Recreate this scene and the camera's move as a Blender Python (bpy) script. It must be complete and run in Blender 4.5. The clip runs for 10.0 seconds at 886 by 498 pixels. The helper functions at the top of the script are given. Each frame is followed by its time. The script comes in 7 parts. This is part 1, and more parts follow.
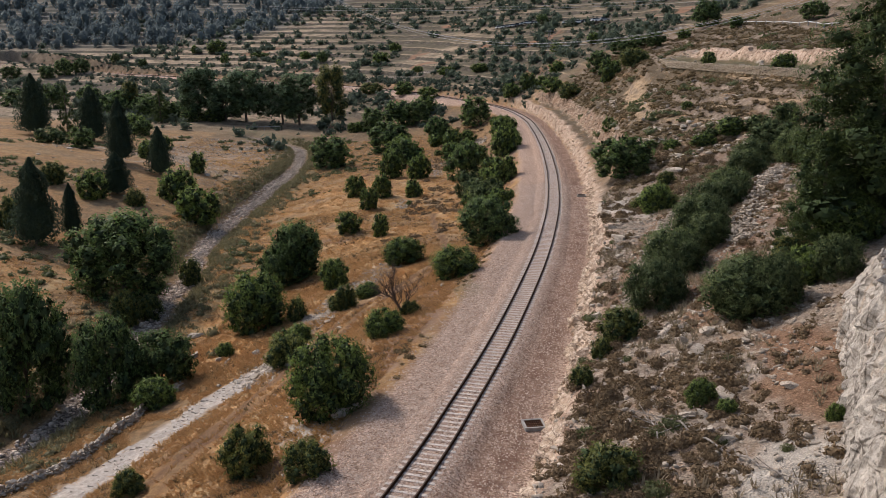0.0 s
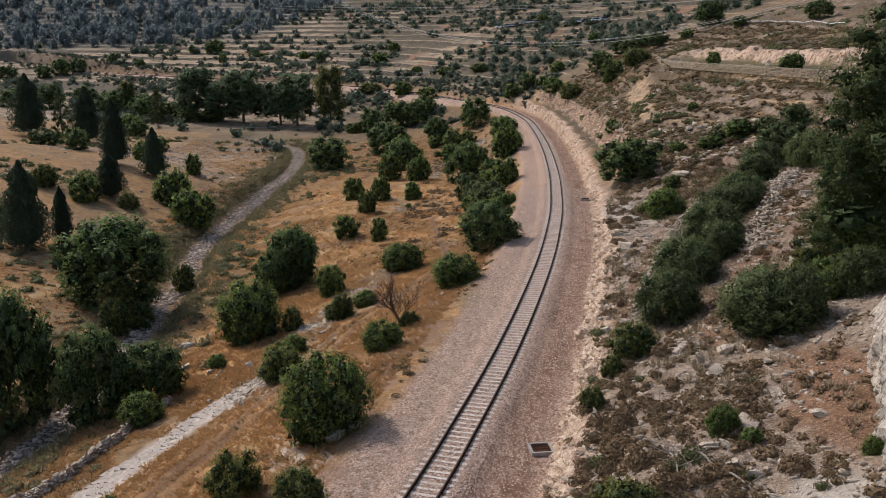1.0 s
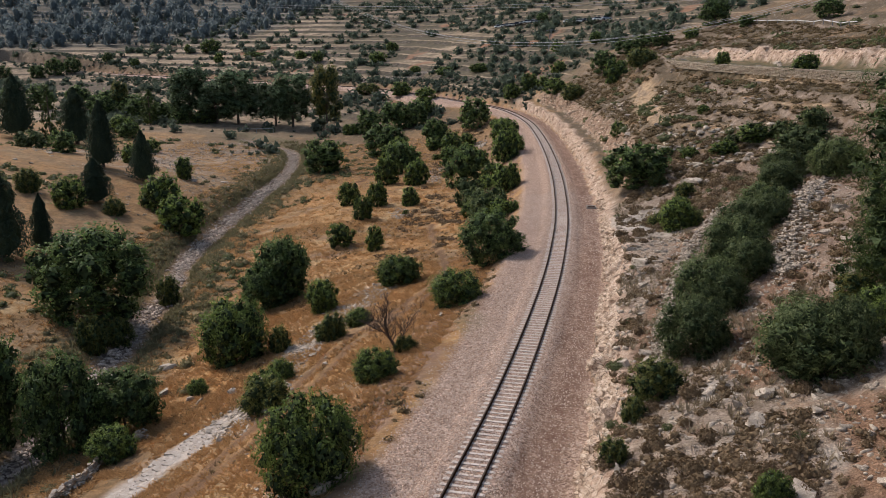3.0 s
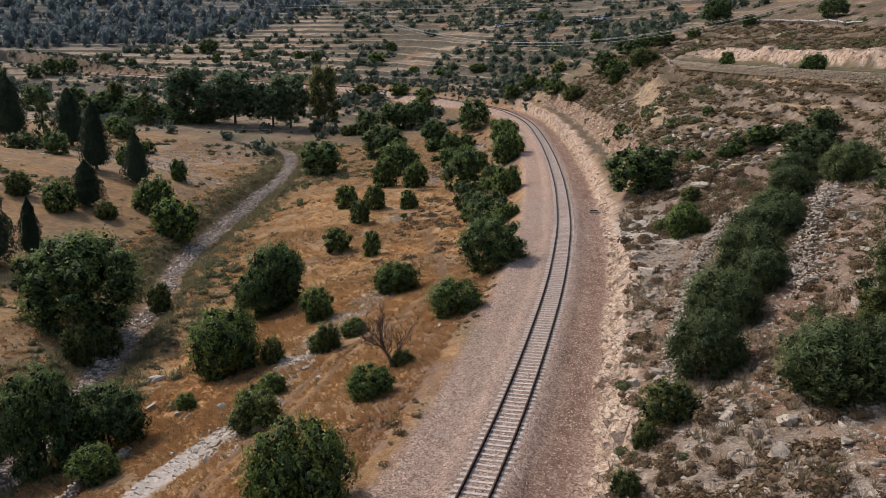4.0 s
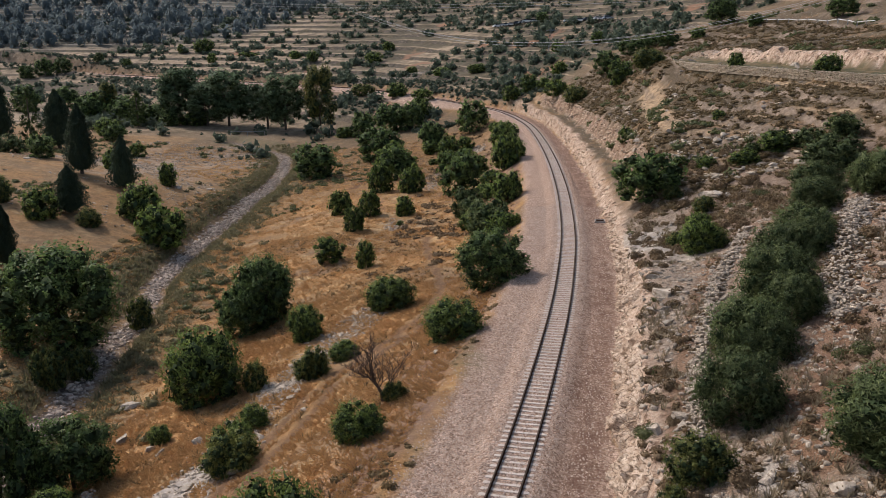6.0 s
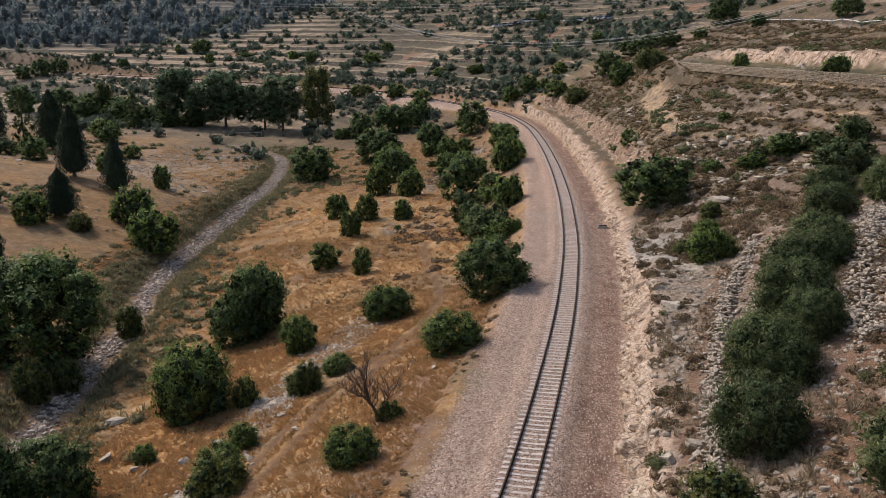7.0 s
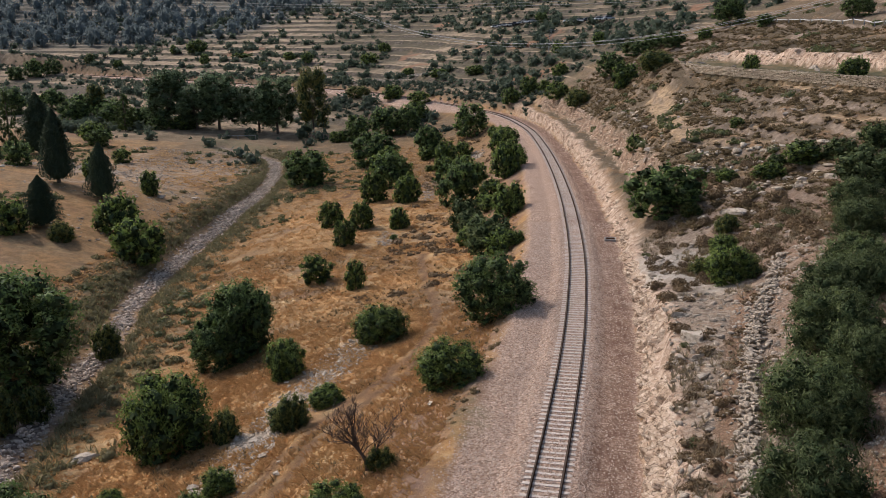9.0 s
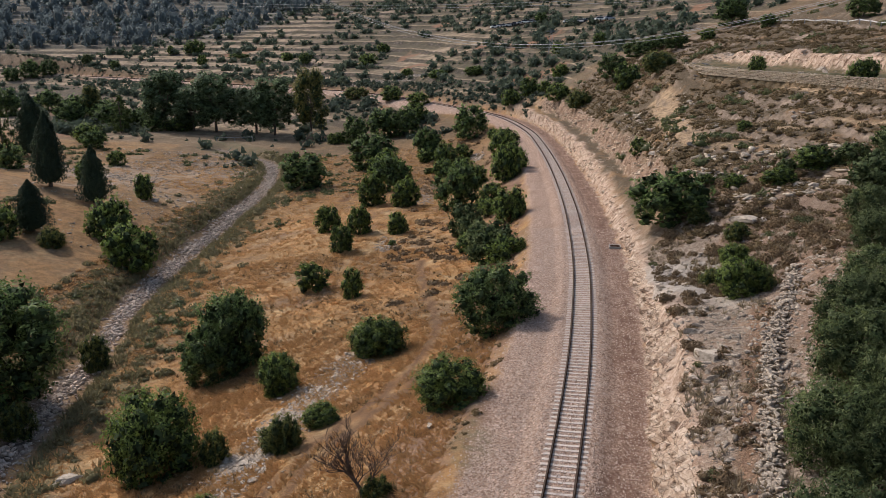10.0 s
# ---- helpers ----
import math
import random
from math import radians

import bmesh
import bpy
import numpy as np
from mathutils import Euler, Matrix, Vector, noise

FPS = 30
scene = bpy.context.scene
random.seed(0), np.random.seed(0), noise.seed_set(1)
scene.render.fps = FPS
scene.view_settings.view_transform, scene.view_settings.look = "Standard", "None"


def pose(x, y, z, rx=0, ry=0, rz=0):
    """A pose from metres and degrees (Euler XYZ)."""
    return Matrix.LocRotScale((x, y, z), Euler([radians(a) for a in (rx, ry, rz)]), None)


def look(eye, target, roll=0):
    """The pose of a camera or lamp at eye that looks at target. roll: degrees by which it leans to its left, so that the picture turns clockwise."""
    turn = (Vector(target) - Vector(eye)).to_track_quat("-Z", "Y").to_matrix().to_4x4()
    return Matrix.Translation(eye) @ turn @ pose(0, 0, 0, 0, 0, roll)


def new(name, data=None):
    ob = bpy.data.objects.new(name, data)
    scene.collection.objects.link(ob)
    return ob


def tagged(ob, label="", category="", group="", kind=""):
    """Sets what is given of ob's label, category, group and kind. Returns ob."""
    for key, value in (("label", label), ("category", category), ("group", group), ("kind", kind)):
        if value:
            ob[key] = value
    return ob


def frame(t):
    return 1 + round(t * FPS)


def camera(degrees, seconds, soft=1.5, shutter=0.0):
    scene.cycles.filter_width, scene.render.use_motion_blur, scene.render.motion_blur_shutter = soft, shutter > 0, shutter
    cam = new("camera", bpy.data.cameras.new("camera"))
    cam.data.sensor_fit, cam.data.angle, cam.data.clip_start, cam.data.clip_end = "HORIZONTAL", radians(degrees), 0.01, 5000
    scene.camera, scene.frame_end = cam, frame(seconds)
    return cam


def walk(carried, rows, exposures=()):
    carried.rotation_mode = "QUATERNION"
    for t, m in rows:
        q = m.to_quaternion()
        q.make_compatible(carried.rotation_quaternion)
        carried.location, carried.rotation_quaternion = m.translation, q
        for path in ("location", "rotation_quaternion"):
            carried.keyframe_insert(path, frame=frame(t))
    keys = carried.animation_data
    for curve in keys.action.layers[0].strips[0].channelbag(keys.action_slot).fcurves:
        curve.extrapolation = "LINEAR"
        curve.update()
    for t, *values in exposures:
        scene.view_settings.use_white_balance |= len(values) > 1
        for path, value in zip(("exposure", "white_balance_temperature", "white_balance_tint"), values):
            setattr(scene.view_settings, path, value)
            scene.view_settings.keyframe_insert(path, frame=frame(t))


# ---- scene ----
cam = camera(52.92, 10.0, soft=0.8)
PATH = [
    (0, (0.026, 0.002, 21.591), (-1.917, 19.351, 16.919), -0.19),
    (0.5, (-0.198, 1.580, 21.587), (-2.131, 20.929, 16.911), -0.19),
    (1, (-0.400, 3.148, 21.581), (-2.325, 22.498, 16.902), -0.18),
    (1.5, (-0.584, 4.708, 21.573), (-2.501, 24.058, 16.892), -0.17),
    (2, (-0.750, 6.261, 21.564), (-2.659, 25.611, 16.880), -0.17),
    (2.5, (-0.902, 7.807, 21.555), (-2.803, 27.157, 16.869), -0.16),
    (3, (-1.042, 9.347, 21.545), (-2.935, 28.697, 16.858), -0.15),
    (3.5, (-1.170, 10.881, 21.537), (-3.055, 30.232, 16.848), -0.15),
    (4, (-1.290, 12.410, 21.529), (-3.167, 31.762, 16.839), -0.15),
    (4.5, (-1.402, 13.936, 21.524), (-3.272, 33.288, 16.833), -0.14),
    (5, (-1.511, 15.458, 21.521), (-3.373, 34.810, 16.829), -0.14),
    (5.5, (-1.616, 16.977, 21.521), (-3.470, 36.330, 16.829), -0.14),
    (6, (-1.721, 18.494, 21.525), (-3.567, 37.848, 16.833), -0.14),
    (6.5, (-1.827, 20.011, 21.533), (-3.665, 39.365, 16.841), -0.14),
    (7, (-1.937, 21.526, 21.545), (-3.766, 40.882, 16.855), -0.14),
    (7.5, (-2.051, 23.042, 21.564), (-3.872, 42.399, 16.874), -0.15),
    (8, (-2.174, 24.558, 21.588), (-3.986, 43.916, 16.899), -0.15),
    (8.5, (-2.305, 26.076, 21.619), (-4.108, 45.435, 16.932), -0.15),
    (9, (-2.449, 27.596, 21.657), (-4.241, 46.957, 16.972), -0.16),
    (9.5, (-2.605, 29.119, 21.703), (-4.388, 48.481, 17.020), -0.17),
    (10, (-2.777, 30.646, 21.758), (-4.549, 50.009, 17.077), -0.18),
]
walk(cam, [(t, look(eye, target, roll)) for t, eye, target, roll in PATH])

# ---------------------------------------------------------------- daylight
SUN_FROM = Vector((-0.77, 0.57, 0.90)).normalized()
world = bpy.data.worlds.new("sky")
scene.world = world
world.use_nodes = True
wn = world.node_tree.nodes
sky = wn.new("ShaderNodeTexSky")
sky.sky_type, sky.sun_disc = "NISHITA", False
sky.sun_elevation = math.asin(SUN_FROM.z)
sky.sun_rotation = math.atan2(SUN_FROM.x, SUN_FROM.y)
sky.dust_density, sky.air_density, sky.ozone_density = 3.0, 1.0, 1.0
wn["Background"].inputs["Strength"].default_value = 0.15
world.node_tree.links.new(sky.outputs["Color"], wn["Background"].inputs["Color"])
sun = new("sun", bpy.data.lights.new("sun", "SUN"))
sun.data.energy, sun.data.angle, sun.data.color = 2.5, radians(0.8), (1.0, 0.93, 0.905)
sun.matrix_world = look(tuple(SUN_FROM * 300), (0, 0, 0))
scene.view_settings.exposure = 0.0

# ---------------------------------------------------------------- materials
class Nodes:
    """A small helper to wire a material."""

    def __init__(self, name):
        self.mat = bpy.data.materials.new(name)
        self.mat.use_nodes = True
        self.tree = self.mat.node_tree
        self.bsdf = self.tree.nodes["Principled BSDF"]

    def node(self, kind, **values):
        n = self.tree.nodes.new(kind)
        for key, value in values.items():
            n.inputs[key.replace("_", " ")].default_value = value
        return n

    def link(self, a, b):
        self.tree.links.new(a, b)

    def where(self, scale=1.0, of="Object"):
        if of == "Position":
            return self.node("ShaderNodeNewGeometry").outputs["Position"]
        return self.node("ShaderNodeTexCoord").outputs[of]

    def noise(self, vec, scale, detail=4.0, rough=0.55):
        n = self.node("ShaderNodeTexNoise", Scale=scale, Detail=detail, Roughness=rough)
        self.link(vec, n.inputs["Vector"])
        return n.outputs["Fac"]

    def cells(self, vec, scale, out="Color", feature="F1"):
        n = self.node("ShaderNodeTexVoronoi", Scale=scale)
        n.feature = feature
        self.link(vec, n.inputs["Vector"])
        return n.outputs[out]

    def ramp(self, fac, stops):
        n = self.node("ShaderNodeValToRGB")
        els = n.color_ramp.elements
        els[0].position, els[0].color = stops[0][0], (*stops[0][1], 1)
        els[1].position, els[1].color = stops[-1][0], (*stops[-1][1], 1)
        for p, c in stops[1:-1]:
            e = els.new(p)
            e.color = (*c, 1)
        self.link(fac, n.inputs["Fac"])
        return n.outputs["Color"]

    def span(self, fac, a, b, c=0.0, d=1.0):
        n = self.node("ShaderNodeMapRange")
        n.clamp = True
        for key, v in zip(("From Min", "From Max", "To Min", "To Max"), (a, b, c, d)):
            n.inputs[key].default_value = v
        self.link(fac, n.inputs["Value"])
        return n.outputs["Result"]

    def calc(self, op, a, b):
        n = self.node("ShaderNodeMath")
        n.operation, n.use_clamp = op, op in ("ADD", "MULTIPLY", "SUBTRACT")
        for k, v in enumerate((a, b)):
            if isinstance(v, (int, float)):
                n.inputs[k].default_value = v
            else:
                self.link(v, n.inputs[k])
        return n.outputs[0]

    def mix(self, fac, a, b, blend="MIX"):
        n = self.node("ShaderNodeMix")
        n.data_type, n.blend_type = "RGBA", blend
        for key, v in ((0, fac), (6, a), (7, b)):
            if isinstance(v, (int, float)):
                n.inputs[key].default_value = v
            elif isinstance(v, tuple):
                n.inputs[key].default_value = (*v, 1)
            else:
                self.link(v, n.inputs[key])
        return n.outputs[2]

    def attr(self, name):
        n = self.node("ShaderNodeAttribute")
        n.attribute_name = name
        return n.outputs["Fac"]

    def bump(self, height, strength, distance):
        n = self.node("ShaderNodeBump", Strength=strength, Distance=distance)
        self.link(height, n.inputs["Height"])
        self.link(n.outputs["Normal"], self.bsdf.inputs["Normal"])

    def done(self, colour, rough=0.9, spec=0.2):
        if isinstance(colour, tuple):
            self.bsdf.inputs["Base Color"].default_value = (*colour, 1)
        else:
            self.link(colour, self.bsdf.inputs["Base Color"])
        if isinstance(rough, float):
            self.bsdf.inputs["Roughness"].default_value = rough
        else:
            self.link(rough, self.bsdf.inputs["Roughness"])
        self.bsdf.inputs["Specular IOR Level"].default_value = spec
        return self.mat


def leaf_material(name, dark, light, tip, gloss=0.55, through_leaf=0.40):
    """Foliage: each leaf its own tone, each plant a little of its own, some light through the leaf."""
    n = Nodes(name)
    island = n.node("ShaderNodeNewGeometry").outputs["Random Per Island"]
    plant = n.node("ShaderNodeObjectInfo").outputs["Random"]
    clump = n.noise(n.where(), 5.5, 3.0)
    tone = n.calc("ADD", n.calc("MULTIPLY", island, 0.45), n.calc("MULTIPLY", n.span(clump, 0.3, 0.7), 0.5))
    col = n.ramp(tone, [(0.0, dark), (0.6, light), (1.0, tip)])
    col = n.mix(n.span(plant, 0, 1, 0.0, 0.4), col, tuple(0.62 * v for v in dark[:2]) + (dark[2] * 0.75,))
    out = n.tree.nodes["Material Output"]
    trans = n.node("ShaderNodeBsdfTranslucent")
    n.link(col, trans.inputs["Color"])
    blend = n.node("ShaderNodeMixShader", Fac=through_leaf)
    n.link(n.bsdf.outputs[0], blend.inputs[1])
    n.link(trans.outputs[0], blend.inputs[2])
    n.link(blend.outputs[0], out.inputs["Surface"])
    n.done(col, gloss, 0.14)
    return n.mat


def bark_material(name, dark, light):
    n = Nodes(name)
    v = n.where()
    col = n.ramp(n.noise(v, 9, 5), [(0.3, dark), (0.7, light)])
    n.bump(n.noise(v, 30, 4), 0.6, 0.02)
    return n.done(col, 0.9)


def rail_material(name, dark, light):
    n = Nodes(name)
    col = n.ramp(n.noise(n.where(of="Position"), 4, 5), [(0.3, dark), (0.7, light)])
    return n.done(col, 1.0, 0.0)


def stone_material(name, dark, light, stain):
    n = Nodes(name)
    v = n.where(of="Position")
    own = n.node("ShaderNodeObjectInfo").outputs["Random"]
    isl = n.node("ShaderNodeNewGeometry").outputs["Random Per Island"]
    base = n.mix(n.calc("ADD", n.calc("MULTIPLY", own, 0.5), n.calc("MULTIPLY", isl, 0.5)), dark, light)
    col = n.mix(n.span(n.noise(v, 1.7, 6, 0.7), 0.45, 0.72), base, stain)
    col = n.mix(n.span(n.noise(v, 11, 4, 0.7), 0.52, 0.7), col, tuple(1.25 * c for c in light))
    col = n.mix(n.span(n.noise(v, 3.2, 7, 0.8), 0.34, 0.46), tuple(0.7 * c for c in stain), col)
    n.bump(n.noise(v, 5, 6, 0.7), 0.6, 0.08)
    return n.done(col, 0.92)


def ground_material():
    n = Nodes("ground")
    v = n.where(of="Position")
    big, mid, small, tiny = n.noise(v, 0.035, 5), n.noise(v, 0.16, 6, 0.65), n.noise(v, 0.9, 6, 0.7), n.noise(v, 6.0, 5, 0.7)
    # Dry grass over reddish soil.
    straw = n.ramp(n.calc("ADD", n.calc("MULTIPLY", small, 0.6), n.calc("MULTIPLY", n.noise(v, 3.5, 4, 0.75), 0.4)),
                   [(0.34, (0.24, 0.115, 0.048)), (0.5, (0.51, 0.275, 0.11)), (0.66, (0.69, 0.43, 0.19))])
    straw = n.mix(n.calc("MULTIPLY", n.span(n.noise(v, 0.08, 4, 0.65), 0.52, 0.64), 0.7), straw, n.ramp(small, [(0.3, (0.34, 0.22, 0.115)), (0.7, (0.58, 0.42, 0.24))]))
    straw = n.mix(n.span(n.noise(v, 13.0, 4, 0.8), 0.40, 0.54, 0.42, 0.0), straw, (0.15, 0.085, 0.04))
    straw = n.mix(n.span(n.noise(v, 17.0, 4, 0.8), 0.52, 0.64, 0.0, 0.38), straw, (0.68, 0.47, 0.235))
    soil = n.ramp(tiny, [(0.3, (0.12, 0.063, 0.035)), (0.7, (0.30, 0.17, 0.098))])
    col = n.mix(n.span(mid, 0.5, 0.68), straw, soil)
    col = n.mix(n.calc("MULTIPLY", n.span(big, 0.46, 0.62), 0.42), col, (0.24, 0.175, 0.09))
    col = n.mix(n.calc("MULTIPLY", n.span(n.noise(v, 0.45, 6, 0.75), 0.49, 0.62), 0.6), col, (0.13, 0.09, 0.048))
    col = n.mix(n.calc("MULTIPLY", n.span(n.noise(v, 0.06, 4, 0.7), 0.50, 0.62), 0.55), col, n.ramp(tiny, [(0.3, (0.13, 0.10, 0.07)), (0.7, (0.30, 0.235, 0.165))]))
    col = n.mix(n.calc("MULTIPLY", n.span(n.noise(v, 1.7, 7, 0.8), 0.48, 0.60), 0.5), col, (0.17, 0.09, 0.038))
    col = n.mix(n.calc("MULTIPLY", n.span(n.noise(v, 0.22, 6, 0.7), 0.53, 0.62), 0.55), col, n.ramp(small, [(0.35, (0.36, 0.24, 0.115)), (0.65, (0.60, 0.45, 0.26))]))
    weedy = n.mix(n.span(n.noise(v, 0.8, 7, 0.78), 0.43, 0.58), (0.28, 0.17, 0.085), (0.105, 0.073, 0.04))
    col = n.mix(n.attr("dull"), col, weedy)
    # Stony ground, thin scrub and bare limestone.
    stones = n.ramp(n.cells(v, 3.1), [(0.1, (0.19, 0.155, 0.125)), (0.5, (0.34, 0.285, 0.24)), (0.9, (0.56, 0.50, 0.43))])
    pebbles = n.ramp(n.cells(v, 9.0), [(0.1, (0.19, 0.15, 0.12)), (0.9, (0.50, 0.43, 0.365))])
    rubble = n.mix(n.span(small, 0.4, 0.6), pebbles, stones)
    rubble = n.mix(n.span(n.noise(v, 0.30, 5, 0.7), 0.52, 0.62), rubble, n.ramp(n.cells(v, 7.0), [(0.1, (0.22, 0.145, 0.095)), (0.9, (0.45, 0.33, 0.245))]))
    rubble = n.mix(n.calc("MULTIPLY", n.span(n.noise(v, 0.55, 5, 0.7), 0.50, 0.62), 0.4), rubble, (0.16, 0.13, 0.095))
    slab = n.ramp(small, [(0.3, (0.32, 0.275, 0.225)), (0.7, (0.57, 0.50, 0.42))])
    rubble = n.mix(n.span(n.noise(v, 0.3, 5, 0.65), 0.60, 0.65), rubble, slab)
    rubble = n.mix(1.0, rubble, (0.86, 0.79, 0.71), "MULTIPLY")
    col = n.mix(n.attr("stony"), col, rubble)
    # Scrubby open slope above the cutting.
    pale_straw = n.mix(0.72, straw, (0.29, 0.178, 0.10))
    scrub = n.mix(n.span(n.noise(v, 0.11, 6, 0.75), 0.33, 0.46), pale_straw, n.ramp(tiny, [(0.3, (0.075, 0.055, 0.034)), (0.7, (0.19, 0.145, 0.095))]))
    tuffet = n.calc("MULTIPLY", n.span(n.cells(v, 1.15, "Distance"), 0.42, 0.22), n.span(n.noise(v, 0.3, 5, 0.7), 0.36, 0.52))
    scrub = n.mix(n.calc("MULTIPLY", tuffet, 0.85), scrub, n.ramp(n.cells(v, 1.15), [(0.1, (0.10, 0.066, 0.038)), (0.9, (0.21, 0.145, 0.083))]))
    scrub = n.mix(n.span(n.noise(v, 1.1, 6, 0.8), 0.61, 0.64), scrub, slab)
    scrub = n.mix(n.calc("MULTIPLY", n.attr("hay"), n.span(n.noise(v, 0.7, 6, 0.75), 0.36, 0.54)), scrub, n.ramp(n.noise(v, 1.6, 6, 0.8), [(0.34, (0.27, 0.175, 0.10)), (0.66, (0.58, 0.42, 0.26))]))
    col = n.mix(n.attr("slope"), col, scrub)
    # Stepped fields: scrub, soil, grass, with walls in the risers.
    plots = n.noise(v, 0.018, 3, 0.6)
    level = n.calc("FRACT", n.attr("step"), 0.0)
    hay = n.ramp(n.noise(v, 0.35, 6, 0.7), [(0.3, (0.21, 0.15, 0.096)), (0.7, (0.45, 0.348, 0.238))])
    weeds = n.ramp(n.noise(v, 0.22, 6, 0.78), [(0.36, (0.05, 0.048, 0.03)), (0.54, (0.092, 0.078, 0.05)), (0.70, (0.19, 0.145, 0.095))])
    grown = n.span(n.calc("ADD", n.calc("MULTIPLY", plots, 0.6), n.calc("MULTIPLY", n.noise(v, 0.07, 5, 0.7), 0.4)), 0.34, 0.47)
    grown = n.calc("MULTIPLY", grown, n.calc("SUBTRACT", 1.0, n.calc("MULTIPLY", n.attr("hayland"), n.span(n.noise(v, 0.09, 5, 0.7), 0.60, 0.46))))
    brink = n.span(n.calc("ADD", level, n.calc("MULTIPLY", n.noise(v, 0.12, 4, 0.7), 0.3)), 0.18, 0.30, 1.0, 0.0)
    field = n.mix(n.calc("MULTIPLY", n.calc("MULTIPLY", grown, n.calc("SUBTRACT", 1.0, brink)), 0.9), hay, weeds)
    # Riser stonework toned extra dark, so its colour carries the walls' shade.
    masonry = n.ramp(n.cells(v, 1.3), [(0.1, (0.05, 0.042, 0.032)), (0.6, (0.10, 0.082, 0.062)), (0.95, (0.2, 0.165, 0.13))])
    masonry = n.mix(n.span(n.noise(v, 0.11, 5, 0.7), 0.46, 0.56), masonry, weeds)
    field = n.mix(n.calc("MULTIPLY", n.span(level, 0.66, 0.72), n.span(level, 0.955, 0.975, 1.0, 0.0)), field, masonry)
    field = n.mix(n.span(n.noise(v, 0.03, 3, 0.6), 0.64, 0.68), field, (0.26, 0.145, 0.09))
    col = n.mix(n.attr("fields"), col, field)
    col = n.mix(n.calc("MULTIPLY", n.attr("wood"), 0.85), col, n.mix(n.calc("MULTIPLY", n.span(level, 0.16, 0.26, 1.0, 0.0), n.span(n.noise(v, 0.05, 5, 0.7), 0.42, 0.52)), n.ramp(mid, [(0.3, (0.09, 0.09, 0.075)), (0.7, (0.17, 0.155, 0.125))]), (0.25, 0.232, 0.20)))
    wall = n.ramp(n.noise(v, 1.1, 5, 0.7), [(0.35, (0.15, 0.113, 0.083)), (0.65, (0.36, 0.275, 0.205))])
    col = n.mix(n.calc("MULTIPLY", n.calc("MULTIPLY", n.attr("riser"), n.calc("SUBTRACT", 1.0, n.attr("fields"))), n.span(n.noise(v, 0.04, 4, 0.6), 0.30, 0.42)), col, wall)
    # The cutting's face: fresh pinkish limestone.
    cut = n.ramp(n.noise(v, 1.4, 6, 0.75), [(0.3, (0.24, 0.14, 0.088)), (0.46, (0.47, 0.33, 0.235)), (0.7, (0.74, 0.60, 0.475))])
    tall = n.node("ShaderNodeVectorMath")
    tall.operation = "MULTIPLY"
    tall.inputs[1].default_value = (1.0, 1.0, 0.3)
    n.link(v, tall.inputs[0])
    cut = n.mix(n.calc("MULTIPLY", n.attr("old_rock"), 0.75), cut, n.ramp(small, [(0.35, (0.13, 0.078, 0.048)), (0.65, (0.38, 0.25, 0.165))]))
    # Dark upright streaks paint the shade of crevices and flutes.
    cut = n.mix(n.span(n.noise(tall.outputs[0], 1.2, 8, 0.78), 0.40, 0.49), (0.17, 0.105, 0.07), cut)
    col = n.mix(n.attr("face"), col, cut)
    # Gravel of the formation, paler beside the line, browner along the ditch.
    chips = n.mix(0.8, n.ramp(n.cells(v, 15.0), [(0.05, (0.20, 0.13, 0.096)), (0.5, (0.46, 0.33, 0.257)), (0.95, (0.80, 0.635, 0.53))]),
                  n.ramp(n.cells(v, 8.0), [(0.05, (0.10, 0.06, 0.044)), (0.45, (0.43, 0.305, 0.235)), (0.95, (0.92, 0.74, 0.62))]))
    chips = n.mix(n.span(n.noise(v, 0.5, 5, 0.7), 0.40, 0.80, 0.0, 0.6), chips, (0.36, 0.245, 0.18))
    chips = n.mix(1.0, chips, (1.0, 0.95, 0.90), "MULTIPLY")
    chips = n.mix(n.calc("MULTIPLY", n.attr("ditch"), n.span(n.noise(v, 0.8, 6, 0.75), 0.34, 0.60, 0.1, 0.9)), chips, (0.19, 0.105, 0.072))
    rows = n.node("ShaderNodeVectorMath")
    rows.operation = "MULTIPLY"
    rows.inputs[1].default_value = (2.6, 0.3, 1.0)
    n.link(v, rows.inputs[0])
    raked = n.calc("MULTIPLY", n.attr("ditch"), n.span(n.noise(rows.outputs[0], 1.1, 6, 0.75), 0.50, 0.58, 0.0, 0.55))
    chips = n.mix(raked, chips, (0.14, 0.08, 0.055))
    chips = n.mix(n.span(n.noise(v, 5.0, 7, 0.9), 0.42, 0.52, 0.6, 0.0), chips, (0.16, 0.10, 0.07))
    chips = n.mix(n.calc("MULTIPLY", n.attr("crib"), 0.15), chips, n.ramp(n.cells(v, 12.0), [(0.1, (0.10, 0.068, 0.05)), (0.9, (0.27, 0.195, 0.15))]))
    edge = n.span(n.calc("ADD", n.calc("MULTIPLY", n.attr("gravel"), 0.62), n.calc("MULTIPLY", n.noise(v, 0.6, 6, 0.75), 0.38)), 0.40, 0.62)
    col = n.mix(edge, col, chips)
    # Stream bed and the paved ford.
    cobble = n.ramp(n.cells(v, 2.6), [(0.1, (0.065, 0.048, 0.038)), (0.5, (0.17, 0.13, 0.105)), (0.9, (0.36, 0.30, 0.25))])
    col = n.mix(n.attr("creek"), col, cobble)
    pale = n.ramp(n.noise(v, 1.8, 6, 0.7), [(0.3, (0.33, 0.27, 0.22)), (0.7, (0.62, 0.54, 0.465))])
    col = n.mix(n.attr("pale"), col, pale)
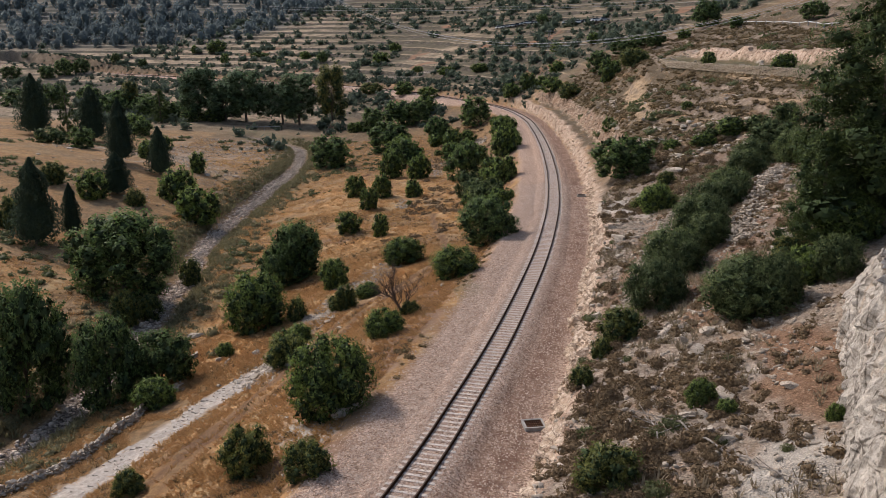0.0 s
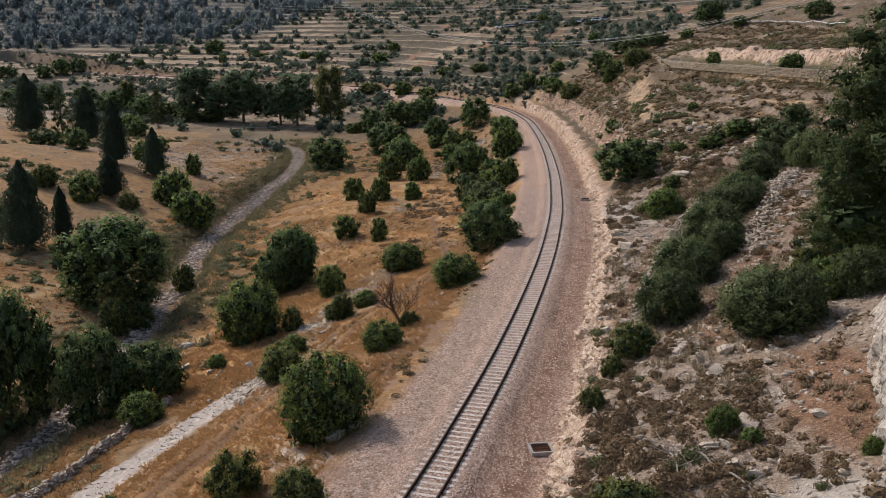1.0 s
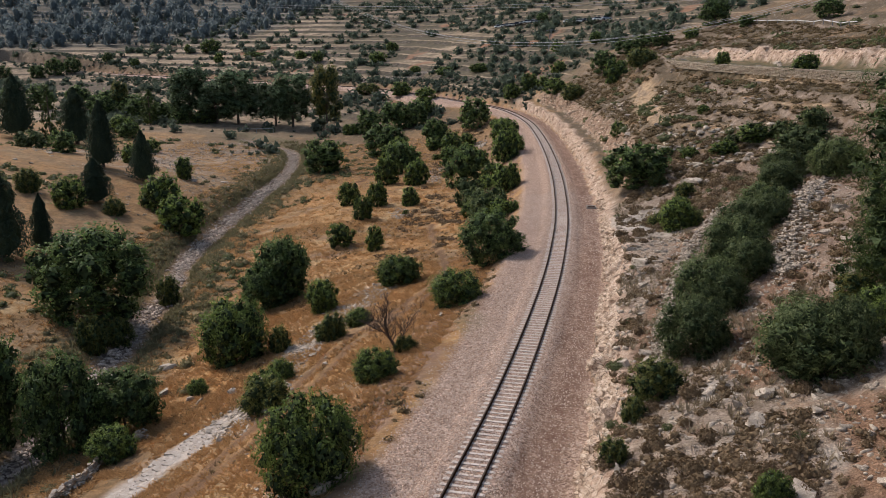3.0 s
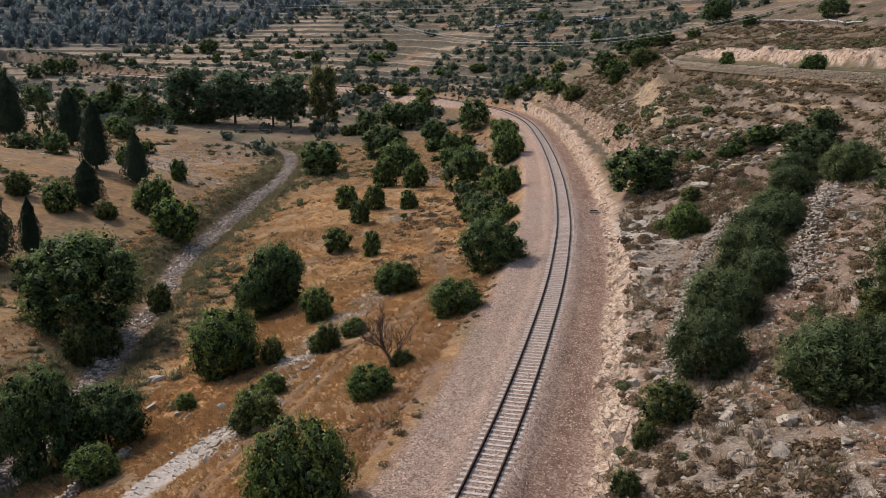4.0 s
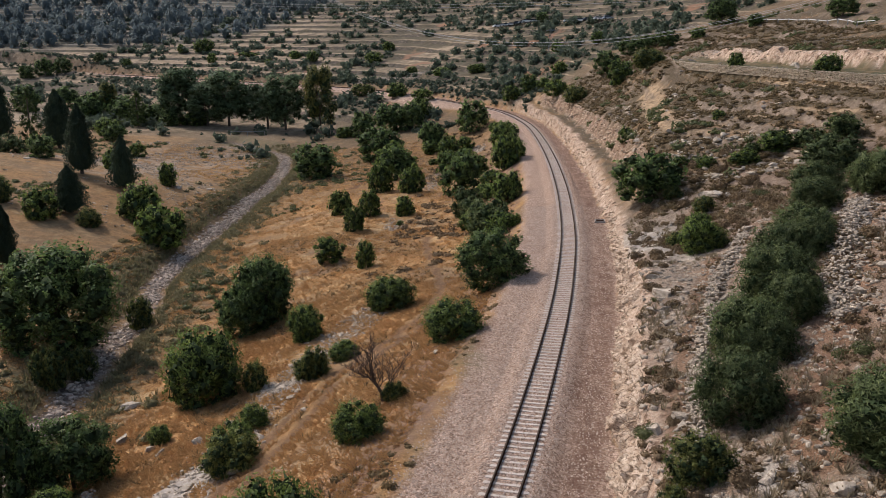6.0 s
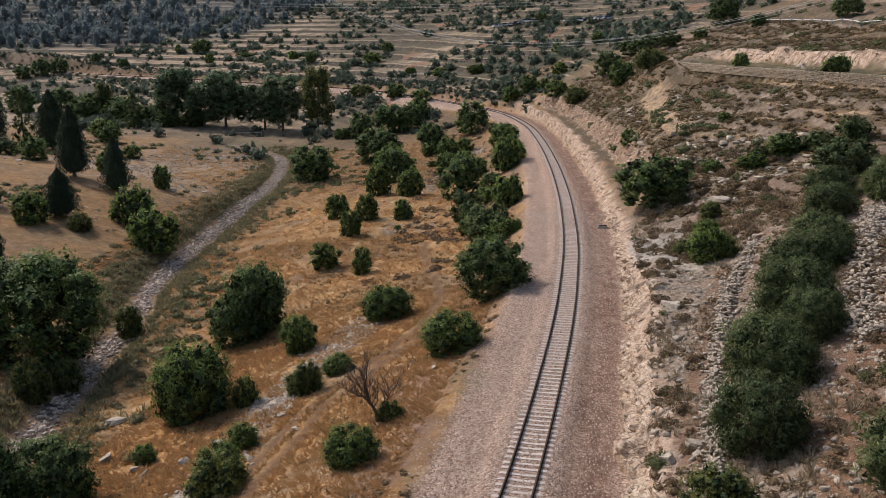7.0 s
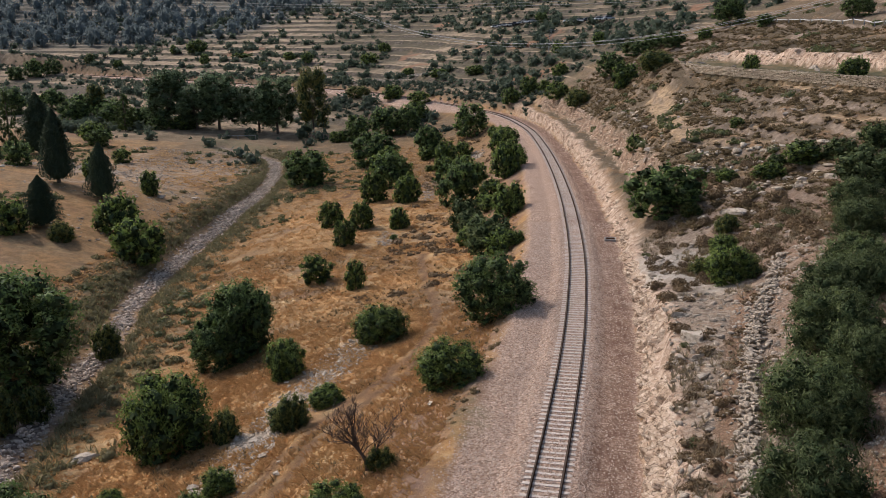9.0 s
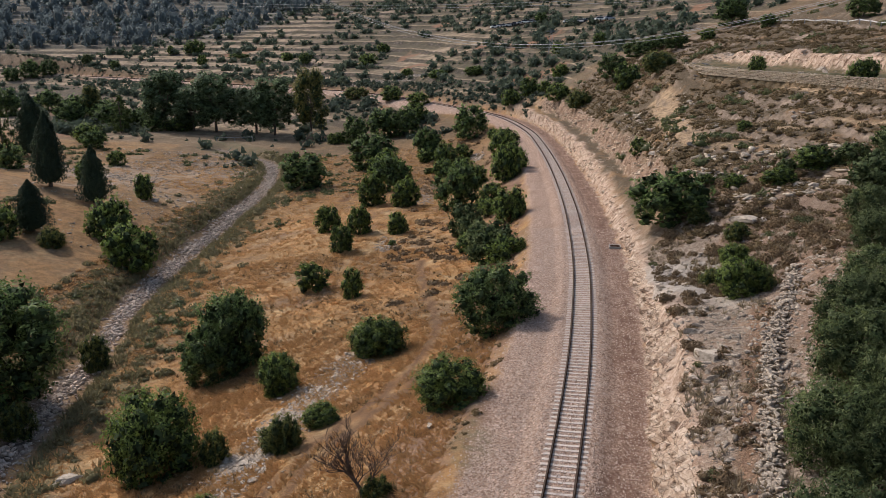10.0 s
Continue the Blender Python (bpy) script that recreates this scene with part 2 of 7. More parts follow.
    earth = n.mix(n.span(n.cells(v, 6.0, "Distance"), 0.1, 0.5), n.ramp(n.cells(v, 7.0), [(0.1, (0.24, 0.125, 0.075)), (0.9, (0.50, 0.30, 0.19))]), soil)
    col = n.mix(n.calc("MULTIPLY", n.attr("earth"), 0.85), col, earth)
    col = n.mix(n.attr("slab"), col, slab)
    crag = n.ramp(n.noise(v, 0.9, 7, 0.75), [(0.32, (0.16, 0.14, 0.12)), (0.5, (0.38, 0.35, 0.31)), (0.7, (0.58, 0.545, 0.49))])
    col = n.mix(n.attr("crag"), col, crag)
    col = n.mix(n.calc("MULTIPLY", n.attr("ridge"), n.span(n.noise(v, 0.33, 4, 0.6), 0.42, 0.56)), col, n.mix(n.span(n.noise(v, 0.5, 4), 0.45, 0.55), stones, slab))
    verge = n.mix(n.span(n.noise(v, 0.25, 5, 0.7), 0.4, 0.6), (0.085, 0.085, 0.045), (0.20, 0.145, 0.08))
    col = n.mix(n.attr("verge"), col, verge)
    brown = n.mix(n.span(small, 0.35, 0.65), (0.15, 0.088, 0.058), (0.33, 0.215, 0.15))
    col = n.mix(n.calc("MULTIPLY", n.attr("brown"), n.span(n.noise(v, 0.2, 5, 0.7), 0.3, 0.6)), col, brown)
    # Trail ruts: worn bare soil, darkened further to draw their shadow lines.
    col = n.mix(n.attr("worn"), col, n.ramp(tiny, [(0.3, (0.085, 0.045, 0.025)), (0.7, (0.20, 0.115, 0.065))]))
    col = n.mix(n.calc("MULTIPLY", n.attr("green"), n.span(small, 0.35, 0.6)), col, n.ramp(tiny, [(0.35, (0.10, 0.10, 0.055)), (0.65, (0.21, 0.185, 0.11))]))
    rough_h = n.calc("ADD", n.calc("MULTIPLY", small, 0.6), n.calc("MULTIPLY", tiny, 0.4))
    grain = n.calc("MULTIPLY", n.calc("ADD", n.attr("gravel"), n.attr("stony")), n.cells(v, 11.0, "Distance"))
    rough_h = n.calc("ADD", n.calc("MULTIPLY", rough_h, 0.7), n.calc("MULTIPLY", grain, 0.19))
    n.bump(rough_h, 1.0, 0.4)
    return n.done(col, 0.95, 0.12)


def crag_material():
    """Weathered limestone: grey skin, dark cracks and hollows, fresh pale and rusty breaks."""
    n = Nodes("crag_stone")
    v = n.where(of="Position")
    tall = n.node("ShaderNodeVectorMath")
    tall.operation = "MULTIPLY"
    tall.inputs[1].default_value = (1.0, 1.0, 0.45)
    n.link(v, tall.inputs[0])
    tv = tall.outputs[0]
    col = n.ramp(n.noise(v, 1.3, 8, 0.75), [(0.34, (0.26, 0.22, 0.18)), (0.5, (0.48, 0.425, 0.36)), (0.66, (0.70, 0.63, 0.54))])
    col = n.mix(n.span(n.noise(tv, 0.7, 6, 0.75), 0.54, 0.64), col, (0.50, 0.39, 0.29))
    crack = n.span(n.calc("ADD", n.cells(tv, 0.9, "Distance", "DISTANCE_TO_EDGE"), n.calc("MULTIPLY", n.noise(v, 3.0, 5, 0.7), 0.22)), 0.105, 0.15)
    col = n.mix(crack, (0.13, 0.108, 0.088), col)
    col = n.mix(n.span(n.noise(v, 4.5, 7, 0.8), 0.36, 0.46, 0.55, 0.0), col, (0.17, 0.142, 0.115))
    n.bump(n.noise(v, 3.5, 8, 0.75), 0.8, 0.2)
    return n.done(col, 0.93)


def concrete_material(name, dark, light):
    n = Nodes(name)
    v = n.where(of="Position")
    col = n.ramp(n.noise(v, 3.0, 6, 0.7), [(0.3, dark), (0.7, light)])
    col = n.mix(n.calc("MULTIPLY", n.node("ShaderNodeObjectInfo").outputs["Random"], 0.35), col, dark)
    n.bump(n.noise(v, 40, 4), 0.3, 0.01)
    return n.done(col, 0.85)


def metal_material(name, colour, rough=0.5, metallic=0.7):
    n = Nodes(name)
    v = n.where(of="Position")
    col = n.ramp(n.noise(v, 5, 5), [(0.3, tuple(0.6 * c for c in colour)), (0.7, colour)])
    n.bsdf.inputs["Metallic"].default_value = metallic
    return n.done(col, rough, 0.12)


def plain_material(name, colour, rough=0.6):
    n = Nodes(name)
    col = n.mix(n.span(n.noise(n.where(of="Position"), 4, 4), 0.3, 0.7, 0.0, 0.25), colour, tuple(0.6 * c for c in colour))
    return n.done(col, rough, 0.4)


GROUND = ground_material()
LEAF_BUSH = leaf_material("leaf_bush", (0.06599, 0.0948, 0.02535), (0.22, 0.2995, 0.07606), (0.4356, 0.5119, 0.1483))
LEAF_CAROB = leaf_material("leaf_carob", (0.05575, 0.08495, 0.03278), (0.1784, 0.2607, 0.08195), (0.3612, 0.4333, 0.1476))
LEAF_OLIVE = leaf_material("leaf_olive", (0.04463, 0.06224, 0.02529), (0.1589, 0.2023, 0.07984), (0.3357, 0.3641, 0.1638))
LEAF_SHRUB = leaf_material("leaf_shrub", (0.06322, 0.07169, 0.02928), (0.1551, 0.169, 0.07321), (0.2874, 0.2868, 0.1331))
LEAF_FRESH = leaf_material("leaf_fresh", (0.0884, 0.1013, 0.02831), (0.218, 0.2324, 0.06534), (0.3501, 0.3441, 0.1128))
LEAF_CYPRESS = leaf_material("leaf_cypress", (0.0299, 0.046, 0.02875), (0.0713, 0.1012, 0.05625), (0.1265, 0.1633, 0.0875))
LEAF_GROVE = leaf_material("leaf_grove", (0.05386, 0.08515, 0.05324), (0.1663, 0.2403, 0.1141), (0.3137, 0.3969, 0.1825))
LEAF_PINE = leaf_material("leaf_pine", (0.03351, 0.05216, 0.01618), (0.09571, 0.1347, 0.03842), (0.1809, 0.222, 0.06826))
LEAF_YELLOW = leaf_material("leaf_yellow", (0.10, 0.105, 0.03), (0.21, 0.205, 0.06), (0.34, 0.30, 0.10))
LEAF_DRY = leaf_material("leaf_dry", (0.1188, 0.085, 0.04802), (0.2376, 0.165, 0.09522), (0.3802, 0.265, 0.1532), 0.8, 0.2)
LEAF_SCRUB = leaf_material("leaf_scrub", (0.118, 0.08504, 0.0436), (0.229, 0.1646, 0.08478), (0.3471, 0.2606, 0.1392), 0.8, 0.3)
# Darker green for inner leaves, painting in the crown's own inner shade.
SHADED_INSIDE = bark_material("shaded_inner_leaves", (0.036, 0.053, 0.022), (0.065, 0.094, 0.037))
BARK = bark_material("bark", (0.06, 0.045, 0.035), (0.17, 0.135, 0.105))
DEAD_WOOD = bark_material("dead_wood", (0.07, 0.05, 0.04), (0.16, 0.12, 0.095))
LIMESTONE = stone_material("limestone", (0.28, 0.23, 0.178), (0.53, 0.45, 0.36), (0.22, 0.175, 0.132))
CRAG = crag_material()
STREAM_STONE = stone_material("stream_stone", (0.28, 0.21, 0.165), (0.58, 0.475, 0.385), (0.20, 0.148, 0.112))
WALL_STONE = stone_material("wall_stone", (0.40, 0.325, 0.24), (0.64, 0.54, 0.42), (0.30, 0.23, 0.165))
PINK_ROCK = stone_material("pink_rock", (0.45, 0.335, 0.24), (0.70, 0.57, 0.44), (0.36, 0.24, 0.165))
BALLAST = stone_material("ballast_stone", (0.20, 0.135, 0.102), (0.64, 0.50, 0.405), (0.24, 0.16, 0.12))
SLEEPER = concrete_material("sleeper_concrete", (0.46, 0.39, 0.335), (0.67, 0.59, 0.52))
CONCRETE = concrete_material("concrete", (0.26, 0.24, 0.22), (0.42, 0.40, 0.37))
RAIL_SIDE = rail_material("rail_rust", (0.045, 0.024, 0.016), (0.08, 0.044, 0.028))
RAIL_TOP = rail_material("rail_head", (0.075, 0.053, 0.041), (0.125, 0.094, 0.075))
STEEL = metal_material("galvanised_steel", (0.34, 0.35, 0.36), 0.5, 0.7)
STRAW = leaf_material("straw", (0.338, 0.1932, 0.084), (0.598, 0.3795, 0.175), (0.832, 0.6072, 0.322), 0.8, 0.72)
DRY_WEED = leaf_material("dry_weed", (0.20, 0.16, 0.105), (0.33, 0.265, 0.175), (0.46, 0.375, 0.255), 0.8, 0.4)
REED = leaf_material("reed", (0.1344, 0.1239, 0.0646), (0.224, 0.1974, 0.1045), (0.336, 0.2814, 0.1472), 0.7, 0.4)
# Pale blue-grey needles: the hill's distance haze is put into this colour.
HAZY_WOOD_LEAF = leaf_material("hazy_wood_leaf", (0.15, 0.182, 0.178), (0.195, 0.232, 0.222), (0.245, 0.28, 0.262), 0.8, 0.5)
# Far bushes lifted and blued, with some distance haze in the colour.
FAR_LEAF = leaf_material("far_leaf", (0.05625, 0.075, 0.054), (0.1125, 0.14, 0.093), (0.1875, 0.2188, 0.15), 0.7, 0.4)
WHITE = plain_material("white_paint", (0.82, 0.81, 0.79))
SILVER = plain_material("silver_paint", (0.45, 0.46, 0.48), 0.35)
DARK_PAINT = plain_material("dark_paint", (0.06, 0.07, 0.09), 0.35)
GLASS_DARK = plain_material("dark_glass", (0.02, 0.025, 0.03), 0.12)
RUBBER = plain_material("rubber", (0.025, 0.025, 0.025), 0.8)
CABLE = plain_material("cable_metal", (0.42, 0.43, 0.44), 0.6)

# ---------------------------------------------------------------- the shape of the land
# The line's course over the ground, (x, y); its sleepers' tops lie at z = 0.
COURSE = [(-28, -60), (-18.5, -15), (-10.2, 20), (-5.65, 39.8), (-3.65, 50.7), (-1.95, 61.5), (-0.35, 74), (1.08, 87.2), (2.1, 99.8),
          (2.95, 115), (3.3, 132.6), (3.25, 151), (2.55, 177), (1.0, 207), (-1.6, 237), (-7.0, 266), (-13.6, 286), (-24, 306.5),
          (-40, 337), (-57, 364), (-76, 386), (-118, 418), (-190, 474), (-258, 519), (-340, 560)]
CREEK = [(-90, 280), (-76, 267), (-67.7, 255), (-62.8, 236), (-59.5, 213), (-58.9, 195), (-57.5, 172), (-54.5, 149), (-51.5, 132), (-46.9, 114.7), (-44.5, 101), (-42, 88), (-40, 72), (-41, 55), (-46, 30)]
AXIS = [(-400, -90), (-60, -28), (-15, -18.5), (20, -10.2), (39.8, -5.65), (61.5, -1.95), (87.2, 1.08), (115, 2.95), (151, 3.25), (207, 1.0), (237, -1.6), (260, -4), (4000, -4)]
# Cross-sections of the valley: metres along the line, then the heights at these distances beside it.
LEFT_AT = (-360, -240, -160, -110, -80, -56, -38, -22, -8)
LEFT = [
    (20, 24, 17, 9, -0.2, -5.2, -8.2, -8.6, -6.4, -3.6),
    (42, 24, 17, 9, 1, -4.4, -8.2, -8.8, -5.4, -1.6),
    (62, 24, 17, 9, 1.8, -3.4, -8.2, -10, -6.2, -0.4),
    (85, 24, 17, 8.2, 1.6, -3.2, -7.4, -9.8, -6.2, -1.4),
    (110, 24, 14.4, 7, 1.2, -4.4, -9.2, -10.6, -5.6, -3.8),
    (140, 19.4, 10.6, 4.6, 0.6, -5.8, -11.2, -8, -7.4, -4.8),
    (180, 13, 6.4, 1.8, -1.4, -5.6, -13, -8.6, -7, -5.8),
    (230, 7.2, 1.6, -1.2, -7.4, -11, -10.8, -10, -9, -4.6),
    (300, 2.2, -3.2, -6.4, -8, -9.2, -8, -6.2, -2, 1.6),
]
RIGHT_AT = (7, 12, 18, 27, 42, 70, 140)
RIGHT = [
    (20, 1, 2.6, 4.4, 8.2, 15.4, 27.2, 54.6),
    (42, 1.6, 4.4, 5.6, 9, 15.2, 25.2, 50),
    (62, 2.4, 3.8, 6.8, 10.6, 15.2, 23.4, 46.6),
    (85, 3.4, 3.4, 7.6, 10.4, 14.6, 23, 44.6),
    (110, 1.4, 1.8, 4.8, 7.6, 14.4, 23.4, 43.6),
    (140, 0.8, 9, 10, 12.2, 16.6, 24.2, 42.8),
    (180, 1.8, 7.6, 10, 15, 18, 24.6, 42.6),
    (230, 3.8, 5.2, 10, 15.2, 18.2, 25.8, 44),
    (300, 6.8, 8.8, 12.6, 17.6, 22.4, 30, 48),
]
FAR = [
    (380, 2, -4.8, -7.4, -5.2, -2.2, 1.2, 5.2, 10.8, 15.2, 17.4, 18.2, 20.8, 25.2, 29.8, 37, 54.2),
    (480, -1.6, -4.4, 3, 10.6, 14.2, 17.4, 21.4, 26.6, 32.4, 35.2, 34.6, 35.4, 37.8, 41.4, 47.8, 63.4),
    (620, 19.8, 25, 30.8, 35.8, 38.2, 40.4, 43.6, 47.8, 52.6, 59.6, 57.4, 56.8, 57.6, 60, 64.8, 76.8),
    (900, 117.2, 98, 87.6, 84, 83.8, 85.2, 87, 89.2, 91.2, 102.4, 101.2, 99.8, 98.6, 98.4, 99.4, 102.6),
]


def smooth_line(points, step):
    """A Catmull-Rom curve through the points, cut into steps of about that length."""
    p = np.array(points, float)
    p = np.vstack([2 * p[0] - p[1], p, 2 * p[-1] - p[-2]])
    out = []
    for i in range(1, len(p) - 2):
        n = max(2, int(np.linalg.norm(p[i + 1] - p[i]) / step))
        s = np.arange(n)[:, None] / n
        out.append(0.5 * (2 * p[i] + (p[i + 1] - p[i - 1]) * s + (2 * p[i - 1] - 5 * p[i] + 4 * p[i + 1] - p[i + 2]) * s**2
                          + (3 * p[i] - p[i - 1] - 3 * p[i + 1] + p[i + 2]) * s**3))
    return np.vstack(out + [p[-2][None]])


def hashed(ix, iy, seed):
    h = (ix.astype(np.int64) * 374761393 + iy.astype(np.int64) * 668265263 + seed * 1442695041) & 0x7FFFFFFF
    h = ((h ^ (h >> 13)) * 1274126177) & 0x7FFFFFFF
    return ((h ^ (h >> 16)) & 0xFFFF) / 65535.0


def value_noise(x, y, size, seed=0):
    x, y = np.asarray(x, float) / size, np.asarray(y, float) / size
    ix, iy = np.floor(x), np.floor(y)
    fx, fy = x - ix, y - iy
    fx, fy = fx * fx * (3 - 2 * fx), fy * fy * (3 - 2 * fy)
    a, b = hashed(ix, iy, seed), hashed(ix + 1, iy, seed)
    c, d = hashed(ix, iy + 1, seed), hashed(ix + 1, iy + 1, seed)
    return (a + (b - a) * fx) * (1 - fy) + (c + (d - c) * fx) * fy - 0.5


def fbm(x, y, size, octaves=4, seed=0):
    out, amp = 0.0, 1.0
    for k in range(octaves):
        out = out + amp * value_noise(x + 17.3 * k, y - 9.1 * k, size / 2**k, seed + k)
        amp *= 0.5
    return out


def step01(v, a, b):
    s = np.clip((v - a) / (b - a), 0, 1)
    return s * s * (3 - 2 * s)


def axis_x(y):
    return np.interp(y, [a for a, _ in AXIS], [b for _, b in AXIS])


SECTION_Y = [r[0] for r in LEFT] + [r[0] for r in FAR]
SECTION_U = LEFT_AT + RIGHT_AT
SECTIONS = np.array([l[1:] + r[1:] for l, r in zip(LEFT, RIGHT)] + [r[1:] for r in FAR], float)


def section_height(x, y):
    u = x - axis_x(y)
    gy, gu = np.array(SECTION_Y, float), np.array(SECTION_U, float)
    v, w = np.clip(y, gy[0], 1500), np.clip(u, gu[0], gu[-1])
    i = np.clip(np.searchsorted(gy, v) - 1, 0, len(gy) - 2)
    j = np.clip(np.searchsorted(gu, w) - 1, 0, len(gu) - 2)
    f, g = (v - gy[i]) / (gy[i + 1] - gy[i]), (w - gu[j]) / (gu[j + 1] - gu[j])
    s = SECTIONS
    return (s[i, j] * (1 - g) + s[i, j + 1] * g) * (1 - f) + (s[i + 1, j] * (1 - g) + s[i + 1, j + 1] * g) * f


ROAD_EDGE = smooth_line([(60, 96), (48, 125), (40.8, 144), (33, 166), (27.5, 188), (25, 206), (25, 226), (25.6, 246)], 1.0)
CRAG_FOOT = smooth_line([(9, 12), (10.6, 22), (12.3, 30), (14.8, 38.4), (16.1, 43), (18.8, 50.5), (23.6, 55)], 1.0)
TRACK_LINE = smooth_line(COURSE, 1.0)
CREEK_LINE = smooth_line(CREEK, 1.0)


def line_offset(x, y, line, reach=60.0):
    """Signed distance to a line (right of its course is plus)."""
    x, y = np.atleast_1d(np.asarray(x, float)), np.atleast_1d(np.asarray(y, float))
    best, sign = np.full(x.shape, 1e9), np.ones(x.shape)
    a, b = line[:-1], line[1:]
    chunk = 40
    for k in range(0, len(a), chunk):
        aa, bb = a[k:k + chunk], b[k:k + chunk]
        lo, hi = np.minimum(aa, bb).min(0) - reach, np.maximum(aa, bb).max(0) + reach
        near = np.nonzero((x > lo[0]) & (x < hi[0]) & (y > lo[1]) & (y < hi[1]))[0]
        for m in range(0, len(near), 20000):
            n = near[m:m + 20000]
            px, py = x[n, None] - aa[:, 0], y[n, None] - aa[:, 1]
            dx, dy = (bb - aa).T
            s = np.clip((px * dx + py * dy) / (dx * dx + dy * dy), 0, 1)
            ex, ey = px - s * dx, py - s * dy
            d = np.hypot(ex, ey)
            q = d.argmin(1)
            r = np.arange(len(n))
            better = d[r, q] < best[n]
            side = np.where(dx[q] * ey[r, q] - dy[q] * ex[r, q] > 0, -1.0, 1.0)
            best[n] = np.where(better, d[r, q], best[n])
            sign[n] = np.where(better, side, sign[n])
    return np.minimum(best, 1e3) * sign


def land(x, y, fine=True):
    """Height of the ground, and the masks of what it is made of."""
    x, y = np.atleast_1d(np.asarray(x, float)), np.atleast_1d(np.asarray(y, float))
    u = x - axis_x(y)
    far = step01(y, 240, 420)
    spread = 2.5 + 9 * far
    wide = np.where(u > 0, 1.0, 1.6)
    z = 0.0
    for ox, oy in ((0, 0), (1, 0), (-1, 0), (0, 1.5), (0, -1.5), (0.7, 0.7), (-0.7, 0.7), (0.7, -0.7), (-0.7, -0.7)):
        z = z + section_height(x + ox * spread * wide, y + oy * spread * 1.6) / 9
    z = z + 0.9 * fbm(x, y, 34, 2, 5) * step01(np.abs(u), 12, 40)
    d = line_offset(x, y, TRACK_LINE)
    dc = np.abs(line_offset(x, y, CREEK_LINE, 30))
    # Stepped fields on the far slope, and rock ledges on the near one.
    fields = step01(y, 264, 300) * step01(np.where(d > 0, d, 0), 6, 12)
    fields = np.maximum(fields, step01(y, 520, 580))
    rise = 3.0
    q = (z + 1.3 * fbm(x, y, 70, 2, 11) + 0.06 * fbm(x, y, 9, 2, 12)) / rise
    whole = np.floor(q)
    tread = (whole + 0.68 * (q - whole) + 0.32 * step01(q - whole, 0.74, 0.97)) * rise
    z = z + fields * (tread - q * rise)
    riser = fields * step01(q - whole, 0.80, 0.85)
    ledges = step01(u, 13, 20) * step01(y, 96, 125) * (1 - step01(y, 260, 300))
    q2 = (z + 1.6 * fbm(x, y, 22, 3, 21) + 0.4 * fbm(x, y, 4, 2, 22)) / 1.7
    whole2 = np.floor(q2)
    t2 = (whole2 + 0.35 * (q2 - whole2) + 0.65 * step01(q2 - whole2, 0.78, 1.0)) * 1.7
    z = z + 0.8 * ledges * (t2 - q2 * 1.7)
    ledge_face = ledges * step01(q2 - whole2, 0.74, 0.82) * step01(fbm(x, y, 13, 2, 23), -0.25, 0.1)
    # The road above: a level bench between a retaining wall and a cut bank.
    dr = line_offset(x, y, ROAD_EDGE, 40)
    along = step01(y, 100, 118) * (1 - step01(y, 196, 238))
    on_road = along * (np.abs(dr) < 39)
    below = np.minimum(z, 15.0 + 0.12 * dr)
    below = below + (16.2 - below) * step01(dr, -9, 0) * step01(y, 180, 197)
    cut_bank = np.clip((dr - 10.5 + 4.5 * step01(y, 205, 240) - 1.5 * fbm(x, y, 9, 3, 81)) / (1.6 + 1.2 * fbm(x, y, 2.5, 2, 82)), 0, 1)
    above = np.maximum(np.minimum(z, 18.9 + 0.3 * (dr - 12)), 18.7 + 0.12 * (dr - 12) + 2.4 * fbm(x, y, 12, 3, 83))
    bench = 16.2 * (1 - cut_bank) + above * cut_bank
    road_z = np.where(dr < 0, below, bench)
    reach = (1 - step01(np.where(dr < 0, -dr, dr - 22), 6, 16))
    z = z + on_road * reach * (road_z - z)
    bank_face = on_road * step01(cut_bank, 0.02, 0.2) * (1 - step01(cut_bank, 0.93, 1.0) * step01(dr, 13.0, 14.0))
    bank_face = np.where(dr > 15, 0, bank_face)
    verge = on_road * (dr > 0) * (1 - step01(cut_bank, 0.0, 0.1))
    # A limestone crag beside the stony terrace.
    dg = line_offset(x, y, CRAG_FOOT, 40) + 0.9 * fbm(x, y, 3.5, 4, 85)
    crag_rise = np.clip(dg / 1.5, 0, 1) ** 0.7 * (3.6 + 1.6 * fbm(x, y, 5, 4, 86) + 0.8 * fbm(x, y, 1.6, 3, 87)) * (1 - step01(y, 40, 52)) * (np.abs(dg) < 38)
    z = z + crag_rise
    crag = step01(dg, -0.1, 0.2) * (1 - step01(y, 50.5, 55)) * (1 - step01(dg, 2.2, 4.5)) * (np.abs(dg) < 38)
    # The stream's bed.
    z = z - 1.1 * (1 - step01(dc, 1.6, 4.5))
    # Stony roughness.
    stony = step01(u, 4.5, 6) * (1 - step01(y, 260, 330))
    if fine:
        z = z + stony * (0.55 * fbm(x, y, 3.4, 4, 31) + 0.3 * np.abs(fbm(x, y, 1.3, 2, 32)))
        z = z + (1 - stony) * (0.16 * fbm(x, y, 2.2, 3, 41) + 0.35 * fbm(x, y, 9, 2, 42))
    # The formation: level gravel, a cutting on the upper side and a bank on the lower one.
    wob = 0.5 * fbm(x, y, 7, 3, 51) + 0.8 * fbm(x, y, 2.0, 3, 52) * (u > 0)
    bed = -0.03 - 0.435 * step01(np.abs(d), 1.4, 2.6)
    edge_l, edge_r = 5.0 + wob, 4.75 + 0.8 * wob + 0.9 * (1 - step01(y, 50, 70)) - 0.25 * step01(y, 120, 140)
    drop = np.abs(z + 0.45)
